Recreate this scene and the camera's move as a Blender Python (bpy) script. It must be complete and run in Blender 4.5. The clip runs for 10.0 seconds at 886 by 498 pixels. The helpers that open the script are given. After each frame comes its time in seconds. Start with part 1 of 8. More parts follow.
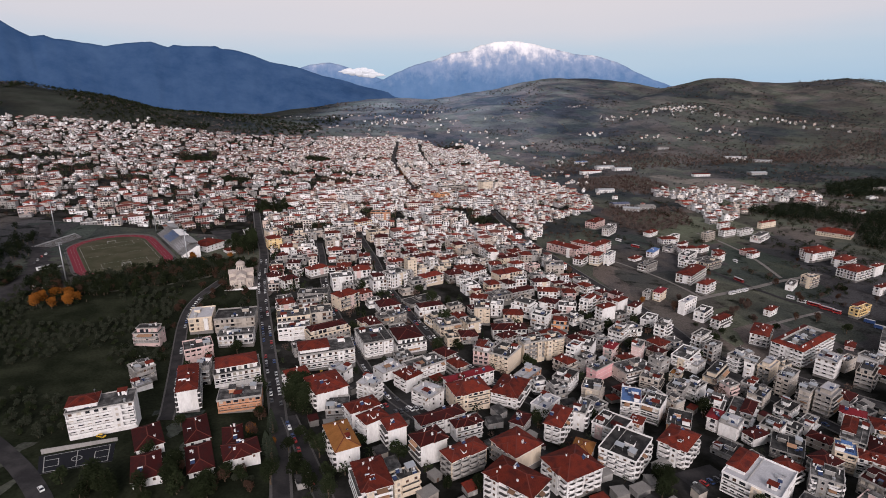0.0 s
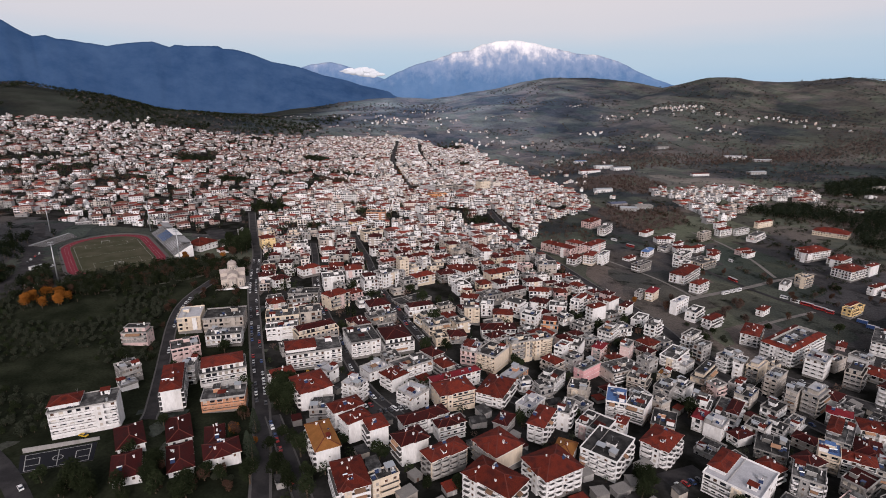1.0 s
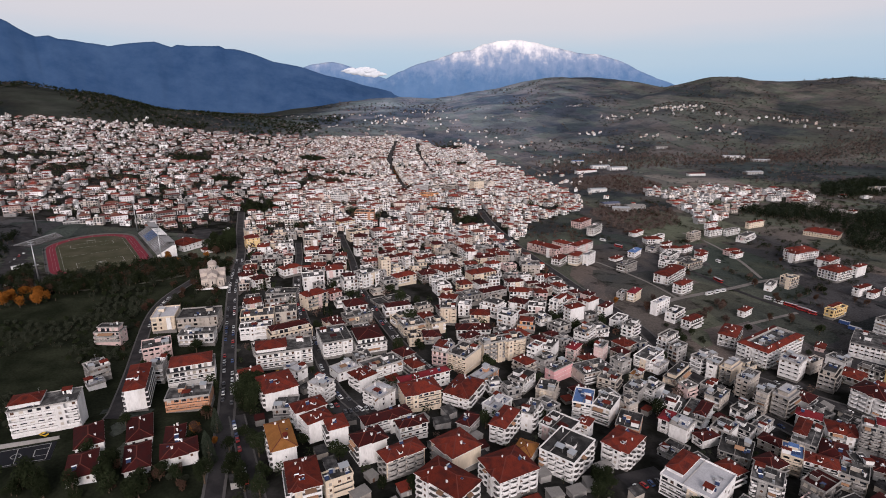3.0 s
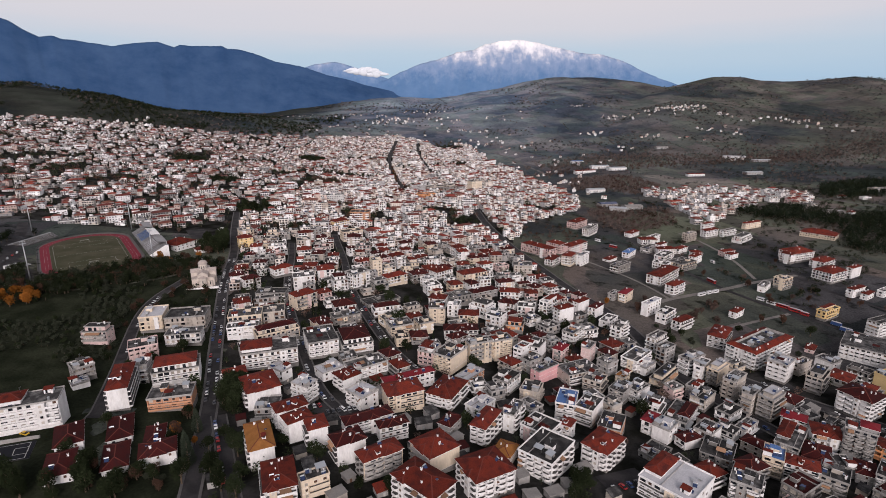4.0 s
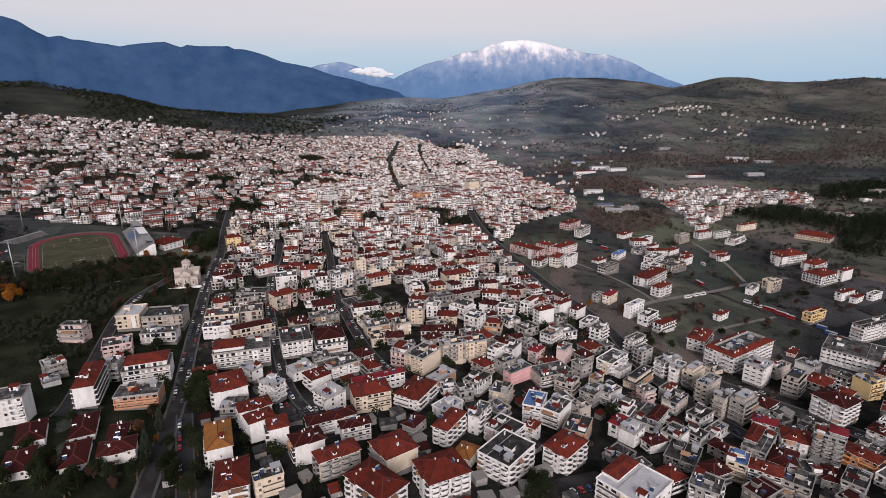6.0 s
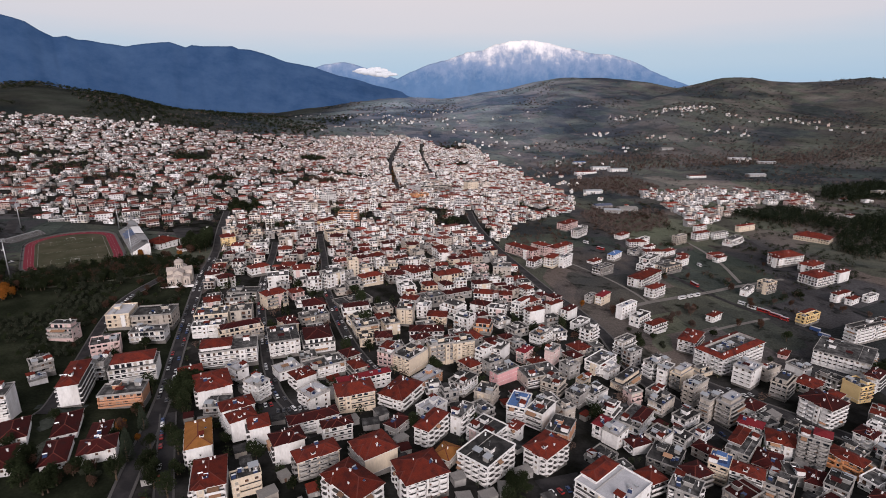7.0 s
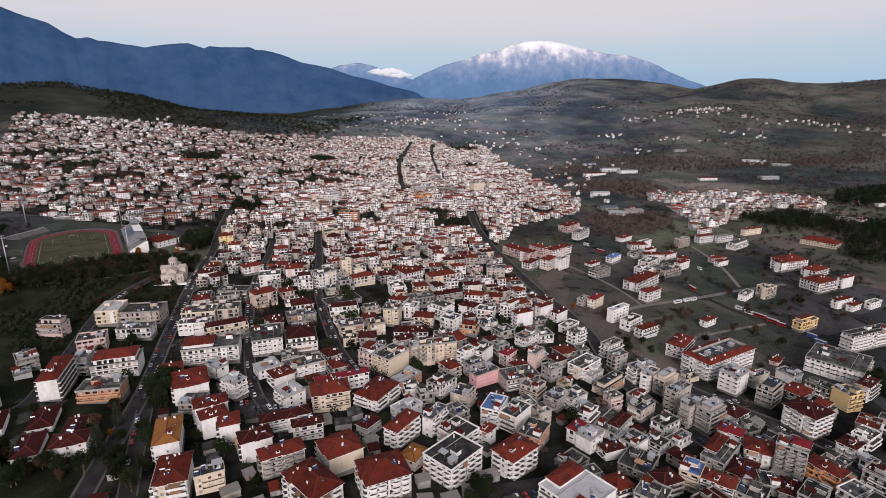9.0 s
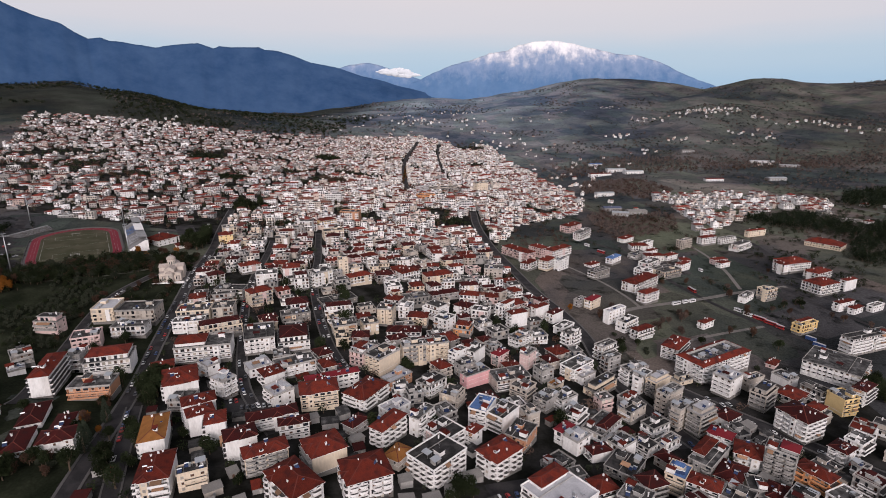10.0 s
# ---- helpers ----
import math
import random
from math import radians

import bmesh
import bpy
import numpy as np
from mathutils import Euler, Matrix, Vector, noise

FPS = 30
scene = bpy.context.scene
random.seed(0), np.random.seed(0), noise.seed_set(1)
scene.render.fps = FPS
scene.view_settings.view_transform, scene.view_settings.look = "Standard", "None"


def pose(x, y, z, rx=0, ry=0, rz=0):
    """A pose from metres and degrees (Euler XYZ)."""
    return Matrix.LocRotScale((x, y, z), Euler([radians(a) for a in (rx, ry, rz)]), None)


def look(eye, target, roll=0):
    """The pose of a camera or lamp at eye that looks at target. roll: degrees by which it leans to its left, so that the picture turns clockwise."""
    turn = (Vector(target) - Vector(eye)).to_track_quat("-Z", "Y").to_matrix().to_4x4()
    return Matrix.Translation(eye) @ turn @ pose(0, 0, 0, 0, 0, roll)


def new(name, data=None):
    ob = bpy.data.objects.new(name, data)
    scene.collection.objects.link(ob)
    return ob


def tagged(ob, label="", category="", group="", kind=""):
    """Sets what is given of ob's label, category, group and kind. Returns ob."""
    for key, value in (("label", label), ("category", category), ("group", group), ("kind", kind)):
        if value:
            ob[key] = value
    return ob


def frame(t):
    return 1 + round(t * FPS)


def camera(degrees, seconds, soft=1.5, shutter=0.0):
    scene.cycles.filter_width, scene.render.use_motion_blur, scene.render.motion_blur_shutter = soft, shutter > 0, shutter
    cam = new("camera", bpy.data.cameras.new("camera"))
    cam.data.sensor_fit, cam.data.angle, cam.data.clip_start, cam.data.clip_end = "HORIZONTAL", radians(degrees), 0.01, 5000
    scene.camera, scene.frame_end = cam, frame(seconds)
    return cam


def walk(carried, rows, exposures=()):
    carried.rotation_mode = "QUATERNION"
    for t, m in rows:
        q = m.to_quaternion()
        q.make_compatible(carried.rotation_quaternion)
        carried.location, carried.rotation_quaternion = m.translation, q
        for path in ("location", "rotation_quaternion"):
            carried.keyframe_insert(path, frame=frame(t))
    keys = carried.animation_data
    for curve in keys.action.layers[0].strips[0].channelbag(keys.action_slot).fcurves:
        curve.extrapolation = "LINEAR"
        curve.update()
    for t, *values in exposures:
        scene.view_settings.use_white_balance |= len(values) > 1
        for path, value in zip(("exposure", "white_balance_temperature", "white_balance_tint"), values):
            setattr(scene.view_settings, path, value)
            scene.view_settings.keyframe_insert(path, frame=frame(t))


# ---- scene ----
cam = camera(78.6, 10.0, soft=0.95)
METRES, EYE, TILT, LEAN, TURN = 109.0, 158.0, -16.0, 0.0, 0.0
ROWS = [
    (0.0, 0.0, 0.0, 0.0, -0.0, -0.0, 0.0),
    (0.5, 0.0422, 0.0001, 0.0008, 0.15, -0.03, -0.02),
    (1.0, 0.09, 0.0005, 0.0016, 0.25, -0.05, -0.02),
    (1.5, 0.1356, 0.0008, 0.0025, 0.33, -0.07, -0.02),
    (2.0, 0.1859, 0.0012, 0.0034, 0.42, -0.07, -0.03),
    (2.5, 0.2332, 0.002, 0.0045, 0.52, -0.08, -0.05),
    (4.0, 0.3857, 0.0052, 0.0082, 0.98, -0.09, -0.19),
    (4.5, 0.4347, 0.0067, 0.0095, 1.15, -0.09, -0.26),
    (5.0, 0.4877, 0.0084, 0.0107, 1.35, -0.08, -0.33),
    (5.5, 0.5369, 0.0104, 0.0122, 1.54, -0.08, -0.41),
    (7.0, 0.6925, 0.0169, 0.0161, 2.24, -0.08, -0.67),
    (7.5, 0.7414, 0.0201, 0.0173, 2.53, -0.07, -0.79),
    (8.0, 0.7945, 0.0239, 0.019, 2.94, -0.06, -0.92),
    (8.5, 0.8434, 0.0276, 0.0206, 3.39, -0.05, -1.07),
    (9.0, 0.8965, 0.0319, 0.022, 3.91, -0.04, -1.23),
    (9.5, 0.9454, 0.0366, 0.0237, 4.39, -0.05, -1.38),
    (10.0, 0.9983, 0.042, 0.0256, 4.82, -0.07, -1.53),
]
walk(cam, [(t, pose(0, 0, EYE, TILT, LEAN, TURN) @ pose(METRES * x, METRES * y, METRES * z, 90 + pitch, roll, yaw)) for t, x, y, z, yaw, pitch, roll in ROWS])

# ---- world, sun, exposure ----
scene.view_settings.exposure = 0.0
SUN_ELEVATION, SUN_TURN = 27.0, 172.0   # low glow behind and to the right of the walk
world = bpy.data.worlds.new("dusk_sky")
scene.world = world
world.use_nodes = True
wn, wl = world.node_tree.nodes, world.node_tree.links
wn.clear()
w_out = wn.new("ShaderNodeOutputWorld")
w_bg = wn.new("ShaderNodeBackground")
w_sky = wn.new("ShaderNodeTexSky")
w_sky.sky_type = "NISHITA"
w_sky.sun_disc = False
w_sky.sun_elevation = radians(SUN_ELEVATION)
w_sky.sun_rotation = radians(SUN_TURN)
w_sky.air_density, w_sky.dust_density, w_sky.ozone_density = 1.0, 1.0, 2.0
w_sky_gain = wn.new("ShaderNodeVectorMath")
w_sky_gain.operation = "SCALE"
w_sky_gain.inputs["Scale"].default_value = 0.1
w_coord = wn.new("ShaderNodeTexCoord")
w_split = wn.new("ShaderNodeSeparateXYZ")
w_noise = wn.new("ShaderNodeTexNoise")
w_noise.inputs["Scale"].default_value = 2.2
w_noise.inputs["Detail"].default_value = 4.0
w_sq = wn.new("ShaderNodeMapping")
w_sq.inputs["Scale"].default_value = (1.0, 1.0, 6.0)
w_add = wn.new("ShaderNodeMath")
w_add.operation = "MULTIPLY_ADD"
w_add.inputs[1].default_value = 0.05
w_ramp = wn.new("ShaderNodeValToRGB")
ramp = w_ramp.color_ramp
ramp.elements[0].position, ramp.elements[0].color = 0.0, (0.40, 0.55, 0.71, 1)
ramp.elements[1].position, ramp.elements[1].color = 1.0, (0.40, 0.40, 0.46, 1)
for at, col in ((0.05, (0.41, 0.57, 0.75, 1)), (0.09, (0.50, 0.61, 0.74, 1)), (0.13, (0.68, 0.66, 0.72, 1)), (0.2, (0.77, 0.70, 0.72, 1)), (0.45, (0.52, 0.49, 0.53, 1))):
    e = ramp.elements.new(at)
    e.color = col
w_mix = wn.new("ShaderNodeMix")
w_mix.data_type = "RGBA"
w_mix.inputs["Factor"].default_value = 0.93   # a thin cloud sheet lies before the clear sky
wl.new(w_coord.outputs["Generated"], w_split.inputs[0])
wl.new(w_coord.outputs["Generated"], w_sq.inputs["Vector"])
wl.new(w_sq.outputs[0], w_noise.inputs["Vector"])
wl.new(w_noise.outputs["Fac"], w_add.inputs[0])
wl.new(w_split.outputs["Z"], w_add.inputs[2])
wl.new(w_add.outputs[0], w_ramp.inputs[0])
wl.new(w_sky.outputs[0], w_sky_gain.inputs[0])
wl.new(w_sky_gain.outputs[0], w_mix.inputs["A"])
wl.new(w_ramp.outputs[0], w_mix.inputs["B"])
wl.new(w_mix.outputs["Result"], w_bg.inputs["Color"])
w_bg.inputs["Strength"].default_value = 1.0
wl.new(w_bg.outputs[0], w_out.inputs[0])

sun = new("sun", bpy.data.lights.new("sun", "SUN"))
sun.data.energy = 3.05
sun.data.angle = radians(30)
sun.data.color = (1.0, 0.885, 0.87)
SUN_FROM = Vector((math.sin(radians(SUN_TURN)) * math.cos(radians(SUN_ELEVATION)), math.cos(radians(SUN_TURN)) * math.cos(radians(SUN_ELEVATION)), math.sin(radians(SUN_ELEVATION))))
sun.matrix_world = look(SUN_FROM * 300, (0, 0, 0))

# ---- materials ----
def material(name, col, rough=0.85, var=0.18, scale=0.25, fine=4.0, bump=0.0, metal=0.0, spec=0.3, object_var=0.0, island_cols=(), second=None, spread=(0.4, 0.62), stretch=(1, 1, 1), glow=None):
    """A procedural surface: a base colour that varies at two scales, by thing or by piece, with fine relief."""
    m = bpy.data.materials.new(name)
    m.use_nodes = True
    n, l = m.node_tree.nodes, m.node_tree.links
    p = n["Principled BSDF"]
    p.inputs["Roughness"].default_value = rough
    p.inputs["Metallic"].default_value = metal
    p.inputs["Specular IOR Level"].default_value = spec
    co = n.new("ShaderNodeTexCoord")
    mp = n.new("ShaderNodeMapping")
    mp.inputs["Scale"].default_value = stretch
    l.new(co.outputs["Object"], mp.inputs["Vector"])
    big, small = n.new("ShaderNodeTexNoise"), n.new("ShaderNodeTexNoise")
    for t, s in ((big, scale), (small, fine)):
        t.inputs["Scale"].default_value = s
        t.inputs["Detail"].default_value = 5.0
        l.new(mp.outputs[0], t.inputs["Vector"])
    base = None
    if island_cols:
        g = n.new("ShaderNodeNewGeometry")
        r = n.new("ShaderNodeValToRGB")
        r.color_ramp.interpolation = "CONSTANT"
        while len(r.color_ramp.elements) < len(island_cols):
            r.color_ramp.elements.new(0.5)
        for i, c in enumerate(island_cols):
            r.color_ramp.elements[i].position = i / len(island_cols)
            r.color_ramp.elements[i].color = (*c, 1)
        l.new(g.outputs["Random Per Island"], r.inputs[0])
        base = r.outputs[0]
    elif second:
        r = n.new("ShaderNodeValToRGB")
        r.color_ramp.elements[0].position, r.color_ramp.elements[0].color = spread[0], (*col, 1)
        r.color_ramp.elements[1].position, r.color_ramp.elements[1].color = spread[1], (*second, 1)
        l.new(big.outputs["Fac"], r.inputs[0])
        base = r.outputs[0]
    hsv = n.new("ShaderNodeHueSaturation")
    if base is None:
        hsv.inputs["Color"].default_value = (*col, 1)
    else:
        l.new(base, hsv.inputs["Color"])
    add = n.new("ShaderNodeMath")
    add.operation = "ADD"
    l.new(big.outputs["Fac"], add.inputs[0])
    l.new(small.outputs["Fac"], add.inputs[1])
    rng = n.new("ShaderNodeMapRange")
    rng.inputs["From Min"].default_value, rng.inputs["From Max"].default_value = 0.6, 1.4
    rng.inputs["To Min"].default_value, rng.inputs["To Max"].default_value = 1 - var, 1 + var
    l.new(add.outputs[0], rng.inputs["Value"])
    value = rng.outputs[0]
    if object_var:
        info = n.new("ShaderNodeObjectInfo")
        orr = n.new("ShaderNodeMapRange")
        orr.inputs["To Min"].default_value, orr.inputs["To Max"].default_value = 1 - object_var, 1 + object_var
        l.new(info.outputs["Random"], orr.inputs["Value"])
        mul = n.new("ShaderNodeMath")
        mul.operation = "MULTIPLY"
        l.new(value, mul.inputs[0])
        l.new(orr.outputs[0], mul.inputs[1])
        value = mul.outputs[0]
    l.new(value, hsv.inputs["Value"])
    l.new(hsv.outputs[0], p.inputs["Base Color"])
    if bump:
        b = n.new("ShaderNodeBump")
        b.inputs["Strength"].default_value = bump
        b.inputs["Distance"].default_value = 0.1
        l.new(small.outputs["Fac"], b.inputs["Height"])
        l.new(b.outputs[0], p.inputs["Normal"])
    if glow:
        p.inputs["Emission Color"].default_value = (*glow[:3], 1)
        p.inputs["Emission Strength"].default_value = glow[3]
    return m


WALLS = {
    "white": material("white_render", (0.77, 0.76, 0.755), second=(0.50, 0.48, 0.465), spread=(0.48, 0.76), var=0.2, scale=0.18, fine=1.3, bump=0.1, object_var=0.06, stretch=(1, 1, 0.35)),
    "cream": material("cream_render", (0.66, 0.56, 0.44), second=(0.48, 0.41, 0.33), spread=(0.45, 0.75), var=0.2, scale=0.18, fine=1.3, bump=0.1, object_var=0.08, stretch=(1, 1, 0.35)),
    "beige": material("beige_render", (0.46, 0.41, 0.36), second=(0.30, 0.275, 0.25), spread=(0.45, 0.75), var=0.2, scale=0.18, fine=1.3, bump=0.1, object_var=0.1, stretch=(1, 1, 0.35)),
    "grey": material("grey_render", (0.33, 0.32, 0.31), second=(0.20, 0.19, 0.185), spread=(0.45, 0.75), var=0.22, scale=0.18, fine=1.3, bump=0.1, object_var=0.12, stretch=(1, 1, 0.35)),
    "pink": material("pink_render", (0.66, 0.36, 0.37), var=0.12, scale=0.18, fine=1.3, bump=0.1, object_var=0.06, stretch=(1, 1, 0.35)),
    "rose": material("pale_pink_render", (0.64, 0.48, 0.46), second=(0.48, 0.37, 0.35), spread=(0.45, 0.75), var=0.18, scale=0.18, fine=1.3, bump=0.1, object_var=0.06, stretch=(1, 1, 0.35)),
    "brick": material("orange_brick_infill", (0.48, 0.25, 0.15), var=0.25, scale=0.3, fine=3, bump=0.2, object_var=0.08),
    "orange": material("orange_render", (0.60, 0.28, 0.13), var=0.15, scale=0.2, fine=1.5, bump=0.1),
    "yellow": material("yellow_render", (0.70, 0.52, 0.26), var=0.12, scale=0.2, fine=1.5, bump=0.1),
    "concrete": material("bare_concrete", (0.20, 0.19, 0.18), var=0.25, scale=0.3, fine=2, bump=0.2, object_var=0.1),
}
TRIM = material("white_painted_concrete", (0.77, 0.76, 0.755), second=(0.54, 0.525, 0.515), spread=(0.50, 0.8), var=0.2, scale=0.3, fine=2.0, bump=0.1, object_var=0.06)
PARAPET = material("weathered_parapet_render", (0.36, 0.345, 0.33), second=(0.17, 0.165, 0.16), spread=(0.42, 0.7), var=0.25, scale=0.35, fine=2.0, bump=0.15, object_var=0.2)
RED = material("red_clay_tiles", (0.148, 0.0245, 0.0145), rough=0.9, spec=0.1, var=0.5, scale=0.28, fine=3.5, bump=0.6, object_var=0.28, second=(0.050, 0.012, 0.010), spread=(0.38, 0.64))
DARKRED = material("dark_red_tiles", (0.052, 0.0095, 0.009), rough=0.9, spec=0.1, second=(0.026, 0.008, 0.008), var=0.45, scale=0.35, fine=3.5, bump=0.6, object_var=0.2)
TAN = material("ochre_tiles", (0.21, 0.090, 0.028), rough=0.9, spec=0.1, var=0.3, scale=0.35, fine=3.5, bump=0.5, object_var=0.1)
BRIGHTRED = material("bright_red_sheet_roof", (0.15, 0.014, 0.020), rough=0.8, spec=0.15, var=0.15, scale=0.3, fine=3, bump=0.1)
SLAB = material("weathered_roof_screed", (0.036, 0.035, 0.035), spec=0.1, var=0.45, scale=0.3, fine=1.8, bump=0.2, object_var=0.4, second=(0.105, 0.102, 0.100), spread=(0.42, 0.68))
DARKSLAB = material("dark_bitumen_roof", (0.024, 0.0235, 0.024), spec=0.1, var=0.4, scale=0.25, fine=1.6, bump=0.2, object_var=0.25, second=(0.05, 0.048, 0.047))
WHITESLAB = material("white_roof_coating", (0.38, 0.38, 0.40), var=0.25, scale=0.25, fine=1.6, bump=0.1, object_var=0.08)
BLUESLAB = material("blue_roof_sheeting", (0.06, 0.13, 0.30), rough=0.5, var=0.3, scale=0.4, fine=2.0)
ROOFS = {"red": RED, "dark": DARKRED, "tan": TAN, "bright": BRIGHTRED, "slab": SLAB, "black": DARKSLAB, "whiteslab": WHITESLAB, "blue": BLUESLAB}
RIDGE = material("ridge_tiles", (0.105, 0.021, 0.014), var=0.3, scale=0.5, fine=4)
GLASS = material("dark_window_glass", (0.015, 0.017, 0.022), rough=0.15, var=0.3, scale=0.6, fine=2, spec=0.6, object_var=0.4)
BLIND = material("pale_roller_blinds", (0.42, 0.38, 0.33), rough=0.7, var=0.2, scale=1, fine=6, object_var=0.45)
SHUTTER = material("brown_shutters", (0.075, 0.038, 0.024), rough=0.6, var=0.2, scale=1, fine=6, object_var=0.4)
FRAME = material("window_frame_paint", (0.5, 0.48, 0.46), rough=0.5, var=0.1, object_var=0.3)
RAIL = material("balcony_rail_metal", (0.12, 0.12, 0.12), rough=0.5, var=0.2, metal=0.3, object_var=0.4)
AWNING = material("faded_awning_cloth", (0.26, 0.15, 0.09), rough=0.9, var=0.2, object_var=0.45)
METAL = material("galvanised_metal", (0.48, 0.50, 0.52), rough=0.4, var=0.15, metal=0.7)
PANEL = material("solar_panel_glass", (0.02, 0.035, 0.09), rough=0.15, var=0.2, spec=0.6)
ASPHALT = material("worn_asphalt", (0.026, 0.0248, 0.0265), spec=0.1, rough=0.95, var=0.25, scale=0.12, fine=1.5, bump=0.1, second=(0.041, 0.039, 0.040))
DIRT = material("dirt_track", (0.150, 0.138, 0.128), rough=0.95, var=0.3, scale=0.15, fine=1.2, bump=0.2)
PAVING = material("concrete_paving", (0.085, 0.08, 0.078), rough=0.9, var=0.25, scale=0.2, fine=2, bump=0.1)
PAINT = material("road_marking_paint", (0.30, 0.30, 0.29), rough=0.7, var=0.2)
TARTAN = material("red_running_track", (0.16, 0.024, 0.036), spec=0.1, rough=0.95, var=0.15, scale=0.2, fine=2)
TURF = material("worn_pitch_turf", (0.050, 0.052, 0.030), spec=0.05, rough=0.95, var=0.25, scale=0.06, fine=1.5, second=(0.066, 0.060, 0.040), bump=0.2)
COURT = material("dark_court_surface", (0.014, 0.015, 0.019), spec=0.1, rough=0.95, var=0.2, scale=0.2, fine=2)
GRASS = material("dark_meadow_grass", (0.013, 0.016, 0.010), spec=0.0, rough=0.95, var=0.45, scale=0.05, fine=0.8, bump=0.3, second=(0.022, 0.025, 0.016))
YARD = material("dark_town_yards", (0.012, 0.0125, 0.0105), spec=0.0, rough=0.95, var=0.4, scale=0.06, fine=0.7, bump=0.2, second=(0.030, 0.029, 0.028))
STAND = material("stand_concrete", (0.27, 0.27, 0.275), var=0.25, scale=0.2, fine=2.0, bump=0.1, second=(0.18, 0.18, 0.185))
BARK = material("tree_bark", (0.09, 0.065, 0.045), rough=0.95, var=0.3, scale=1.5, fine=8, bump=0.5)
PINE = material("grey_green_conifer_needles", (0.034, 0.043, 0.030), rough=0.9, var=0.35, scale=0.3, fine=2.5, object_var=0.2, spec=0.0)
SCRUB = material("far_maquis", (0.046, 0.053, 0.052), rough=0.9, var=0.35, scale=0.1, fine=1.5, spec=0.0)
BARE = material("bare_brown_twigs", (0.085, 0.060, 0.050), rough=0.9, var=0.35, scale=0.3, fine=2.5, object_var=0.3, spec=0.0)
THICKET = material("grey_brown_winter_thicket", (0.118, 0.092, 0.084), rough=0.9, var=0.35, scale=0.2, fine=2.0, spec=0.0)
LEAF = material("dark_green_leaves", (0.020, 0.026, 0.013), rough=0.8, var=0.4, scale=0.3, fine=2.5, object_var=0.35, spec=0.0)
OLIVE = material("olive_leaves", (0.034, 0.039, 0.027), rough=0.85, var=0.4, scale=0.3, fine=2.5, object_var=0.3, spec=0.0)
AUTUMN = material("orange_autumn_leaves", (0.22, 0.085, 0.018), rough=0.85, var=0.35, scale=0.3, fine=2.5, object_var=0.35, spec=0.0)
RUST = material("rust_brown_leaves", (0.062, 0.036, 0.026), rough=0.85, var=0.35, scale=0.3, fine=2.5, object_var=0.3, spec=0.0)
CYPRESS = material("cypress_leaves", (0.012, 0.017, 0.010), rough=0.85, var=0.35, scale=0.4, fine=3, object_var=0.25, spec=0.0)


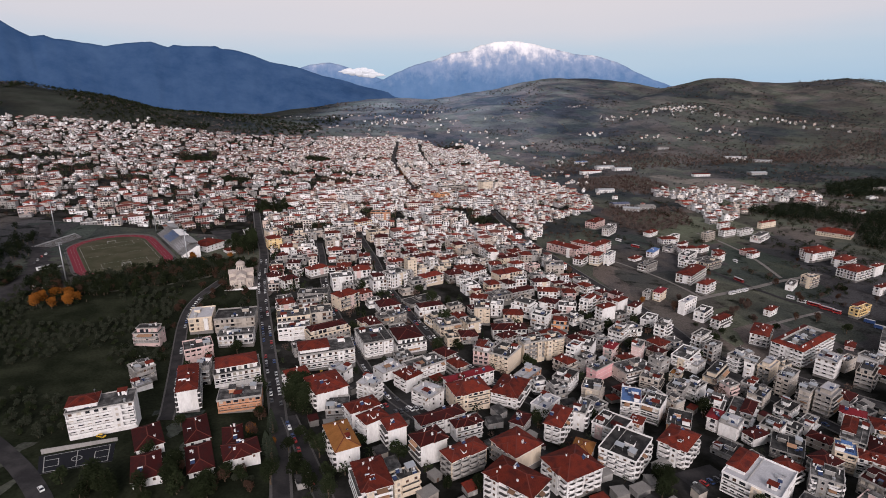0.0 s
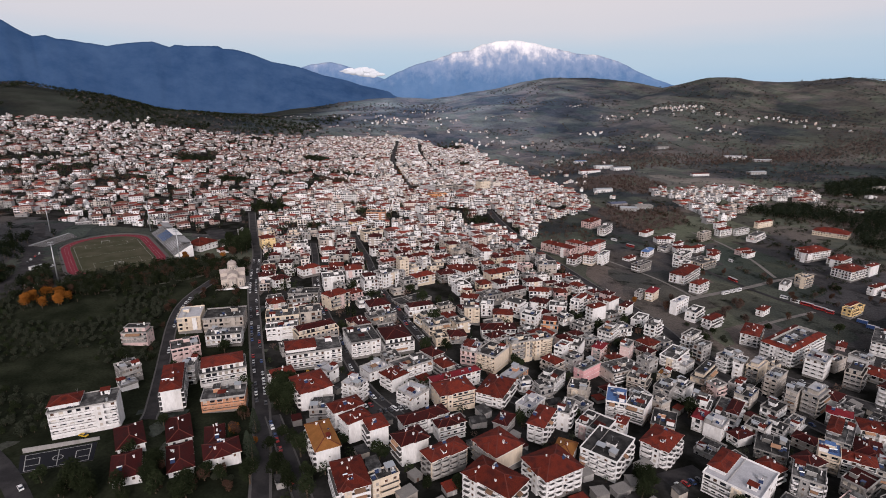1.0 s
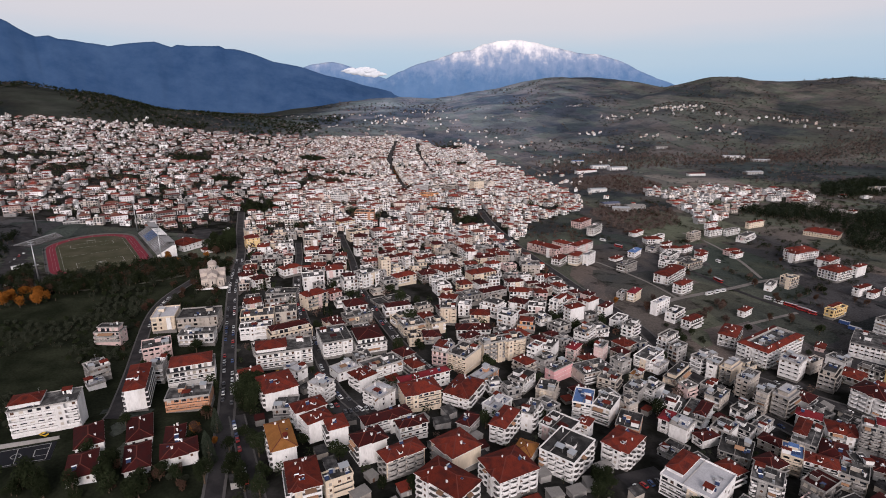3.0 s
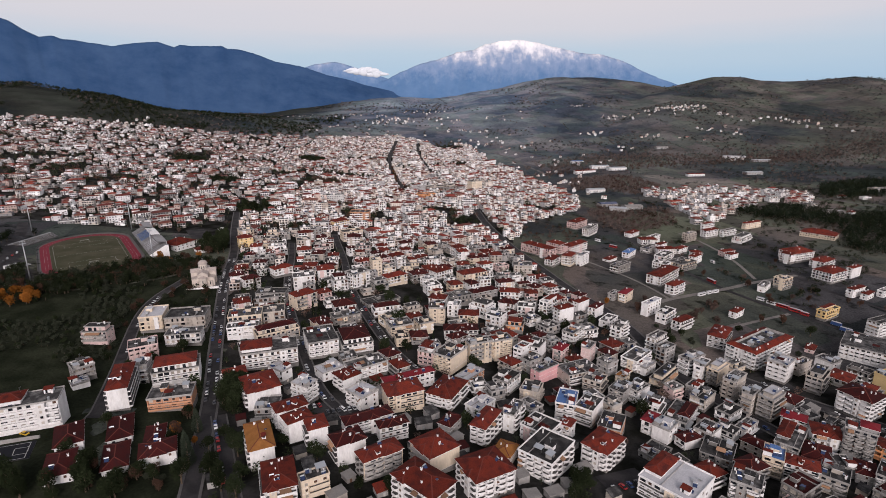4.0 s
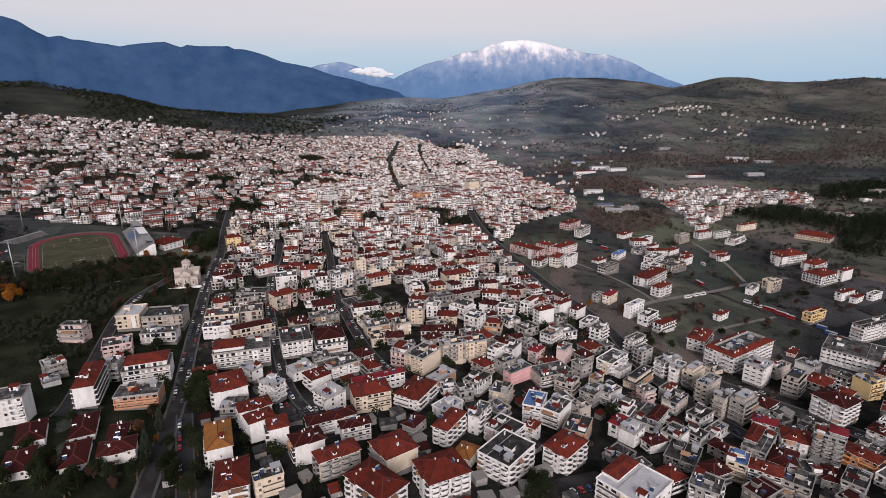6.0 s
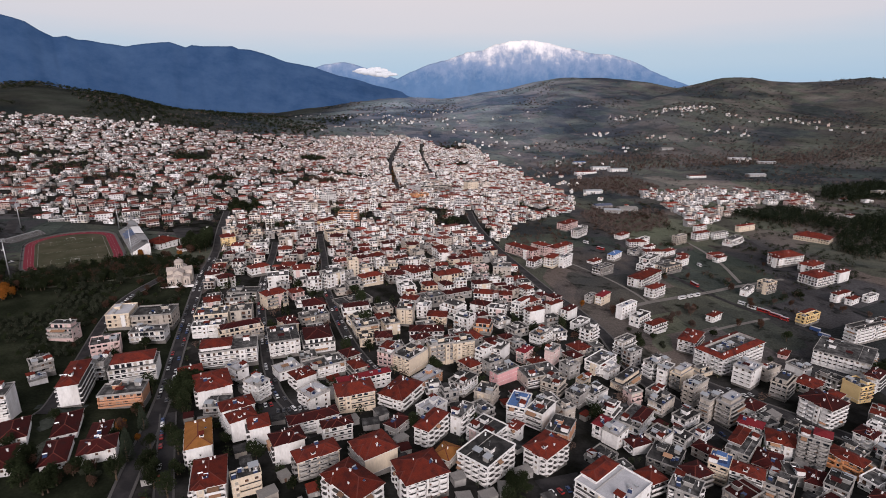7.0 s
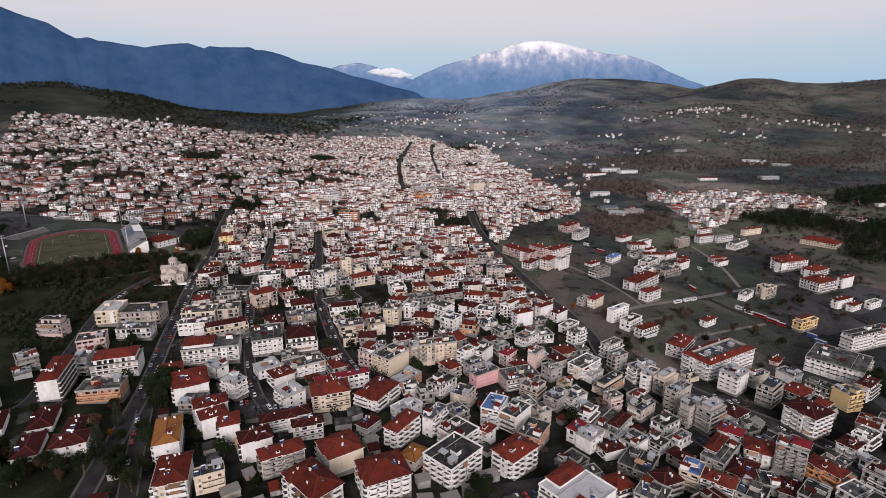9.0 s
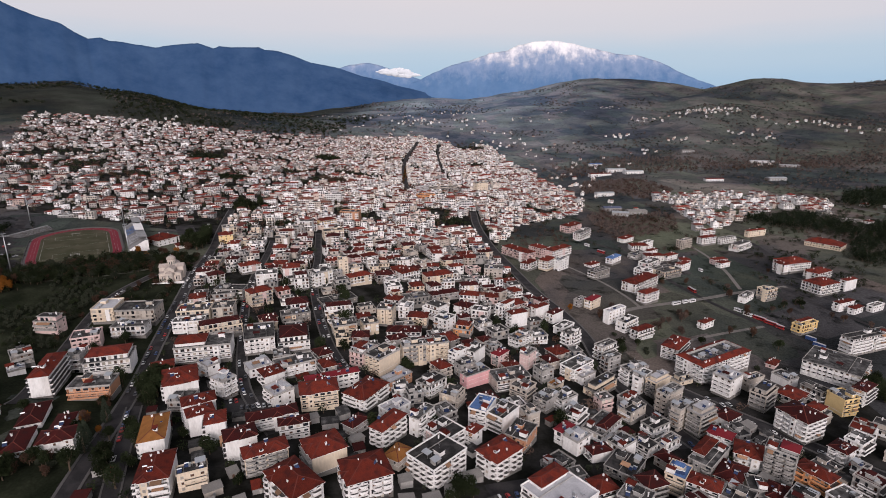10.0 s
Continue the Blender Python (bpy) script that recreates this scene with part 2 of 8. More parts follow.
def land_material():
    """Grass, scrub, bare soil and ploughed strips, laid out at field size."""
    m = bpy.data.materials.new("valley_land")
    m.use_nodes = True
    n, l = m.node_tree.nodes, m.node_tree.links
    p = n["Principled BSDF"]
    p.inputs["Roughness"].default_value = 0.95
    p.inputs["Specular IOR Level"].default_value = 0.0
    co = n.new("ShaderNodeTexCoord")
    turn = n.new("ShaderNodeMapping")
    turn.inputs["Rotation"].default_value = (0, 0, radians(-19))
    turn.inputs["Scale"].default_value = (1, 0.6, 0)
    l.new(co.outputs["Object"], turn.inputs["Vector"])
    cells = n.new("ShaderNodeTexVoronoi")
    cells.distance = "CHEBYCHEV"
    cells.inputs["Scale"].default_value = 0.0135
    cells.inputs["Randomness"].default_value = 0.85
    l.new(turn.outputs[0], cells.inputs["Vector"])
    split = n.new("ShaderNodeSeparateColor")
    l.new(cells.outputs["Color"], split.inputs[0])
    fields = n.new("ShaderNodeValToRGB")
    fields.color_ramp.interpolation = "CONSTANT"
    cols = ((0.070, 0.076, 0.064), (0.108, 0.095, 0.088), (0.064, 0.064, 0.059), (0.086, 0.096, 0.075), (0.122, 0.109, 0.102), (0.086, 0.080, 0.076), (0.092, 0.100, 0.081))
    while len(fields.color_ramp.elements) < len(cols):
        fields.color_ramp.elements.new(0.5)
    for i, c in enumerate(cols):
        fields.color_ramp.elements[i].position = i / len(cols)
        fields.color_ramp.elements[i].color = (*c, 1)
    l.new(split.outputs[0], fields.inputs[0])
    noises = []
    for s, d in ((0.006, 6), (0.05, 6), (0.6, 6)):
        t = n.new("ShaderNodeTexNoise")
        t.inputs["Scale"].default_value = s
        t.inputs["Detail"].default_value = d
        t.inputs["Roughness"].default_value = 0.62
        l.new(co.outputs["Object"], t.inputs["Vector"])
        noises.append(t)
    scrub = n.new("ShaderNodeValToRGB")
    scrub.color_ramp.elements[0].position, scrub.color_ramp.elements[0].color = 0.55, (0, 0, 0, 1)
    scrub.color_ramp.elements[1].position, scrub.color_ramp.elements[1].color = 0.70, (1, 1, 1, 1)
    l.new(noises[1].outputs["Fac"], scrub.inputs[0])
    mix = n.new("ShaderNodeMix")
    mix.data_type = "RGBA"
    l.new(scrub.outputs[0], mix.inputs["Factor"])
    l.new(fields.outputs[0], mix.inputs["A"])
    mix.inputs["B"].default_value = (0.009, 0.0105, 0.0075, 1)
    add = n.new("ShaderNodeMath")
    add.operation = "ADD"
    l.new(noises[0].outputs["Fac"], add.inputs[0])
    l.new(noises[2].outputs["Fac"], add.inputs[1])
    rng = n.new("ShaderNodeMapRange")
    rng.inputs["From Min"].default_value, rng.inputs["From Max"].default_value = 0.65, 1.35
    rng.inputs["To Min"].default_value, rng.inputs["To Max"].default_value = 0.4, 1.75
    l.new(add.outputs[0], rng.inputs["Value"])
    where = n.new("ShaderNodeSeparateXYZ")   # blue haze put into the land colour, stronger with distance
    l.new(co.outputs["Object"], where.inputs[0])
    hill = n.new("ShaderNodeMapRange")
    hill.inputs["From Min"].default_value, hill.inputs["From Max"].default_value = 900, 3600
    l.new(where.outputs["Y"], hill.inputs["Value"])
    haze_tint = n.new("ShaderNodeMix")
    haze_tint.data_type, haze_tint.blend_type = "RGBA", "ADD"
    wooded = n.new("ShaderNodeMapRange")   # no haze tint over the forest-dark hill behind the town
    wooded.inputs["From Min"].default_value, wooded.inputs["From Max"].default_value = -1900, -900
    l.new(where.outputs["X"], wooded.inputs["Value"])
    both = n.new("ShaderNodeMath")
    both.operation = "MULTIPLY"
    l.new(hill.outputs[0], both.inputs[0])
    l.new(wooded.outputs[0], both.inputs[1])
    east = n.new("ShaderNodeMapRange")   # haze tint weakened eastward, where the hills lie in shade
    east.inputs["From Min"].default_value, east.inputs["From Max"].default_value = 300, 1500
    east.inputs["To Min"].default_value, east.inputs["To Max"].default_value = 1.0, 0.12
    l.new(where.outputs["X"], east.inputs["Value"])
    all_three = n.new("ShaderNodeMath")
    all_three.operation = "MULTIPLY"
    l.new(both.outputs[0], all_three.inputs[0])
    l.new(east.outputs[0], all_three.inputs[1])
    l.new(all_three.outputs[0], haze_tint.inputs["Factor"])
    l.new(mix.outputs["Result"], haze_tint.inputs["A"])
    haze_tint.inputs["B"].default_value = (0.066, 0.098, 0.155, 1)
    cover = n.new("ShaderNodeTexNoise")   # woods and open pasture at the size of hillsides
    cover.inputs["Scale"].default_value = 0.0026
    cover.inputs["Detail"].default_value = 8.0
    cover.inputs["Roughness"].default_value = 0.6
    cover.inputs["Distortion"].default_value = 0.4
    l.new(co.outputs["Object"], cover.inputs["Vector"])
    tone = n.new("ShaderNodeValToRGB")
    tone.color_ramp.elements[0].position, tone.color_ramp.elements[0].color = 0.42, (0.54, 0.59, 0.66, 1)
    tone.color_ramp.elements[1].position, tone.color_ramp.elements[1].color = 0.66, (1.30, 1.32, 1.18, 1)
    mid = tone.color_ramp.elements.new(0.5)
    mid.color = (0.98, 0.92, 0.88, 1)
    l.new(cover.outputs["Fac"], tone.inputs[0])
    wash = n.new("ShaderNodeMix")
    wash.data_type, wash.blend_type = "RGBA", "MULTIPLY"
    wash.inputs["Factor"].default_value = 1.0
    grown = haze_tint.outputs["Result"]   # forest on the hill behind the town, maquis on the hills past the fields
    for x0, x1, y0, y1, much, col in ((-420, -900, 1300, 1600, 0.95, (0.025, 0.029, 0.026, 1)), (250, 1000, 1250, 1750, 0.5, (0.054, 0.057, 0.054, 1))):
        ends = []
        for axis, a, b in (("X", x0, x1), ("Y", y0, y1)):
            reach = n.new("ShaderNodeMapRange")
            reach.inputs["From Min"].default_value, reach.inputs["From Max"].default_value = a, b
            l.new(where.outputs[axis], reach.inputs["Value"])
            ends.append(reach)
        ends[1].inputs["To Max"].default_value = much
        share = n.new("ShaderNodeMath")
        share.operation = "MULTIPLY"
        l.new(ends[0].outputs[0], share.inputs[0])
        l.new(ends[1].outputs[0], share.inputs[1])
        plants = n.new("ShaderNodeMix")
        plants.data_type = "RGBA"
        plants.inputs["B"].default_value = col
        l.new(share.outputs[0], plants.inputs["Factor"])
        l.new(grown, plants.inputs["A"])
        grown = plants.outputs["Result"]
    l.new(grown, wash.inputs["A"])
    l.new(tone.outputs[0], wash.inputs["B"])
    hsv = n.new("ShaderNodeHueSaturation")
    l.new(wash.outputs["Result"], hsv.inputs["Color"])
    l.new(rng.outputs[0], hsv.inputs["Value"])
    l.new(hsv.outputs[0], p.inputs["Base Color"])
    b = n.new("ShaderNodeBump")
    b.inputs["Strength"].default_value = 0.5
    b.inputs["Distance"].default_value = 0.5
    l.new(noises[2].outputs["Fac"], b.inputs["Height"])
    l.new(b.outputs[0], p.inputs["Normal"])
    return m


LAND = land_material()


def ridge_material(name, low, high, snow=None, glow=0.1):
    """Far mountain flanks: haze blue put into the colour and a glow; rock, then snow in streaks over the snow line."""
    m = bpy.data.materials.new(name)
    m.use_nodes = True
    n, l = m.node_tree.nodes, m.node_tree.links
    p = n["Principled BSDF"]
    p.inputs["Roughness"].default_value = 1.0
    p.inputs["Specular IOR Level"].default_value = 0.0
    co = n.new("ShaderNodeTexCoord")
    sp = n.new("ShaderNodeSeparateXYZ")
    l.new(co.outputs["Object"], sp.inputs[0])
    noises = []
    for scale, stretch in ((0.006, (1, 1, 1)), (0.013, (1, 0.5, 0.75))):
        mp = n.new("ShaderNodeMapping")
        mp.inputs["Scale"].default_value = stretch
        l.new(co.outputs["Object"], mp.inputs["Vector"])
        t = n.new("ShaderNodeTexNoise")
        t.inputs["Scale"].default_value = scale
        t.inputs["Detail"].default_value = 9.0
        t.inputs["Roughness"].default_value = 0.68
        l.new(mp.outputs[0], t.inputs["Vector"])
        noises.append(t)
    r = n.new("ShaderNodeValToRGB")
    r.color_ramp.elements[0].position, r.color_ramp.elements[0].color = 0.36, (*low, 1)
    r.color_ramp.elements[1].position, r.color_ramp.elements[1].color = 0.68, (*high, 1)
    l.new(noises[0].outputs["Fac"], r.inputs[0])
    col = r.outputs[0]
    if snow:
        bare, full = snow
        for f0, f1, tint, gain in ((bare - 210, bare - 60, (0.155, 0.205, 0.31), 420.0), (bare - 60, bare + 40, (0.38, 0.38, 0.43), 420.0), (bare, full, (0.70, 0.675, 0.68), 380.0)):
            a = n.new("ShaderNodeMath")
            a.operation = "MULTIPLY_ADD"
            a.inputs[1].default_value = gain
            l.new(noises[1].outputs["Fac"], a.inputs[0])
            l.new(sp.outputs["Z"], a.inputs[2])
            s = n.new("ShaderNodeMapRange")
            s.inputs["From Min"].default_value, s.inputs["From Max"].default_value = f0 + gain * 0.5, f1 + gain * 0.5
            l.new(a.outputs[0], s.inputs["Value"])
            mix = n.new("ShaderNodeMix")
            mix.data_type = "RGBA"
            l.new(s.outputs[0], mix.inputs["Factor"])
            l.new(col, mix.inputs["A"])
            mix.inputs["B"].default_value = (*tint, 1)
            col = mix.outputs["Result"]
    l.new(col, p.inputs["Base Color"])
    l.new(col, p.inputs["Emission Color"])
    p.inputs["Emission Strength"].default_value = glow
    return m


# blue of the distant air is put into these colours, with emission to lift them
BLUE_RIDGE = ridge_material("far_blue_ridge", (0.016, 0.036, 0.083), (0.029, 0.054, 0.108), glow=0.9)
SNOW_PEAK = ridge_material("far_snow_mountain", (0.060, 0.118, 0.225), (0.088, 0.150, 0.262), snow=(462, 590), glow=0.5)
# cloud glows by itself, so that its lumps show little shading
FAR_CLOUD = material("far_cloud", (0.42, 0.43, 0.46), var=0.08, glow=(0.62, 0.62, 0.68, 0.5))

# ---- terrain ----
PROFILE_X = (-3400, -954, -545, -354, -177, -27, 129, 218, 307, 409, 681, 1226, 3400)
PROFILE_Z = (27, 22, 18, 8, -1.5, -11, -21.5, -31.5, -37.5, -38.5, -36, -33, -27)


def bell(x, y, cx, cy, rx, ry, h):
    return h * np.exp(-((x - cx) / rx) ** 2 - ((y - cy) / ry) ** 2)


def level(z, x, y, cx, cy, turn, hx, hy, h):
    """The land made flat at height h round a pitch or court."""
    c, s = math.cos(radians(turn)), math.sin(radians(turn))
    u = np.abs((x - cx) * c + (y - cy) * s) - hx
    v = np.abs(-(x - cx) * s + (y - cy) * c) - hy
    k = np.clip(1 - np.maximum(np.maximum(u, v), 0) / 22, 0, 1)
    k = k * k * (3 - 2 * k)
    return z * (1 - k) + h * k


def hill(z, x, y, crest, foot, top, back):
    """A ridge across the view: crest as degrees from north and height, rising from its foot to its top and falling behind."""
    deg, r = np.degrees(np.arctan2(x - 40, y)), np.hypot(x - 40, y)
    h = np.interp(deg, [c[0] for c in crest], [c[1] for c in crest])
    up = np.clip((r - foot) / (top - foot), 0, 1)
    down = np.clip((r - top) / (back - top), 0, 1)
    k = (0.35 * up + 0.65 * up * up * (3 - 2 * up)) * (1 - 0.55 * down * down * (3 - 2 * down)) * (y > 0)
    return np.maximum(z, z * (1 - k) + h * k)


HILLS = (
    (((-48.7, 155), (-43.6, 181), (-40.7, 192), (-38.7, 200), (-37.6, 203), (-36.5, 195), (-35.0, 179), (-31.5, 147), (-29.4, 115), (-27.3, 81), (-25.4, 57), (-21.1, 26)), 1850, 2900, 3900),   # wooded hill behind the town
    (((-25.2, 2), (-20.8, 9), (-16.5, 38), (-13.3, 65), (-11.0, 97), (-8.2, 118), (-5.3, 126), (-1.9, 122), (0.4, 138), (2.7, 172), (5.0, 193), (7.2, 230), (9.4, 266), (11.1, 274), (12.7, 265), (15.9, 252), (18.6, 223), (20.4, 199), (22.7, 152), (25.6, 87)), 2500, 4350, 5200),   # head of the valley and the broad hill
    (((14.6, -26), (17.2, 70), (19.1, 152), (21.1, 192), (22.8, 212), (24.4, 243), (26.2, 252), (27.1, 248), (28.5, 227), (31.1, 222), (33.1, 230), (35.0, 241), (37.6, 223), (40.8, 206), (45.1, 175)), 2900, 4000, 5000),   # the farther hill
    (((9.5, -60), (13.9, -21), (16.6, 33), (18.6, 77), (20.6, 104), (22.6, 115), (24.5, 105), (26.9, 90), (29.2, 76), (32.2, 58), (38.0, 41), (42.5, 35)), 2150, 3050, 3900),   # spur with the village
)


def ground_z(x, y):
    """Height of the land: a slope down to the valley, the town's hill, and far ridges."""
    x, y = np.asarray(x, float), np.asarray(y, float)
    near = np.interp(x, PROFILE_X, PROFILE_Z)
    for s in (-61, -34, 34, 61):
        near = near + np.interp(x + s, PROFILE_X, PROFILE_Z)
    z = near / 5
    k = np.clip((y - 450) / 1226, 0, 1)
    z = z - 33 * k * k * (3 - 2 * k) * np.clip((x + 954) / 681, 0, 1) * np.clip((440 - x) / 300, 0, 1)
    k = np.clip((y - 185) / 115, 0, 1)   # the rise on which the nearest streets stand
    z = z + 6.5 * (1 - k * k * (3 - 2 * k)) + bell(x, y, 300, 290, 70, 90, 4.0)
    z = z + bell(x, y, -1362, 2044, 708, 763, 84)
    for crest, foot, top, back in HILLS:
        z = hill(z, x, y, crest, foot, top, back)
    return level(level(z, x, y, -321, 514, 37.7, 46, 92, 6.0), x, y, -160, 203, 18, 20, 14, 4.2)

# ---- mesh tools ----
class Shape:
    """Collects faces with a material each, and becomes one mesh."""

    def __init__(self):
        self.v, self.f, self.m, self.mats = [], [], [], []

    def slot(self, mat):
        if mat not in self.mats:
            self.mats.append(mat)
        return self.mats.index(mat)

    def face(self, pts, mat):
        n = len(self.v)
        self.v.extend(pts)
        self.f.append(tuple(range(n, n + len(pts))))
        self.m.append(self.slot(mat))

    def hull(self, low, high, mat, top=True, bottom=True, top_mat=None):
        """A closed prism between two rings of points, counter-clockwise from above."""
        n, k = len(self.v), len(low)
        self.v.extend(low)
        self.v.extend(high)
        s = self.slot(mat)
        for i in range(k):
            j = (i + 1) % k
            self.f.append((n + i, n + j, n + k + j, n + k + i))
            self.m.append(s)
        if top:
            self.f.append(tuple(n + k + i for i in range(k)))
            self.m.append(self.slot(top_mat or mat))
        if bottom:
            self.f.append(tuple(n + k - 1 - i for i in range(k)))
            self.m.append(s)

    def box(self, x0, x1, y0, y1, z0, z1, mat, top_mat=None, bottom=True):
        ring = ((x0, y0), (x1, y0), (x1, y1), (x0, y1))
        self.hull([(x, y, z0) for x, y in ring], [(x, y, z1) for x, y in ring], mat, bottom=bottom, top_mat=top_mat)

    def tube(self, x, y, z0, z1, r0, r1, mat, sides=8, lean=(0, 0)):
        a = [2 * math.pi * i / sides for i in range(sides)]
        self.hull([(x + r0 * math.cos(t), y + r0 * math.sin(t), z0) for t in a], [(x + lean[0] + r1 * math.cos(t), y + lean[1] + r1 * math.sin(t), z1) for t in a], mat)

    def mesh(self, name, smooth=False):
        me = bpy.data.meshes.new(name)
        me.from_pydata(self.v, [], self.f)
        for mat in self.mats:
            me.materials.append(mat)
        me.polygons.foreach_set("material_index", self.m)
        if smooth:
            me.polygons.foreach_set("use_smooth", [True] * len(self.f))
        me.update()
        return me

    def thing(self, name, parent=None, smooth=False):
        ob = new(name, self.mesh(name, smooth))
        ob.parent = parent
        return ob


def empty(name, x, y, z, rz=0.0):
    ob = new(name)
    ob.empty_display_size = 0.5
    ob.matrix_basis = pose(x, y, z, 0, 0, rz)
    return ob


def part(name, mesh, parent, m=None, label=""):
    ob = new(name, mesh)
    ob.parent = parent
    if m is not None:
        ob.matrix_basis = m
    if label:
        ob["label"] = label
    return ob


# ---- land, roads, mountains ----
def spaced(stops):
    out = []
    for a, b, step in stops:
        out += list(np.arange(a, b, step))
    return np.array(out + [stops[-1][1]])


def build_ground():
    xs = spaced(((-5200, -2400, 140), (-2400, -1300, 50), (-1300, -640, 22), (-640, 660, 12), (660, 1300, 24), (1300, 3000, 50), (3000, 5200, 140)))
    ys = spaced(((-2600, -200, 160), (-200, 60, 20), (60, 820, 12), (820, 1800, 24), (1800, 5200, 50)))
    gx, gy = np.meshgrid(xs, ys)
    far = np.clip((np.hypot(gx, gy) - 1900) / 1500, 0, 1)
    rough = np.array([[noise.fractal((x * 0.0022, y * 0.0022, 3.1), 1.0, 2.0, 5) for x in xs] for y in ys])
    gz = ground_z(gx, gy) + far * rough * 16
    verts = np.stack([gx, gy, gz], -1).reshape(-1, 3)
    nx, ny = len(xs), len(ys)
    i = (np.arange(ny - 1)[:, None] * nx + np.arange(nx - 1)[None]).ravel()
    faces = np.stack([i, i + 1, i + 1 + nx, i + nx], -1)
    me = bpy.data.meshes.new("ground")
    me.from_pydata(verts.tolist(), [], faces.tolist())
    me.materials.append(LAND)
    me.polygons.foreach_set("use_smooth", [True] * len(faces))
    ob = new("ground", me)
    tagged(ob, "dark grassy valley land with scrub, soil and field strips", "ground", kind="structure")


build_ground()


def gz(x, y):
    return float(ground_z(x, y))


def meadow(name, ring, mat, label, step=7.0, lift=0.12):
    """A field of its own surface draped over the land."""
    s = Shape()
    x0, x1 = min(p[0] for p in ring), max(p[0] for p in ring)
    y0, y1 = min(p[1] for p in ring), max(p[1] for p in ring)
    nx, ny = int((x1 - x0) / step) + 2, int((y1 - y0) / step) + 2
    s.v = [(x0 + i * step, y0 + j * step, gz(x0 + i * step, y0 + j * step) + lift) for j in range(ny) for i in range(nx)]
    k = s.slot(mat)
    for j in range(ny - 1):
        for i in range(nx - 1):
            if inside(x0 + (i + 0.5) * step, y0 + (j + 0.5) * step, ring):
                s.f.append((j * nx + i, j * nx + i + 1, (j + 1) * nx + i + 1, (j + 1) * nx + i))
                s.m.append(k)
    tagged(s.thing(name, smooth=True), label, "field", kind="structure")


def inside(x, y, ring):
    hit = False
    for (ax, ay), (bx, by) in zip(ring, ring[1:] + ring[:1]):
        if (ay > y) != (by > y) and x < (bx - ax) * (y - ay) / (by - ay) + ax:
            hit = not hit
    return hit


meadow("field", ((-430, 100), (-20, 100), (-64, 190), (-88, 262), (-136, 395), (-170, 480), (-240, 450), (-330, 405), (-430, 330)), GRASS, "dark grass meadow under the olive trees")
DENSE = ((-54, 150), (-84, 250), (-136, 395), (-184, 537), (-225, 600), (-450, 629), (-572, 654), (-845, 954), (-1308, 1594), (-886, 1690), (-681, 1730), (-450, 1962), (-191, 2248), (-49, 2150), (100, 2119),
         (150, 1900), (170, 1660), (205, 1610), (237, 1380), (273, 1178), (288, 1052), (264, 949), (205, 868), (152, 805), (132, 716), (112, 657), (153, 499), (184, 410), (202, 358), (271, 355), (352, 352), (388, 254), (324, 134), (164, 124), (27, 129))
meadow("car_park", ((-438, 563), (-418, 566), (-319, 434), (-332, 413), (-328, 373), (-346, 380), (-354, 407), (-366, 451)), ASPHALT, "worn asphalt parking ground beside the stadium", 4.0, 0.2)
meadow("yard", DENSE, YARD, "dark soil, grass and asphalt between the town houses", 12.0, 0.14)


def smooth_line(pts, step=4.0):
    """Points along a rounded line through the corners given."""
    p = np.array(pts, float)
    for _ in range(2):
        q = [p[0]]
        for a, b in zip(p[:-1], p[1:]):
            q += [a * 0.75 + b * 0.25, a * 0.25 + b * 0.75]
        p = np.array(q + [p[-1]])
    seg = np.hypot(*np.diff(p, axis=0).T)
    d = np.concatenate([[0], np.cumsum(seg)])
    t = np.linspace(0, d[-1], max(2, int(d[-1] / step)))
    return np.stack([np.interp(t, d, p[:, 0]), np.interp(t, d, p[:, 1])], -1)


ROAD_LINES, ROAD_WIDTHS = [], []


def road(name, pts, width, mat, label, kerb=1.6, lift=0.3, category="road"):
    """A strip of road laid on the land, with raised pavements on both sides where kerb is not 0."""
    line = smooth_line(pts)
    ROAD_LINES.append((line, width / 2 + kerb))
    ROAD_WIDTHS.append(width)
    way = np.gradient(line, axis=0)
    way /= np.hypot(way[:, 0], way[:, 1])[:, None]
    side = np.stack([way[:, 1], -way[:, 0]], -1)
    s = Shape()
    rows = []
    for (x, y), n in zip(line, side):
        pts = [(x + n[0] * o, y + n[1] * o) for o in (-width / 2, 0, width / 2)]
        rows.append([(px, py, gz(px, py) + lift) for px, py in pts])
    for a, b in zip(rows[:-1], rows[1:]):
        s.face([a[0], a[1], b[1], b[0]], mat)
        s.face([a[1], a[2], b[2], b[1]], mat)
    ob = s.thing(name)
    tagged(ob, label, category, kind="structure")
    if kerb:
        for sgn in (-1, 1):
            s = Shape()
            for k in range(len(line) - 1):
                ring = []
                for q, o in ((k, width / 2), (k, width / 2 + kerb), (k + 1, width / 2 + kerb), (k + 1, width / 2)):
                    ring.append((line[q][0] + sgn * side[q][0] * o, line[q][1] + sgn * side[q][1] * o))
                if sgn < 0:
                    ring = ring[::-1]
                s.hull([(x, y, gz(x, y) - 0.3) for x, y in ring], [(x, y, gz(x, y) + lift + 0.15) for x, y in ring], PAVING, bottom=False)
            tagged(s.thing("pavement"), "raised grey concrete pavement along the street", "pavement", kind="structure")


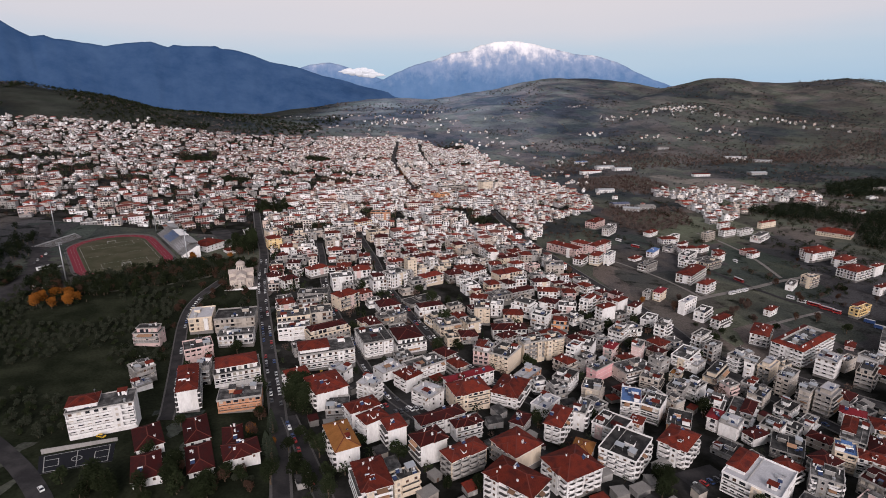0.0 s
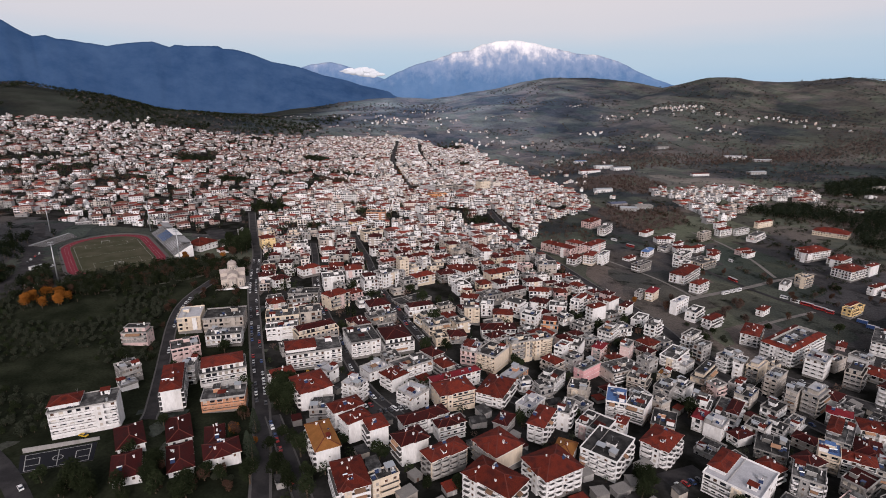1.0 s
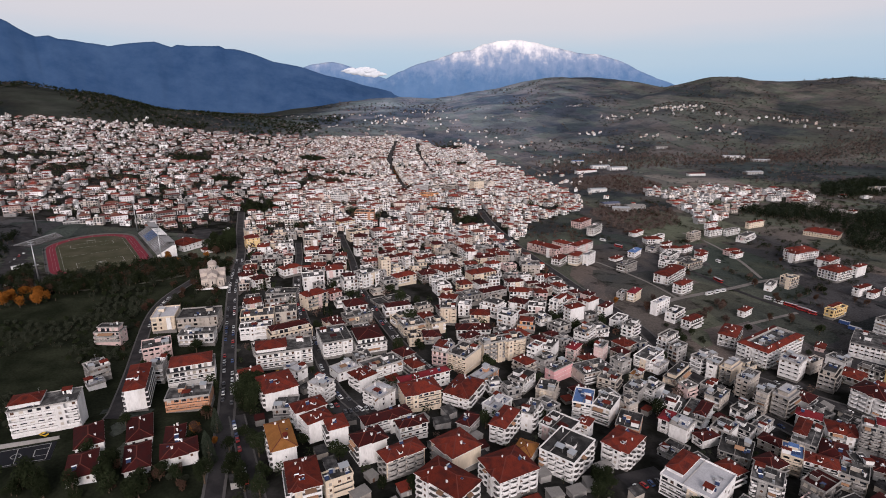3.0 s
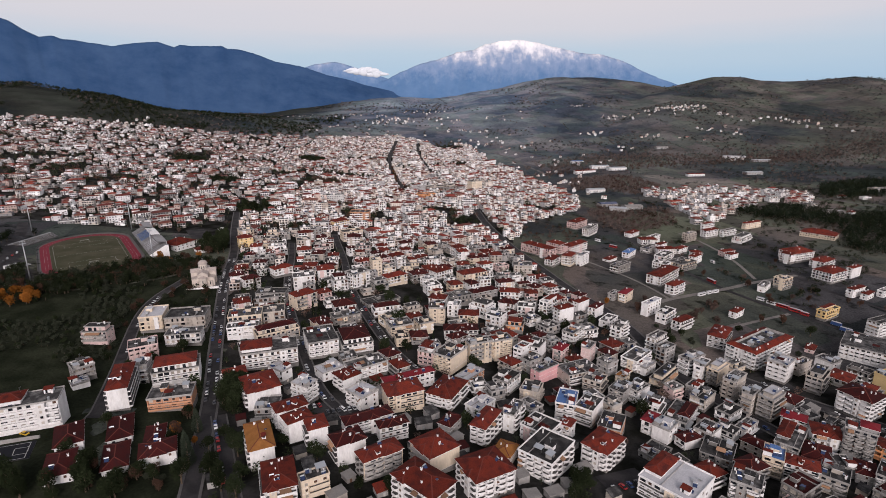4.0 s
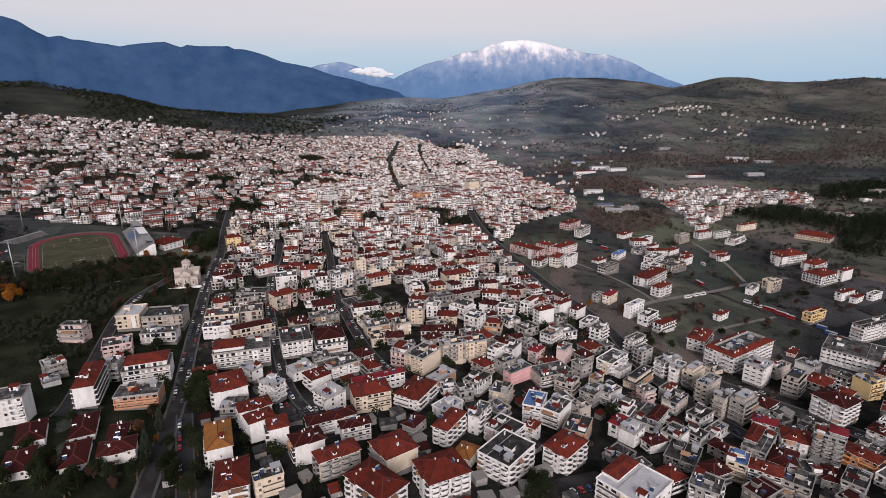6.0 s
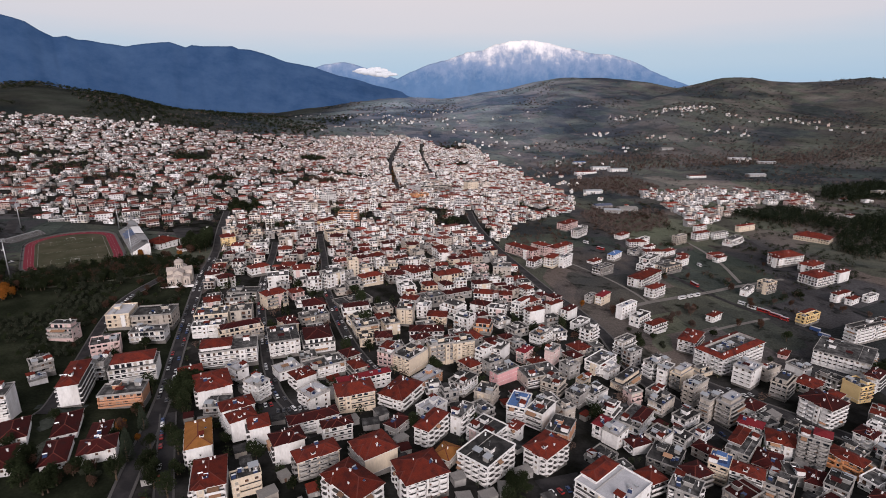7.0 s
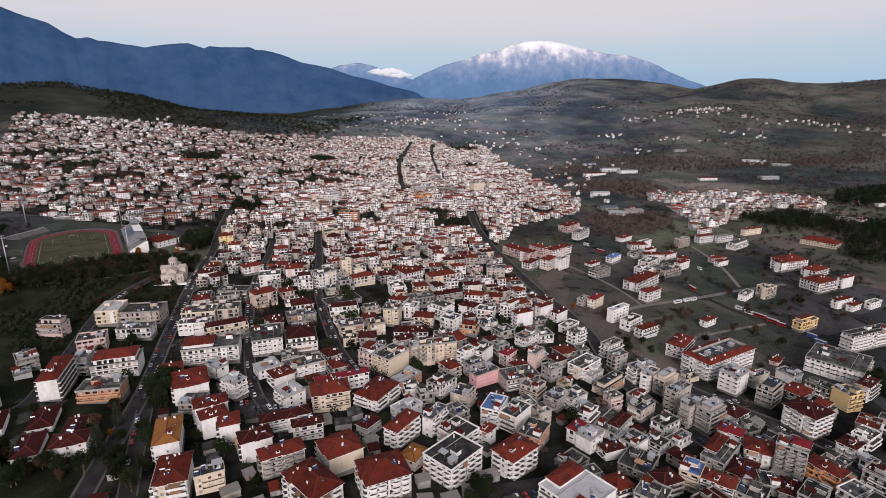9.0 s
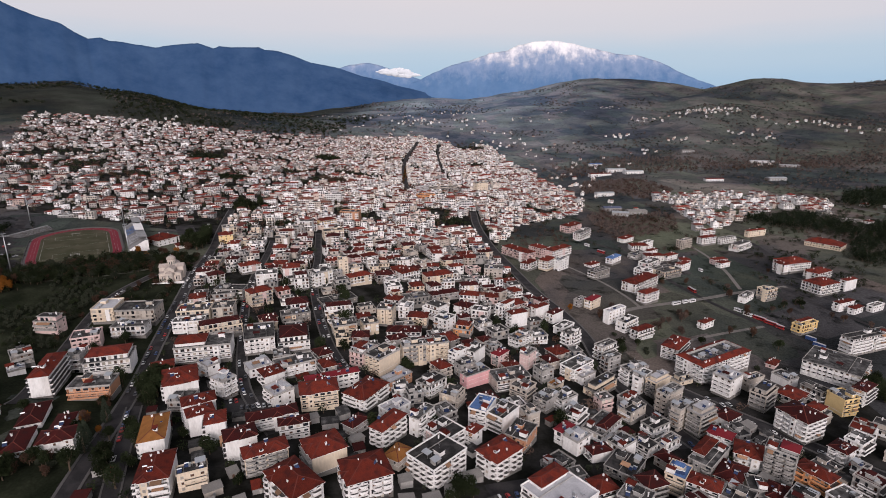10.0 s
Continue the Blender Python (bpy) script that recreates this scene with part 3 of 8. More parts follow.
STREET = "worn grey asphalt street between the apartment blocks"
road("road", [(-46, 118), (-68, 191), (-82, 236), (-94, 270), (-110, 311), (-135, 380), (-161, 452), (-184, 537), (-215, 613), (-259, 736)], 7.0, ASPHALT, "worn asphalt avenue leading towards the hill", kerb=1.2)
road("road", [(-81, 249), (-55, 198), (-39, 167), (-13, 124)], 6.7, ASPHALT, STREET, kerb=0.8)
road("road", [(1, 238), (-15, 257), (-34, 280), (-52, 316), (-65, 347), (-90, 406), (-110, 470), (-124, 535), (-140, 590)], 5.4, ASPHALT, STREET, kerb=1.0)
road("road", [(61, 271), (22, 310), (1, 341), (-16, 376), (-34, 418), (-54, 470), (-68, 531), (-86, 587), (-103, 643)], 5.8, ASPHALT, STREET, kerb=1.0)
road("road", [(232, 268), (204, 321), (195, 347), (191, 380), (189, 408), (177, 452), (155, 499), (131, 582), (112, 647), (90, 766), (82, 876)], 9.0, ASPHALT, "curving asphalt road at the edge of town")
road("road", [(-138, 235), (-166, 305), (-192, 372), (-198, 409), (-195, 450)], 6.2, ASPHALT, STREET, kerb=0.8)
road("road", [(-232, 228), (-200, 210), (-170, 189), (-138, 158)], 7.8, ASPHALT, "dark asphalt lane beside the sports court", kerb=0.0)
road("road", [(-406, 270), (-357, 347), (-341, 402), (-365, 470), (-429, 565), (-463, 613)], 10.1, ASPHALT, "asphalt road beside the stadium", kerb=0.0)
road("road", [(229, 772), (251, 730), (279, 697), (298, 622), (319, 540), (347, 482), (376, 443), (387, 406)], 5.6, ASPHALT, "straight asphalt road across the fields", kerb=0.0)
road("road", [(221, 468), (248, 492), (287, 514), (326, 533), (361, 554), (386, 564), (427, 581)], 5.6, DIRT, "pale dirt track across the fields", kerb=0.0, category="track")
road("road", [(183, 622), (205, 596), (232, 555), (247, 518), (252, 496)], 3.6, DIRT, "pale dirt track across the fields", kerb=0.0, category="track")
road("road", [(460, 804), (472, 773), (466, 685), (477, 623)], 5.2, ASPHALT, "straight asphalt road across the fields", kerb=0.0)
road("road", [(373, 773), (385, 725), (387, 643), (374, 567)], 4.0, DIRT, "pale dirt track across the fields", kerb=0.0, category="track")
road("road", [(204, 358), (236, 342), (251, 326), (286, 293), (345, 234), (393, 193)], 9.0, ASPHALT, STREET)
road("road", [(265, 421), (294, 439), (324, 455), (353, 469)], 3.6, DIRT, "pale dirt track across the fields", kerb=0.0, category="track")
road("road", [(420, 579), (427, 552), (431, 525), (443, 499), (452, 468)], 5.0, ASPHALT, "straight asphalt road across the fields", kerb=0.0)

road("road", [(-50, 1040), (-63, 1100), (-89, 1235), (-121, 1426), (-152, 1658), (-165, 1892), (-172, 2100)], 7.0, ASPHALT, "broad straight street through the far quarter", kerb=0.8)
road("road", [(20, 1230), (-13, 1402), (-50, 1650), (-78, 1907), (-90, 2080)], 4.5, ASPHALT, "straight street through the far quarter", kerb=0.6)
road("road", [(110, 2100), (140, 2053), (200, 1952), (232, 1860), (258, 1678), (281, 1537), (290, 1440)], 9.0, PAVING, "pale country road leaving the town", kerb=0.0)
road("road", [(740, 1030), (765, 1003), (776, 975), (797, 939), (830, 905)], 7.0, PAVING, "pale road beside the dark wood", kerb=0.0)


LOT = "dark asphalt yard with a few parked cars"
for ax, ay, bx, by, wide in ((-36, 259, -8, 272, 15), (112, 212, 134, 222, 12), (160, 262, 182, 268, 13), (206, 274, 226, 282, 13), (250, 326, 272, 331, 12), (-266, 624, -241, 588, 20)):
    road("yard", [(ax, ay), ((ax + bx) / 2, (ay + by) / 2), (bx, by)], wide, ASPHALT, LOT, kerb=0.0, category="car park")


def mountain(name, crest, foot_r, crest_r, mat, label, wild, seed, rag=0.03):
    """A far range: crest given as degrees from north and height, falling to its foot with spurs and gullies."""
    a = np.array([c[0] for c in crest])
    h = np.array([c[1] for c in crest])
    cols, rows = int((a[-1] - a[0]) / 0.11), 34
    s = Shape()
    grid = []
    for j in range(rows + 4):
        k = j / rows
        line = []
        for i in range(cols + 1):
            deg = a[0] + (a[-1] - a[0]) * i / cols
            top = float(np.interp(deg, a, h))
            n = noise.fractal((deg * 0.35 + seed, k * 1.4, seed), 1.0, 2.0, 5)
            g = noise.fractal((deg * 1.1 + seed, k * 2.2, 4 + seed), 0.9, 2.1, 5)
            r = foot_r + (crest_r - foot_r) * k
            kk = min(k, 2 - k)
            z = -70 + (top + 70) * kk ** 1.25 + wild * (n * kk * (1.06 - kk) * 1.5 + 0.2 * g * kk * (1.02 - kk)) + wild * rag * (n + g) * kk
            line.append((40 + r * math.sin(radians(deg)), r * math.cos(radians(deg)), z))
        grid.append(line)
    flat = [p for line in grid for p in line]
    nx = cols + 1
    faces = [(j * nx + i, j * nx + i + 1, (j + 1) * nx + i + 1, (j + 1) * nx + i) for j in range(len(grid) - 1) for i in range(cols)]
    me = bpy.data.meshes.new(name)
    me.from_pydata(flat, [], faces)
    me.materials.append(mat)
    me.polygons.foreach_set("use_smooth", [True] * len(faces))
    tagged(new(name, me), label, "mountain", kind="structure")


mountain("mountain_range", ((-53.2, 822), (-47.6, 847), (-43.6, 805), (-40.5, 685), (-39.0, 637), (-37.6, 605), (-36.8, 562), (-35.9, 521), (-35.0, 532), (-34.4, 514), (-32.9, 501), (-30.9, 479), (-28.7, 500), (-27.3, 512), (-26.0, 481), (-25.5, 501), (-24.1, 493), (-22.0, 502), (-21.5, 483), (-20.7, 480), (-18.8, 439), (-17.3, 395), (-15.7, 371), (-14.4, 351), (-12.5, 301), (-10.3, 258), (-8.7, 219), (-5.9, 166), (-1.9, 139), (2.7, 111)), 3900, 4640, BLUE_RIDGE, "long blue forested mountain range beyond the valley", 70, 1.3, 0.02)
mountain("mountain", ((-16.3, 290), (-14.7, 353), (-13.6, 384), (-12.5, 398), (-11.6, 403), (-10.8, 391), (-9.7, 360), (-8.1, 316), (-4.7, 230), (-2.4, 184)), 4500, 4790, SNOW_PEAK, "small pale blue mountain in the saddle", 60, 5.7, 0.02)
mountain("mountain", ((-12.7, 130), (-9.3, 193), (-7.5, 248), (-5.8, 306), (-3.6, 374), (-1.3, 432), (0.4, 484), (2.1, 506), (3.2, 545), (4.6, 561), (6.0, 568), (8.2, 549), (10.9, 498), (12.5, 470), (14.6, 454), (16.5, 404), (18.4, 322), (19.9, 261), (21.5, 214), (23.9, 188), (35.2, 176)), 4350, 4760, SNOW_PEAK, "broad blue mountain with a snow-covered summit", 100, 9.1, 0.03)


def cloud(name, deg, r, z, size, seed):
    """A small bank of cloud against the far mountains: overlapping lumps."""
    rng = random.Random(seed)
    s = bmesh.new()
    for k in range(70):
        t = rng.uniform(-1, 1)
        m = Matrix.Translation((size[0] * t, rng.uniform(-20, 20), size[1] * (rng.uniform(-0.2, 0.55) * (1 - t * t) - 0.25 * t))) @ Matrix.Diagonal((size[0] * rng.uniform(0.12, 0.26), 10, size[1] * (1.12 - t * t) * rng.uniform(0.20, 0.42), 1))
        bmesh.ops.create_icosphere(s, subdivisions=2, radius=1.0, matrix=m)
    me = bpy.data.meshes.new(name)
    s.to_mesh(me)
    s.free()
    me.materials.append(FAR_CLOUD)
    me.polygons.foreach_set("use_smooth", [True] * len(me.polygons))
    ob = new(name, me)
    ob.matrix_basis = pose(40 + r * math.sin(radians(deg)), r * math.cos(radians(deg)), z, 0, 0, -deg)
    tagged(ob, "low white cloud bank lying in the mountain saddle", "cloud", kind="structure")


cloud("cloud", -8.6, 4290, 303, (150, 56), 3)

# ---- buildings ----
FOOTPRINTS = {}   # by 40 m square: centre, half sizes, turn of what stands there


def claim(x, y, w, d, rot, grow=1.0):
    o = (x, y, w / 2 + grow, d / 2 + grow, math.cos(radians(rot)), math.sin(radians(rot)))
    r = o[2] + o[3]
    for i in range(int((x - r) // 40), int((x + r) // 40) + 1):
        for j in range(int((y - r) // 40), int((y + r) // 40) + 1):
            FOOTPRINTS.setdefault((i, j), []).append(o)


def window_mesh(name, w, h, glass, t=0.1):
    """A framed window or balcony door in one piece, its pane set back in the frame, facing -y."""
    s = Shape()

    def ring(a, z0, z1, y):
        return [(-a, y, z0), (a, y, z0), (a, y, z1), (-a, y, z1)]
    a = w / 2
    s.v = ring(a + t, -t, h + t, 0.0) + ring(a + t, -t, h + t, -0.1) + ring(a, 0, h, -0.1) + ring(a, 0, h, -0.015)
    f, g = s.slot(FRAME), s.slot(glass)
    for k in range(3):
        for i in range(4):
            j = (i + 1) % 4
            s.f.append((4 * k + i, 4 * k + j, 4 * k + 4 + j, 4 * k + 4 + i))
            s.m.append(f)
    s.f.append((12, 13, 14, 15))
    s.m.append(g)
    return s.mesh(name)


WINDOW = [window_mesh("window", 1.2, 1.25, GLASS), window_mesh("window", 1.0, 1.2, SHUTTER), window_mesh("window", 1.1, 1.25, BLIND)]
DOOR = [window_mesh("balcony_door", 1.7, 2.15, GLASS), window_mesh("balcony_door", 1.4, 2.1, SHUTTER), window_mesh("balcony_door", 1.6, 2.15, BLIND), window_mesh("balcony_door", 2.5, 2.2, GLASS), window_mesh("balcony_door", 2.2, 2.2, GLASS)]
SHOP = window_mesh("shop_front", 2.6, 2.4, GLASS)


def slope(s, idx, flags, mat, cap, width=0.24):
    """One roof slope with ridge tiles along its flagged edges."""
    p = [Vector(s.v[i]) for i in idx]
    n = len(p)
    nrm = (p[1] - p[0]).cross(p[2] - p[0]).normalized()
    inward = [nrm.cross((p[(i + 1) % n] - p[i]).normalized()) for i in range(n)]
    off = [width if f else 0.0 for f in flags]
    inner = []
    for i in range(n):
        m0, m1 = inward[i - 1], inward[i]
        c = m0.dot(m1)
        k = 1 - c * c
        al, be = (off[i - 1] - c * off[i]) / k, (off[i] - c * off[i - 1]) / k
        inner.append(len(s.v))
        s.v.append(tuple(p[i] + m0 * al + m1 * be))
    s.f.append(tuple(inner))
    s.m.append(s.slot(mat))
    for i in range(n):
        if flags[i]:
            j = (i + 1) % n
            s.f.append((idx[i], idx[j], inner[j], inner[i]))
            s.m.append(s.slot(cap))


def hip_roof(s, w, d, z, pitch, mat, over=0.7, cx=0.0, cy=0.0):
    """A hipped tile roof with eaves and ridge tiles, in one piece; z is the wall's top."""
    a, b = w / 2 + over, d / 2 + over
    x0, x1, y0, y1 = cx - a, cx + a, cy - b, cy + b
    e = z + 0.24
    h = min(a, b) * pitch
    n = len(s.v)
    s.v += [(x0, y0, z + 0.01), (x1, y0, z + 0.01), (x1, y1, z + 0.01), (x0, y1, z + 0.01), (x0, y0, e), (x1, y0, e), (x1, y1, e), (x0, y1, e)]
    t = s.slot(TRIM)
    s.f.append((n + 3, n + 2, n + 1, n))
    s.m.append(t)
    for i in range(4):
        j = (i + 1) % 4
        s.f.append((n + i, n + j, n + 4 + j, n + 4 + i))
        s.m.append(t)
    cap = RIDGE if mat in (RED, DARKRED, TAN) else mat
    c = [n + 4, n + 5, n + 6, n + 7]
    if abs(a - b) < 0.4:
        s.v.append((cx, cy, e + h))
        r = n + 8
        for i in range(4):
            slope(s, (c[i], c[(i + 1) % 4], r), (0, 1, 1), mat, cap)
    elif a > b:
        s.v += [(x0 + b, cy, e + h), (x1 - b, cy, e + h)]
        r0, r1 = n + 8, n + 9
        slope(s, (c[0], c[1], r1, r0), (0, 1, 1, 1), mat, cap)
        slope(s, (c[1], c[2], r1), (0, 1, 1), mat, cap)
        slope(s, (c[2], c[3], r0, r1), (0, 1, 1, 1), mat, cap)
        slope(s, (c[3], c[0], r0), (0, 1, 1), mat, cap)
    else:
        s.v += [(cx, y0 + a, e + h), (cx, y1 - a, e + h)]
        r0, r1 = n + 8, n + 9
        slope(s, (c[0], c[1], r0), (0, 1, 1), mat, cap)
        slope(s, (c[1], c[2], r1, r0), (0, 1, 1, 1), mat, cap)
        slope(s, (c[2], c[3], r1), (0, 1, 1), mat, cap)
        slope(s, (c[3], c[0], r0, r1), (0, 1, 1, 1), mat, cap)
    return h


def skirt_roof(s, w, d, z, mat, over=0.6, deep=4.2, rise=1.9):
    """A band of tiled roof round a sunken terrace: eaves, outer slope, inner wall, terrace floor."""
    rings = [rect(-w / 2 - over, w / 2 + over, -d / 2 - over, d / 2 + over)] * 2
    rings += [rect(-w / 2 + deep, w / 2 - deep, -d / 2 + deep, d / 2 - deep)] * 2
    n = len(s.v)
    for ring, zz in zip(rings, (z + 0.01, z + 0.25, z + 0.25 + rise, z + 0.2)):
        s.v += [(x, y, zz) for x, y in ring]
    for q, m in enumerate((TRIM, mat, PARAPET)):
        for i in range(4):
            j = (i + 1) % 4
            s.f.append((n + 4 * q + i, n + 4 * q + j, n + 4 * q + 4 + j, n + 4 * q + 4 + i))
            s.m.append(s.slot(m))
    s.f.append((n + 12, n + 13, n + 14, n + 15))
    s.m.append(s.slot(SLAB))
    s.f.append((n + 3, n + 2, n + 1, n))
    s.m.append(s.slot(TRIM))


def tray(s, ring, inner, z0, z_floor, z_top, wall, floor):
    """A floor slab with a wall round its rim, in one piece: outer and inner rings of x, y."""
    n, k = len(s.v), len(ring)
    s.v += [(x, y, z0) for x, y in ring] + [(x, y, z_top) for x, y in ring] + [(x, y, z_top) for x, y in inner] + [(x, y, z_floor) for x, y in inner]
    w = s.slot(wall)
    for q in range(3):
        for i in range(k):
            j = (i + 1) % k
            s.f.append((n + q * k + i, n + q * k + j, n + (q + 1) * k + j, n + (q + 1) * k + i))
            s.m.append(w)
    s.f.append(tuple(n + 3 * k + i for i in range(k)))
    s.m.append(s.slot(floor))
    s.f.append(tuple(n + k - 1 - i for i in range(k)))
    s.m.append(w)


def rect(x0, x1, y0, y1):
    return [(x0, y0), (x1, y0), (x1, y1), (x0, y1)]


def flat_roof(s, w, d, z, mat, wall, parapet=0.8, over=0.25, cx=0.0, cy=0.0):
    """A concrete slab with a low parapet all round."""
    a, b, t = w / 2 + over, d / 2 + over, 0.22
    tray(s, rect(cx - a, cx + a, cy - b, cy + b), rect(cx - a + t, cx + a - t, cy - b + t, cy + b - t), z + 0.01, z + 0.2, z + 0.2 + parapet, PARAPET if parapet != 0.85 else wall, mat)


def stair_house(s, x, y, w, d, z, wall, top):
    """The stair's head on a flat roof, with an overhanging lid."""
    n = len(s.v)
    for o, zz in ((0, z), (0, z + 2.3), (0.35, z + 2.3), (0.35, z + 2.5)):
        s.v += [(px, py, zz) for px, py in rect(x - w / 2 - o, x + w / 2 + o, y - d / 2 - o, y + d / 2 + o)]
    for q in range(3):
        for i in range(4):
            j = (i + 1) % 4
            s.f.append((n + 4 * q + i, n + 4 * q + j, n + 4 * q + 4 + j, n + 4 * q + 4 + i))
            s.m.append(s.slot(wall if q < 1 else TRIM))
    s.f.append((n + 12, n + 13, n + 14, n + 15))
    s.m.append(s.slot(top))


def heater_mesh():
    s = Shape()
    s.hull([(-0.9, -0.9, 0.1), (0.9, -0.9, 0.1), (0.9, 0.5, 1.0), (-0.9, 0.5, 1.0)], [(-0.9, -0.93, 0.2), (0.9, -0.93, 0.2), (0.9, 0.46, 1.1), (-0.9, 0.46, 1.1)], PANEL)
    s.hull([(-0.95, 0.5 + 0.3 * math.cos(t), 1.25 + 0.3 * math.sin(t)) for t in (0, 1, 2, 3, 4, 5)], [(0.95, 0.5 + 0.3 * math.cos(t), 1.25 + 0.3 * math.sin(t)) for t in (0, 1, 2, 3, 4, 5)], METAL)
    for x in (-0.8, 0.8):
        s.box(x - 0.03, x + 0.03, 0.45, 0.52, 0, 1.0, METAL)
        s.box(x - 0.03, x + 0.03, -0.9, -0.84, 0, 0.15, METAL)
    return s.mesh("water_heater")


def chimney_mesh():
    s = Shape()
    s.box(-0.3, 0.3, -0.24, 0.24, -1.2, 1.0, TRIM)
    s.box(-0.38, 0.38, -0.32, 0.32, 1.0, 1.1, TRIM)
    s.tube(0, 0, 1.1, 1.45, 0.15, 0.13, RIDGE, 6)
    return s.mesh("chimney")


def aerial_mesh():
    s = Shape()
    s.tube(0, 0, 0, 3.0, 0.03, 0.03, METAL, 4)
    for k, z in enumerate((2.9, 2.7, 2.3)):
        s.box(-0.6 + 0.1 * k, 0.6 - 0.1 * k, -0.015, 0.015, z, z + 0.03, METAL)
    return s.mesh("aerial")


def vent_mesh():
    s = Shape()
    s.box(-0.35, 0.35, -0.02, 0.02, -0.02, 0.02, METAL)
    s.box(-0.55, 0.55, -0.45, 0.45, 0.0, 0.12, METAL, top_mat=PANEL)
    return s.mesh("roof_window")


def dormer_mesh():
    s = Shape()
    s.box(-0.9, 0.9, -1.3, 1.4, -1.0, 0.9, TRIM)
    s.hull([(-1.15, -1.6, 0.9), (1.15, -1.6, 0.9), (1.15, 1.4, 1.1), (-1.15, 1.4, 1.1)], [(-1.15, -1.6, 1.02), (1.15, -1.6, 1.02), (1.15, 1.4, 1.22), (-1.15, 1.4, 1.22)], RED)
    s.box(-0.6, 0.6, -1.34, -1.28, 0.0, 0.75, GLASS)
    return s.mesh("dormer")


def roof_room_mesh(k):
    s = Shape()
    s.box(-1.9, 1.9, -1.4, 1.4, 0, 2.15, TRIM if k else PARAPET)
    s.hull([(-2.2, -1.8, 2.0), (2.2, -1.8, 2.0), (2.2, 1.6, 2.5), (-2.2, 1.6, 2.5)], [(-2.2, -1.8, 2.12), (2.2, -1.8, 2.12), (2.2, 1.6, 2.62), (-2.2, 1.6, 2.62)], RED if k else METAL)
    s.box(-1.2, -0.3, -1.44, -1.38, 0.1, 1.9, GLASS)
    return s.mesh("roof_room")


ROOF_ROOM = [roof_room_mesh(0), roof_room_mesh(1)]


def tank_mesh():
    s = Shape()
    s.tube(0, 0, 0.25, 1.5, 0.55, 0.55, METAL, 10)
    s.box(-0.5, 0.5, -0.5, 0.5, 0, 0.25, PARAPET)
    return s.mesh("water_tank")


TANK = tank_mesh()
DORMER = dormer_mesh()
HEATER, CHIMNEY, AERIAL, SKYLIGHT = heater_mesh(), chimney_mesh(), aerial_mesh(), vent_mesh()
STOREY = 2.85
COLOUR_WORDS = {"white": "white", "cream": "cream", "beige": "beige", "grey": "grey", "pink": "pink", "rose": "pale pink", "brick": "bare brick", "orange": "orange", "yellow": "yellow", "concrete": "bare concrete"}
ROOF_WORDS = {"red": "red-tiled roof", "dark": "dark red tiled roof", "tan": "ochre-tiled roof", "bright": "bright red roof", "slab": "grey flat roof", "black": "dark flat roof", "whiteslab": "white-coated flat roof", "blue": "blue-sheeted flat roof"}
NUMBER_WORDS = {1: "one-storey", 2: "two-storey", 3: "three-storey", 4: "four-storey", 5: "five-storey", 6: "six-storey", 7: "seven-storey"}


def balcony_mesh(w, depth, style, TRIM):
    """A slab with a solid, bowed or railed front; front towards -y, back edge at y = 0, floor at z = 0."""
    s = Shape()
    a, t = w / 2, 0.14
    if style == "bow":
        c = min(1.3, a * 0.6)
        ring = [(-a, -depth * 0.35), (-a + c * 0.35, -depth * 0.85), (-a + c, -depth), (a - c, -depth), (a - c * 0.35, -depth * 0.85), (a, -depth * 0.35), (a, 0), (-a, 0)]
        inner = [(-a + t, -depth * 0.35), (-a + c * 0.35 + t, -depth * 0.85 + t), (-a + c, -depth + t), (a - c, -depth + t), (a - c * 0.35 - t, -depth * 0.85 + t), (a - t, -depth * 0.35), (a - t, -0.02), (-a + t, -0.02)]
        tray(s, ring, inner, -0.18, 0.0, 0.95, TRIM, PAVING)
    elif style == "solid":
        tray(s, rect(-a, a, -depth, 0), rect(-a + t, a - t, -depth + t, -0.02), -0.18, 0.0, 0.95, TRIM, PAVING)
    elif style == "half":
        tray(s, rect(-a, a, -depth, 0), rect(-a + t, a - t, -depth + t, -0.02), -0.18, 0.0, 0.5, TRIM, PAVING)
        s.box(-a, a, -depth + 0.03, -depth + 0.09, 0.9, 0.97, RAIL)
        for k in range(int(w / 1.2) + 1):
            x = -a + 0.05 + k * 1.2
            s.box(x, x + 0.06, -depth + 0.03, -depth + 0.09, 0.5, 0.9, RAIL)
    else:
        s.box(-a, a, -depth, 0, -0.18, 0, TRIM)
        s.box(-a, a, -depth + 0.02, -depth + 0.08, 0.9, 0.97, RAIL)
        for k in range(int(w / 0.6) + 1):
            x = -a + 0.03 + k * 0.6
            s.box(x, x + 0.04, -depth + 0.03, -depth + 0.07, 0, 0.9, RAIL)
        for x in (-a, a - 0.05):
            s.box(x, x + 0.05, -depth + 0.08, 0, 0.9, 0.97, RAIL)
    return s.mesh("balcony")


FACES = {"f": (0, 0), "r": (90, 1), "l": (-90, 1), "b": (180, 0)}


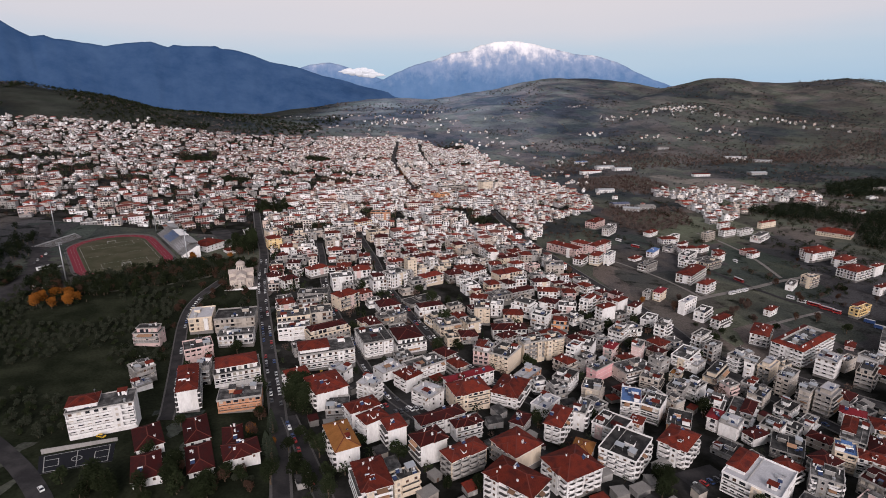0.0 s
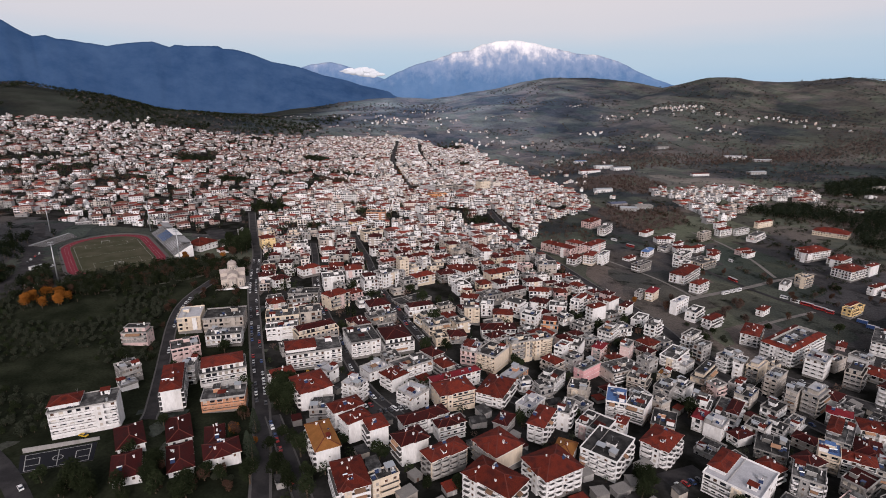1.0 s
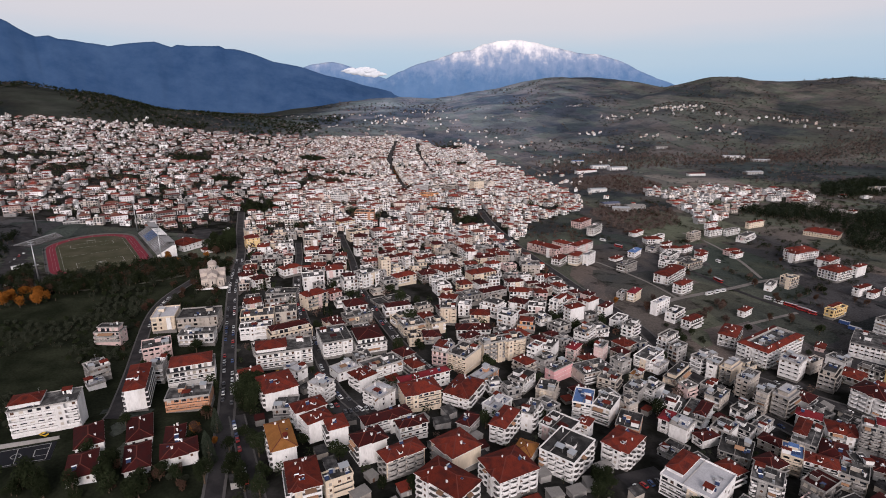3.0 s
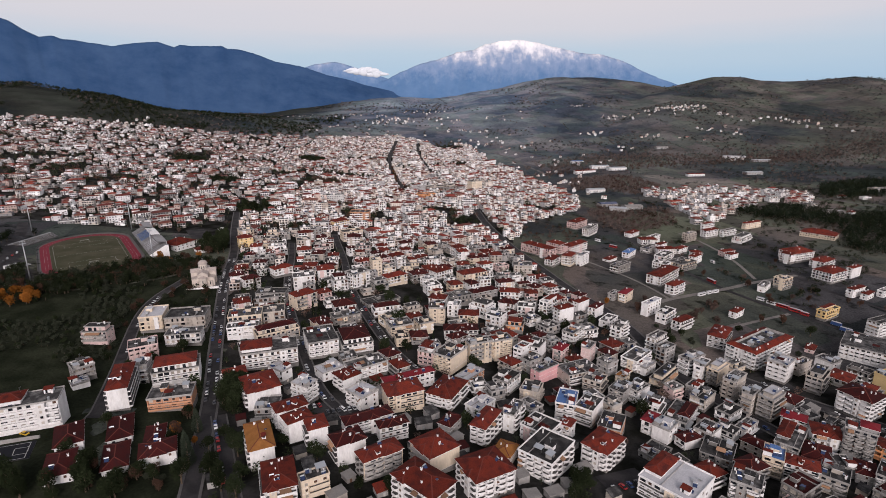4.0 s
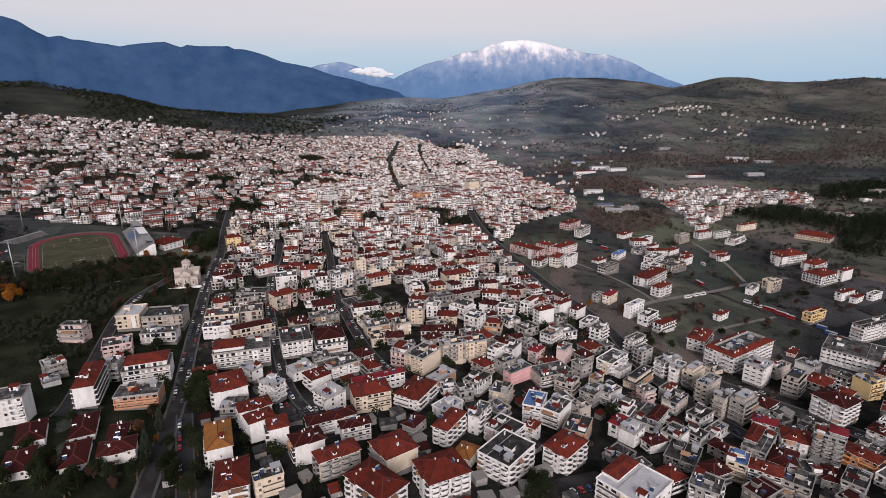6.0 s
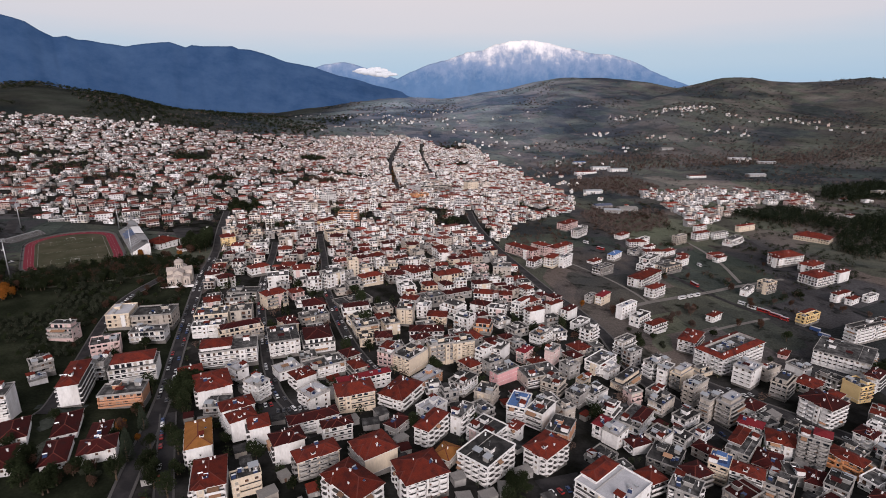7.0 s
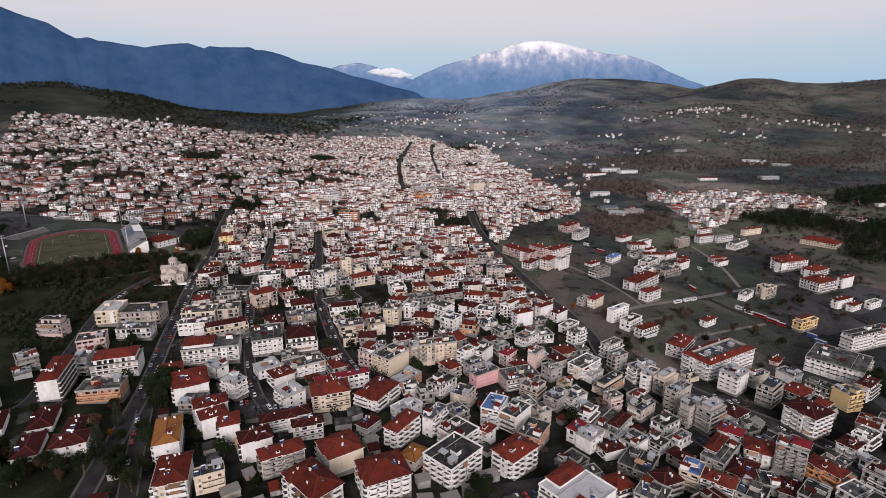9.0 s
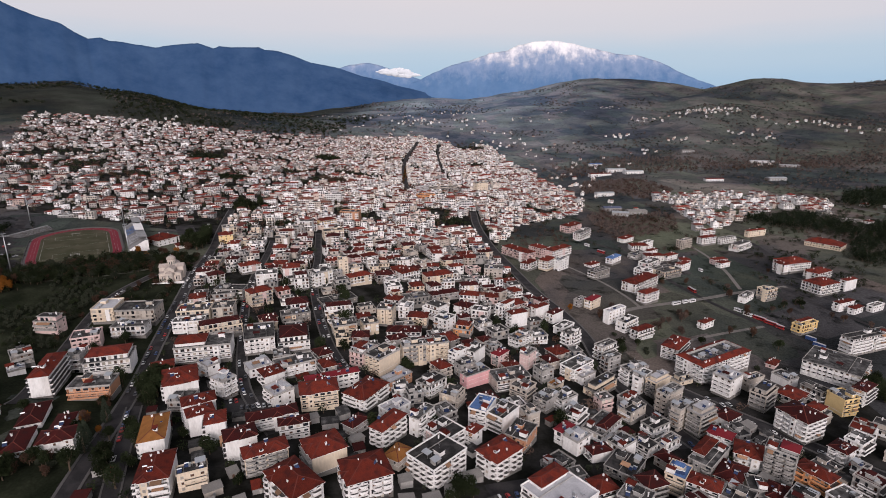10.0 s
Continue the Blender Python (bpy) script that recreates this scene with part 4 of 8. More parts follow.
def building(x, y, rot, w, d, storeys, roof="hip", wall="white", tiles="red", bal="f", seed=0, fine=True, pitch=0.42, plain="", curve=""):
    """An apartment block or house: x, y its middle, rot the turn of its front (which faces -y when 0), bal the sides
    with balconies, plain the sides with no openings. fine: every window and balcony is a part of its own."""
    rng = random.Random(seed * 7919 + int(x * 10) + 31 * int(y * 10))
    base = gz(x, y)
    top = storeys * STOREY + 0.3
    wm, rm = WALLS[wall], ROOFS[tiles]
    kind = "apartment_building" if storeys >= 3 else "house"
    claim(x, y, w, d, rot)
    ob = empty(kind, x, y, base, rot)
    balwords = "balconies and " if bal else ""
    label = f"{COLOUR_WORDS[wall]} {NUMBER_WORDS[storeys]} {'apartment block' if storeys >= 3 else 'house'} with {balwords}{ROOF_WORDS[tiles]}"
    tagged(ob, label, "apartment building" if storeys >= 3 else "house", "town houses")
    body = Shape()
    full = storeys - 1 if roof == "terr" else storeys
    z_full = full * STOREY + 0.3
    deep_in = 0.85 if full >= 2 and min(w, d) > 7.5 else 0.0
    insets = {k: deep_in if k in bal and k not in plain else 0.0 for k in "frl"}   # loggias behind the balconies
    inset = insets["f"]
    z_low = STOREY + 0.17
    if any(insets.values()):
        low = WALLS["concrete"] if storeys >= 3 and rng.random() < 0.7 else wm   # dark concrete in place of the shade in open parking or shops below
        body.box(-w / 2, w / 2, -d / 2 + (0.9 if low is not wm else 0), d / 2, -4, z_low - 0.2, low)
        body.box(-w / 2, w / 2, -d / 2, d / 2, z_low - 0.2, z_low, TRIM)
        fin = 0.3
        a, b = w / 2, d / 2
        plan = [(-a, -b)]
        if inset:
            plan += [(-a + fin, -b), (-a + fin, -b + inset), (a - fin, -b + inset), (a - fin, -b)]
        plan.append((a, -b))
        if insets["r"]:
            e = max(fin, inset + 0.1)
            plan += [(a, -b + e), (a - insets["r"], -b + e), (a - insets["r"], b - fin), (a, b - fin)]
        plan += [(a, b), (-a, b)]
        if insets["l"]:
            e = max(fin, inset + 0.1)
            plan += [(-a, b - fin), (-a + insets["l"], b - fin), (-a + insets["l"], -b + e), (-a, -b + e)]
        body.hull([(x_, y_, z_low) for x_, y_ in plan], [(x_, y_, z_full) for x_, y_ in plan], wm, bottom=False)
    else:
        body.box(-w / 2, w / 2, -d / 2, d / 2, -4, z_full, wm)
    bay_at, bay_half = 0.0, 0.0
    if inset and w > 10.5 and rng.random() < 0.72:   # a closed bay that stands out between the balconies
        bay_half = rng.uniform(1.3, 2.1)
        bay_at = rng.choice((-0.24, -0.1, 0.1, 0.24)) * w
        out_bay = rng.uniform(0.7, 1.35)
        body.box(bay_at - bay_half, bay_at + bay_half, -d / 2 - out_bay, -d / 2 + inset + 0.05, -0.5 if rng.random() < 0.4 else z_low + 0.004, z_full - 0.004, wm if rng.random() < 0.7 else WALLS[rng.choice(("cream", "beige", "rose", "white"))])
    for k in range(1, full):
        z = k * STOREY + 0.22
        if not any(insets.values()):
            body.box(-w / 2 - 0.05, w / 2 + 0.05, -d / 2 - 0.05, d / 2 + 0.05, z, z + 0.12, TRIM)
    rf = Shape()
    roof_bits = []
    if roof == "hip":
        h = hip_roof(rf, w, d, z_full, pitch, rm)
        if bay_half:   # a wing of the roof over the bay
            hip_roof(rf, bay_half * 2 + 0.6, d * 0.75 + out_bay, z_full + 0.03, pitch * 1.1, rm, over=0.6, cx=bay_at, cy=-d / 2 - out_bay + (d * 0.75 + out_bay) / 2)
        elif fine and w > 11 and rng.random() < 0.65:   # a cross wing of the roof
            hip_roof(rf, w * rng.uniform(0.36, 0.5), d + 0.7, z_full + 0.03, pitch * 1.04, rm, cx=rng.choice((-0.22, 0.0, 0.22)) * w, cy=-0.3)
        for k in range(rng.choice((2, 2, 3, 4))):
            px, py = rng.uniform(-0.34, 0.34) * w, rng.uniform(-0.34, 0.34) * d
            reach = min(w / 2 + 0.7 - abs(px), d / 2 + 0.7 - abs(py))
            roof_bits.append((CHIMNEY, "chimney", px, py, z_full + 0.3 + reach * pitch, 0))
        if fine and storeys > 2 and rng.random() < 0.5:
            py = -0.26 * d
            roof_bits.append((DORMER, "dormer", rng.uniform(-0.22, 0.22) * w, py, z_full + 0.3 + (d / 2 + 0.7 - abs(py)) * pitch * 0.9, 0))
        if fine and rng.random() < 0.5:
            px = rng.choice((-0.3, 0.3)) * w
            roof_bits.append((SKYLIGHT, "roof_window", px, 0.05 * d, z_full + 0.33 + min(w / 2 + 0.7 - abs(px), d / 2 + 0.7 - 0.05 * d) * pitch, 0))
        for again in range(rng.choice((0, 1, 1, 2))):
            px, py = rng.uniform(-0.3, 0.3) * w, rng.choice((-0.22, -0.3, 0.2)) * d
            roof_bits.append((HEATER, "water_heater", px, py, z_full + 0.25 + (d / 2 + 0.7 - abs(py)) * pitch * 0.9, rng.choice((0, 90, 180))))
    elif roof == "ring":
        skirt_roof(rf, w, d, z_full, rm)
        for k in range(14):
            roof_bits.append((HEATER, "water_heater", rng.uniform(-0.5, 0.5) * (w - 11), rng.uniform(-0.5, 0.5) * (d - 11), z_full + 0.2, rng.choice((0, 40, 180))))
        for k in range(3):
            roof_bits.append((ROOF_ROOM[0], "roof_room", 0, (k - 1) * d * 0.26, z_full + 0.2, 90))
        for k in range(7):
            sx, sy = rng.choice((-1, 1)), rng.uniform(-0.45, 0.45) * d
            roof_bits.append((CHIMNEY, "chimney", sx * (w / 2 - 2.5), sy, z_full + 1.6, 0))
    else:
        flat_roof(rf, w, d, z_full, rm if roof == "flat" or rm in (WHITESLAB, DARKSLAB) else SLAB, wm, parapet=rng.choice((0.5, 0.85, 1.0)))
        if roof == "terr":
            iw, idp = w - 3.2, d - 3.4
            cy = 0.8
            body.box(-iw / 2, iw / 2, cy - idp / 2, cy + idp / 2, z_full + 0.2, top, wm)
            if tiles in ("red", "dark", "bright", "tan"):
                hip_roof(rf, iw, idp, top, 0.32, rm, cy=cy)
            else:
                flat_roof(rf, iw, idp, top, rm, wm, parapet=0.4, over=0.5, cy=cy)
                z_top = top + 0.2
                for k in range(rng.choice((1, 2, 3))):
                    roof_bits.append((HEATER, "water_heater", rng.uniform(-0.38, 0.38) * iw, cy + rng.uniform(-0.3, 0.3) * idp, z_top, rng.choice((0, 19, 180))))
            roof_bits.append((CHIMNEY, "chimney", iw * 0.32, cy + idp * 0.2, top + 0.9, 0))
        else:
            z_top = z_full + 0.2
            if roof == "half":   # a tiled attic over part of the terrace
                side, share = rng.choice((-1, -1, 1)), 0.3 if rm is WHITESLAB else rng.uniform(0.42, 0.55)
                iw, idp, qx = w * share, d * 0.72, side * w * (0.5 - share / 2) * 0.94
                attic = Shape()
                attic.box(qx - iw / 2, qx + iw / 2, d * 0.06 - idp / 2, d * 0.06 + idp / 2, z_top + 0.004, z_top + 1.9, wm)
                hip_roof(attic, iw, idp, z_top + 1.9, 0.36, rm if rm in (RED, DARKRED, BRIGHTRED, TAN) else RED, over=0.8, cx=qx, cy=d * 0.06)
                attic.thing("attic", ob)
            pw, pd = rng.uniform(3, 4.5), rng.uniform(3, 5)
            qx, qy = rng.uniform(-0.25, 0.25) * w, rng.uniform(-0.05, 0.25) * d
            if min(w, d) > 8 and roof != "half":
                head = Shape()
                stair_house(head if fine else rf, qx, qy, pw, pd, z_top, wm, rm)
                if fine:
                    head.thing("stair_house", ob)
            for k in range(rng.choice((2, 3, 3, 4))):
                roof_bits.append((HEATER, "water_heater", rng.uniform(-0.4, 0.4) * w, rng.uniform(-0.4, 0.4) * d, z_top, rng.choice((0, 15, 180))))
            for k in range(rng.choice((1, 2))):
                roof_bits.append((CHIMNEY, "chimney", rng.choice((-0.36, 0.36)) * w, rng.uniform(-0.3, 0.35) * d, z_top + 0.9, 0))
            if fine:
                for k in range(rng.choice((1, 1, 2))):
                    roof_bits.append((rng.choice(ROOF_ROOM), "roof_room", rng.choice((-0.3, 0.3)) * w, rng.choice((-0.28, 0.28)) * d, z_top, rng.choice((0, 90, 180))))
                roof_bits.append((TANK, "water_tank", rng.uniform(-0.4, 0.4) * w, rng.uniform(-0.4, 0.4) * d, z_top, 0))
            cutx = rng.uniform(-0.3, 0.3) * w
            rf.box(cutx - 0.09, cutx + 0.09, -d / 2 + 0.1, d / 2 - 0.1, z_top - 0.05, z_top + 0.5, PARAPET)
            roof_bits.append((AERIAL, "aerial", qx, qy, z_top + (2.6 if min(w, d) > 8 else 0), rng.uniform(0, 90)))
    if roof == "flat" and fine and rng.random() < 0.35 and min(w, d) > 9:   # a roof over a corner of the terrace
        per = Shape()
        qx, qy, zt = rng.uniform(-0.2, 0.2) * w, -0.25 * d, z_full + 0.2
        per.hull([(qx - 2.2, qy - 1.6, zt + 2.1), (qx + 2.2, qy - 1.6, zt + 2.1), (qx + 2.2, qy + 1.6, zt + 2.5), (qx - 2.2, qy + 1.6, zt + 2.5)], [(qx - 2.2, qy - 1.6, zt + 2.2), (qx + 2.2, qy - 1.6, zt + 2.2), (qx + 2.2, qy + 1.6, zt + 2.6), (qx - 2.2, qy + 1.6, zt + 2.6)], rng.choice((RED, DARKRED, METAL, AWNING)))
        per_ob = per.thing("canopy", ob)
        for px in (-1.9, 1.9):
            for py in (-1.3, 1.3):
                post = Shape()
                post.box(qx + px - 0.07, qx + px + 0.07, qy + py - 0.07, qy + py + 0.07, zt, zt + 2.15, RAIL)
                post.thing("post", per_ob)
    if not fine and roof != "hip":   # low sheds, tanks and ducts
        for k in range(rng.choice((2, 3, 4))):
            px, py, sx, sy = rng.uniform(-0.38, 0.38) * w, rng.uniform(-0.38, 0.1) * d, rng.uniform(0.4, 1.4), rng.uniform(0.4, 1.1)
            rf.box(px - sx, px + sx, py - sy, py + sy, z_full + 0.1, z_full + rng.uniform(0.8, 1.7), rng.choice((PARAPET, METAL, DARKSLAB, PANEL, wm)))
    if fine:
        body.thing("wall", ob)
        roof_ob = rf.thing("roof", ob)
        for mesh, nm, px, py, pz, turn in roof_bits:
            part(nm, mesh, roof_ob, pose(px, py, pz, 0, 0, turn) @ (Matrix.Diagonal((rng.uniform(0.6, 1.5), rng.uniform(0.7, 1.3), rng.uniform(0.6, 1.2), 1)) if nm == "chimney" else Matrix()))
    else:
        roof_ob = rf
    deep = rng.choice((1.6, 1.8, 2.1))
    style = curve or rng.choice(("solid", "solid", "half", "half", "rail", "bow", "bow"))
    rim = rng.choice((TRIM, TRIM, wm)) if wall == "white" else rng.choice((TRIM, wm, wm, PARAPET))
    layout = rng.choice(("full", "full", "split", "part", "part"))
    shared = {}
    for key, (turn, axis) in FACES.items():
        single = fine and key != "b" and -math.cos(radians(rot + turn)) < 0.25   # the backs are simpler
        if key in plain:
            continue
        length, off = (d, w / 2) if axis else (w, d / 2)
        m_face = pose(0, 0, 0, 0, 0, turn)
        has = key in bal
        if has:
            if layout == "full":
                spans = [(0.0, length * 0.96)]
            elif layout == "split":
                spans = [(-length * 0.26, length * 0.44), (length * 0.26, length * 0.44)]
            else:
                spans = [(length * 0.1 * rng.choice((-1, 1)), length * 0.72)]
        else:
            spans = []
        bays = max(1, int(length / (3.1 if has else 4.4)))
        for k in range(storeys):
            set_back = roof == "terr" and k == storeys - 1
            if set_back and key != "f":
                continue
            z = k * STOREY + 0.35
            hole = insets.get(key, 0.0) if k >= 1 and not set_back else 0.0
            if inset and key == "f" and k == 0 and storeys >= 3:
                continue
            back = off - (2.5 if set_back else hole)
            if has and k >= 1 and not set_back:
                runs = ([(0.0, length - 0.64)] if key == "f" or layout == "full" else [(c, bw * 0.95) for c, bw in spans]) if hole else spans
                if hole and bay_half and key == "f":
                    e, l0, r0 = length / 2 - 0.32, bay_at - bay_half - 0.01, bay_at + bay_half + 0.01
                    runs = [((l0 - e) / 2, l0 + e), ((r0 + e) / 2, e - r0)]
                if fine and style == "bow":   # a row of bowed balconies side by side
                    runs = [(c - bw / 2 + (q + 0.5) * bw / max(1, round(bw / 4.6)), bw / max(1, round(bw / 4.6)) - 0.05) for c, bw in runs for q in range(max(1, round(bw / 4.6)))]
                for c, bw in runs:
                    out = (deep - 0.5 if hole else deep) + hole
                    here = m_face @ pose(c, -off + hole - 0.003, z)
                    if fine:
                        bw = round(bw, 3)
                        if (bw, out) not in shared:
                            shared[bw, out] = balcony_mesh(bw, out, style, rim)
                        part("balcony", shared[bw, out], ob, here)
                    else:
                        body_add_balcony(body, here, bw, out, style, rim)
                    if fine and rng.random() < (0.04 if style == "bow" else 0.09):
                        aw = Shape()
                        q = bw * 0.3
                        aw.hull([(-q, -deep - 0.3, 1.75), (q, -deep - 0.3, 1.75), (q, 0, 2.55), (-q, 0, 2.55)], [(-q, -deep - 0.3, 1.8), (q, -deep - 0.3, 1.8), (q, 0, 2.6), (-q, 0, 2.6)], AWNING)
                        part("awning", aw.mesh("awning"), ob, m_face @ pose(c + rng.uniform(-0.2, 0.2) * bw, -off - 0.01, z))
            if hole and bay_half and key == "f":
                m = m_face @ pose(bay_at, -off - out_bay - 0.002, z + 0.9)
                if single:
                    part("window", rng.choice(WINDOW), ob, m)
            for bay in range(bays):
                cx = (bay + 0.5 - bays / 2) * length / bays
                if set_back and abs(cx) > length / 2 - 3:
                    continue
                if hole and bay_half and key == "f" and abs(cx - bay_at) < bay_half + 0.9:
                    continue
                on_bal = has and k >= 1 and (hole > 0 or any(abs(cx - c) < bw / 2 - 0.6 for c, bw in spans))
                if k == 0 and has and storeys >= 4 and key == "f":
                    mesh, zz = SHOP, z
                elif on_bal or set_back:
                    mesh, zz = rng.choice(DOOR), z + 0.12
                else:
                    if rng.random() < (0.15 if has else (0.3 if fine else 0.12)):
                        continue
                    mesh, zz = rng.choice(WINDOW), z + 0.9
                m = m_face @ pose(cx, -back - 0.002, zz)
                if single:
                    part(mesh.name.split(".")[0], mesh, ob, m)
                else:
                    hw, hh = (1.3, 2.3) if mesh is SHOP else ((rng.choice((0.6, 0.85, 1.2)), 2.1) if mesh in DOOR else (0.65, 1.25))
                    q = [m @ Vector(p) for p in ((-hw, -0.05, 0), (hw, -0.05, 0), (hw, 0.02, 0), (-hw, 0.02, 0))]
                    u = [m @ Vector(p) for p in ((-hw, -0.05, hh), (hw, -0.05, hh), (hw, 0.02, hh), (-hw, 0.02, hh))]
                    body.hull([tuple(p) for p in q], [tuple(p) for p in u], rng.choice((GLASS, GLASS, SHUTTER, BLIND)))
    if not fine:
        body.thing("wall", ob)
        for mesh, nm, px, py, pz, turn in roof_bits[:2]:
            rf.box(px - 0.4, px + 0.4, py - 0.3, py + 0.3, pz - 1, pz + 1.0, TRIM)
        rf.thing("roof", ob)
    return ob


def body_add_balcony(s, m, bw, deep, style, rim):
    n = len(s.v)
    a, t = bw / 2, 0.14
    tray(s, rect(-a, a, -deep, 0), rect(-a + t, a - t, -deep + t, -0.02), -0.18, 0.0, 0.55 if style in ("half", "rail") else 0.95, rim, PAVING)
    s.v[n:] = [tuple(m @ Vector(p)) for p in s.v[n:]]

# ---- blocks and houses one by one ----
building(-161.6, 226.7, 23.1, 27.6, 13.2, 5, "half", "white", "red", "f")
building(-193.4, 327.2, 3.0, 16.3, 9.3, 4, "terr", "rose", "black", "f")
building(-136.5, 259.3, 22.2, 9.5, 29.7, 5, "hip", "white", "red", "lr", plain="f")
building(-138.3, 283.8, 13.0, 6.0, 10.6, 4, "flat", "grey", "slab", "f")
building(-121.7, 288.1, 22.4, 25.3, 17.5, 4, "terr", "white", "red", "f")
building(-107.8, 255.5, 14.9, 21.6, 12.9, 3, "flat", "brick", "slab", "f")
building(-135.8, 215.6, 33.1, 10.9, 18.8, 1, "hip", "white", "dark", "")
building(-126.0, 195.6, 28.2, 10.7, 17.9, 1, "hip", "white", "dark", "")
building(-119.4, 227.7, 28.2, 10.3, 21.2, 1, "hip", "white", "dark", "")
building(-107.9, 205.1, 27.2, 9.9, 19.6, 1, "hip", "white", "dark", "")
building(-100.0, 222.9, 22.4, 8.2, 16.3, 1, "hip", "white", "dark", "")
building(-90.8, 208.8, 26.7, 14.6, 11.5, 2, "hip", "white", "dark", "")
building(-74.4, 313.2, 19.1, 33.8, 18.1, 4, "half", "white", "red", "f")
building(-61.4, 292.6, -33.2, 12.3, 7.6, 3, "flat", "white", "whiteslab", "f")
building(-65.1, 268.6, 31.4, 17.8, 20.8, 4, "hip", "white", "red", "l", plain="f")
building(-56.2, 254.9, 6.3, 11.7, 12.9, 2, "flat", "grey", "slab", "f")
building(-41.2, 271.8, -27.0, 11.1, 9.3, 4, "flat", "white", "whiteslab", "fr")
building(-41.6, 245.4, 33.2, 15.9, 9.9, 4, "hip", "white", "red", "l", plain="f")
building(-34.7, 234.2, 38.2, 12.4, 9.3, 4, "hip", "white", "red", "l", plain="f")
building(-24.2, 229.5, 26.4, 9.3, 11.2, 4, "hip", "white", "red", "l", plain="f")
building(-46.8, 215.3, 25.6, 10.7, 22.3, 4, "hip", "white", "tan", "l", plain="f", curve="bow")
building(-29.6, 189.4, 21.8, 12.5, 19.1, 4, "hip", "white", "red", "fl", plain="r")
building(-16.4, 193.5, 29.9, 12.0, 6.0, 3, "flat", "cream", "slab", "f")
building(-6.8, 219.0, 32.4, 14.1, 10.5, 4, "hip", "white", "dark", "l", plain="f")
building(9.4, 209.7, 33.4, 19.1, 8.9, 4, "hip", "cream", "red", "fl")
building(-1.6, 244.4, 27.7, 24.9, 8.5, 3, "hip", "white", "dark", "f")
building(11.9, 239.4, 23.7, 14.8, 6.7, 3, "hip", "white", "dark", "f")
building(14.2, 273.0, 22.2, 20.6, 14.6, 4, "hip", "cream", "red", "f")
building(15.7, 294.2, 27.3, 32.0, 6.0, 3, "hip", "white", "bright", "f")
building(-20.9, 290.5, 43.2, 12.4, 11.8, 3, "hip", "white", "red", "l", plain="f")
building(-8.6, 270.9, -40.5, 13.9, 12.0, 3, "flat", "white", "whiteslab", "f")
building(39.5, 282.3, -25.9, 15.7, 22.7, 3, "hip", "white", "red", "fr")
building(53.3, 306.1, -39.0, 9.2, 18.2, 2, "flat", "brick", "whiteslab", "f")
building(76.0, 300.6, -36.0, 10.6, 16.3, 3, "flat", "white", "black", "fr")
building(58.2, 271.4, -40.9, 9.8, 15.3, 2, "flat", "white", "whiteslab", "")
building(41.1, 250.6, -30.6, 7.4, 11.7, 2, "hip", "grey", "dark", "")
building(34.2, 218.1, -52.6, 16.1, 16.7, 4, "hip", "cream", "red", "f", plain="r")
building(59.7, 245.1, -29.3, 8.5, 19.3, 4, "hip", "white", "red", "fr", curve="bow")
building(75.5, 258.1, -27.9, 6.0, 15.3, 4, "flat", "white", "slab", "r")
building(68.0, 226.1, -27.3, 8.8, 11.3, 2, "hip", "beige", "tan", "")
building(30.4, 189.1, -40.1, 23.1, 14.1, 5, "hip", "white", "red", "fr", curve="bow")
building(57.1, 204.5, -61.9, 17.6, 19.9, 4, "hip", "white", "red", "fr")
building(87.1, 222.3, -38.5, 17.6, 22.3, 4, "flat", "white", "black", "fr", curve="bow")
building(116.7, 231.5, -43.1, 13.4, 18.3, 4, "hip", "white", "red", "fr", curve="bow")
building(88.5, 247.6, -39.5, 15.6, 14.7, 3, "flat", "white", "black", "fr", curve="bow")
building(103.5, 252.2, -35.1, 6.0, 7.5, 3, "hip", "white", "red", "f")
building(107.7, 274.7, -20.2, 10.4, 16.4, 4, "flat", "white", "blue", "f")
building(119.4, 270.5, -35.2, 10.2, 16.4, 4, "flat", "white", "slab", "f", plain="r")
building(128.4, 257.1, -26.9, 11.8, 16.5, 3, "flat", "brick", "black", "f")
building(102.2, 317.5, -51.0, 7.5, 18.4, 3, "flat", "pink", "slab", "", plain="r")
building(89.9, 338.3, -37.3, 6.2, 12.1, 4, "flat", "white", "slab", "f")
building(100.7, 345.3, -29.4, 9.1, 14.6, 4, "flat", "white", "black", "f", plain="r")
building(118.6, 348.4, -36.9, 6.8, 11.6, 3, "hip", "rose", "bright", "f")
building(137.9, 348.8, -35.0, 6.1, 11.8, 4, "flat", "rose", "slab", "", plain="f")
building(134.3, 380.6, -40.4, 9.4, 17.9, 3, "flat", "white", "slab", "fr")
building(40.8, 323.9, -33.7, 14.2, 19.6, 4, "flat", "cream", "black", "f", plain="r")
building(60.0, 335.2, 22.3, 16.3, 8.2, 5, "flat", "cream", "slab", "f")
building(74.6, 342.3, 20.6, 15.5, 9.3, 5, "flat", "cream", "slab", "f")
building(27.1, 325.8, -22.0, 10.2, 14.3, 4, "half", "rose", "red", "fl")
building(89.7, 289.6, -24.3, 10.9, 12.2, 3, "flat", "beige", "slab", "fr")
building(132.3, 307.8, -34.3, 11.7, 11.9, 3, "flat", "beige", "slab", "fr")
building(145.7, 298.8, -41.8, 9.6, 12.9, 3, "flat", "grey", "slab", "f")
building(154.0, 320.9, -42.3, 6.0, 9.1, 2, "flat", "cream", "tan", "", plain="r")
building(157.1, 301.1, -51.0, 8.7, 13.1, 3, "flat", "white", "black", "f")
building(160.6, 284.4, -35.8, 9.4, 13.6, 3, "flat", "white", "slab", "fr")
building(171.0, 346.3, -44.6, 11.6, 21.8, 3, "flat", "white", "slab", "fr")
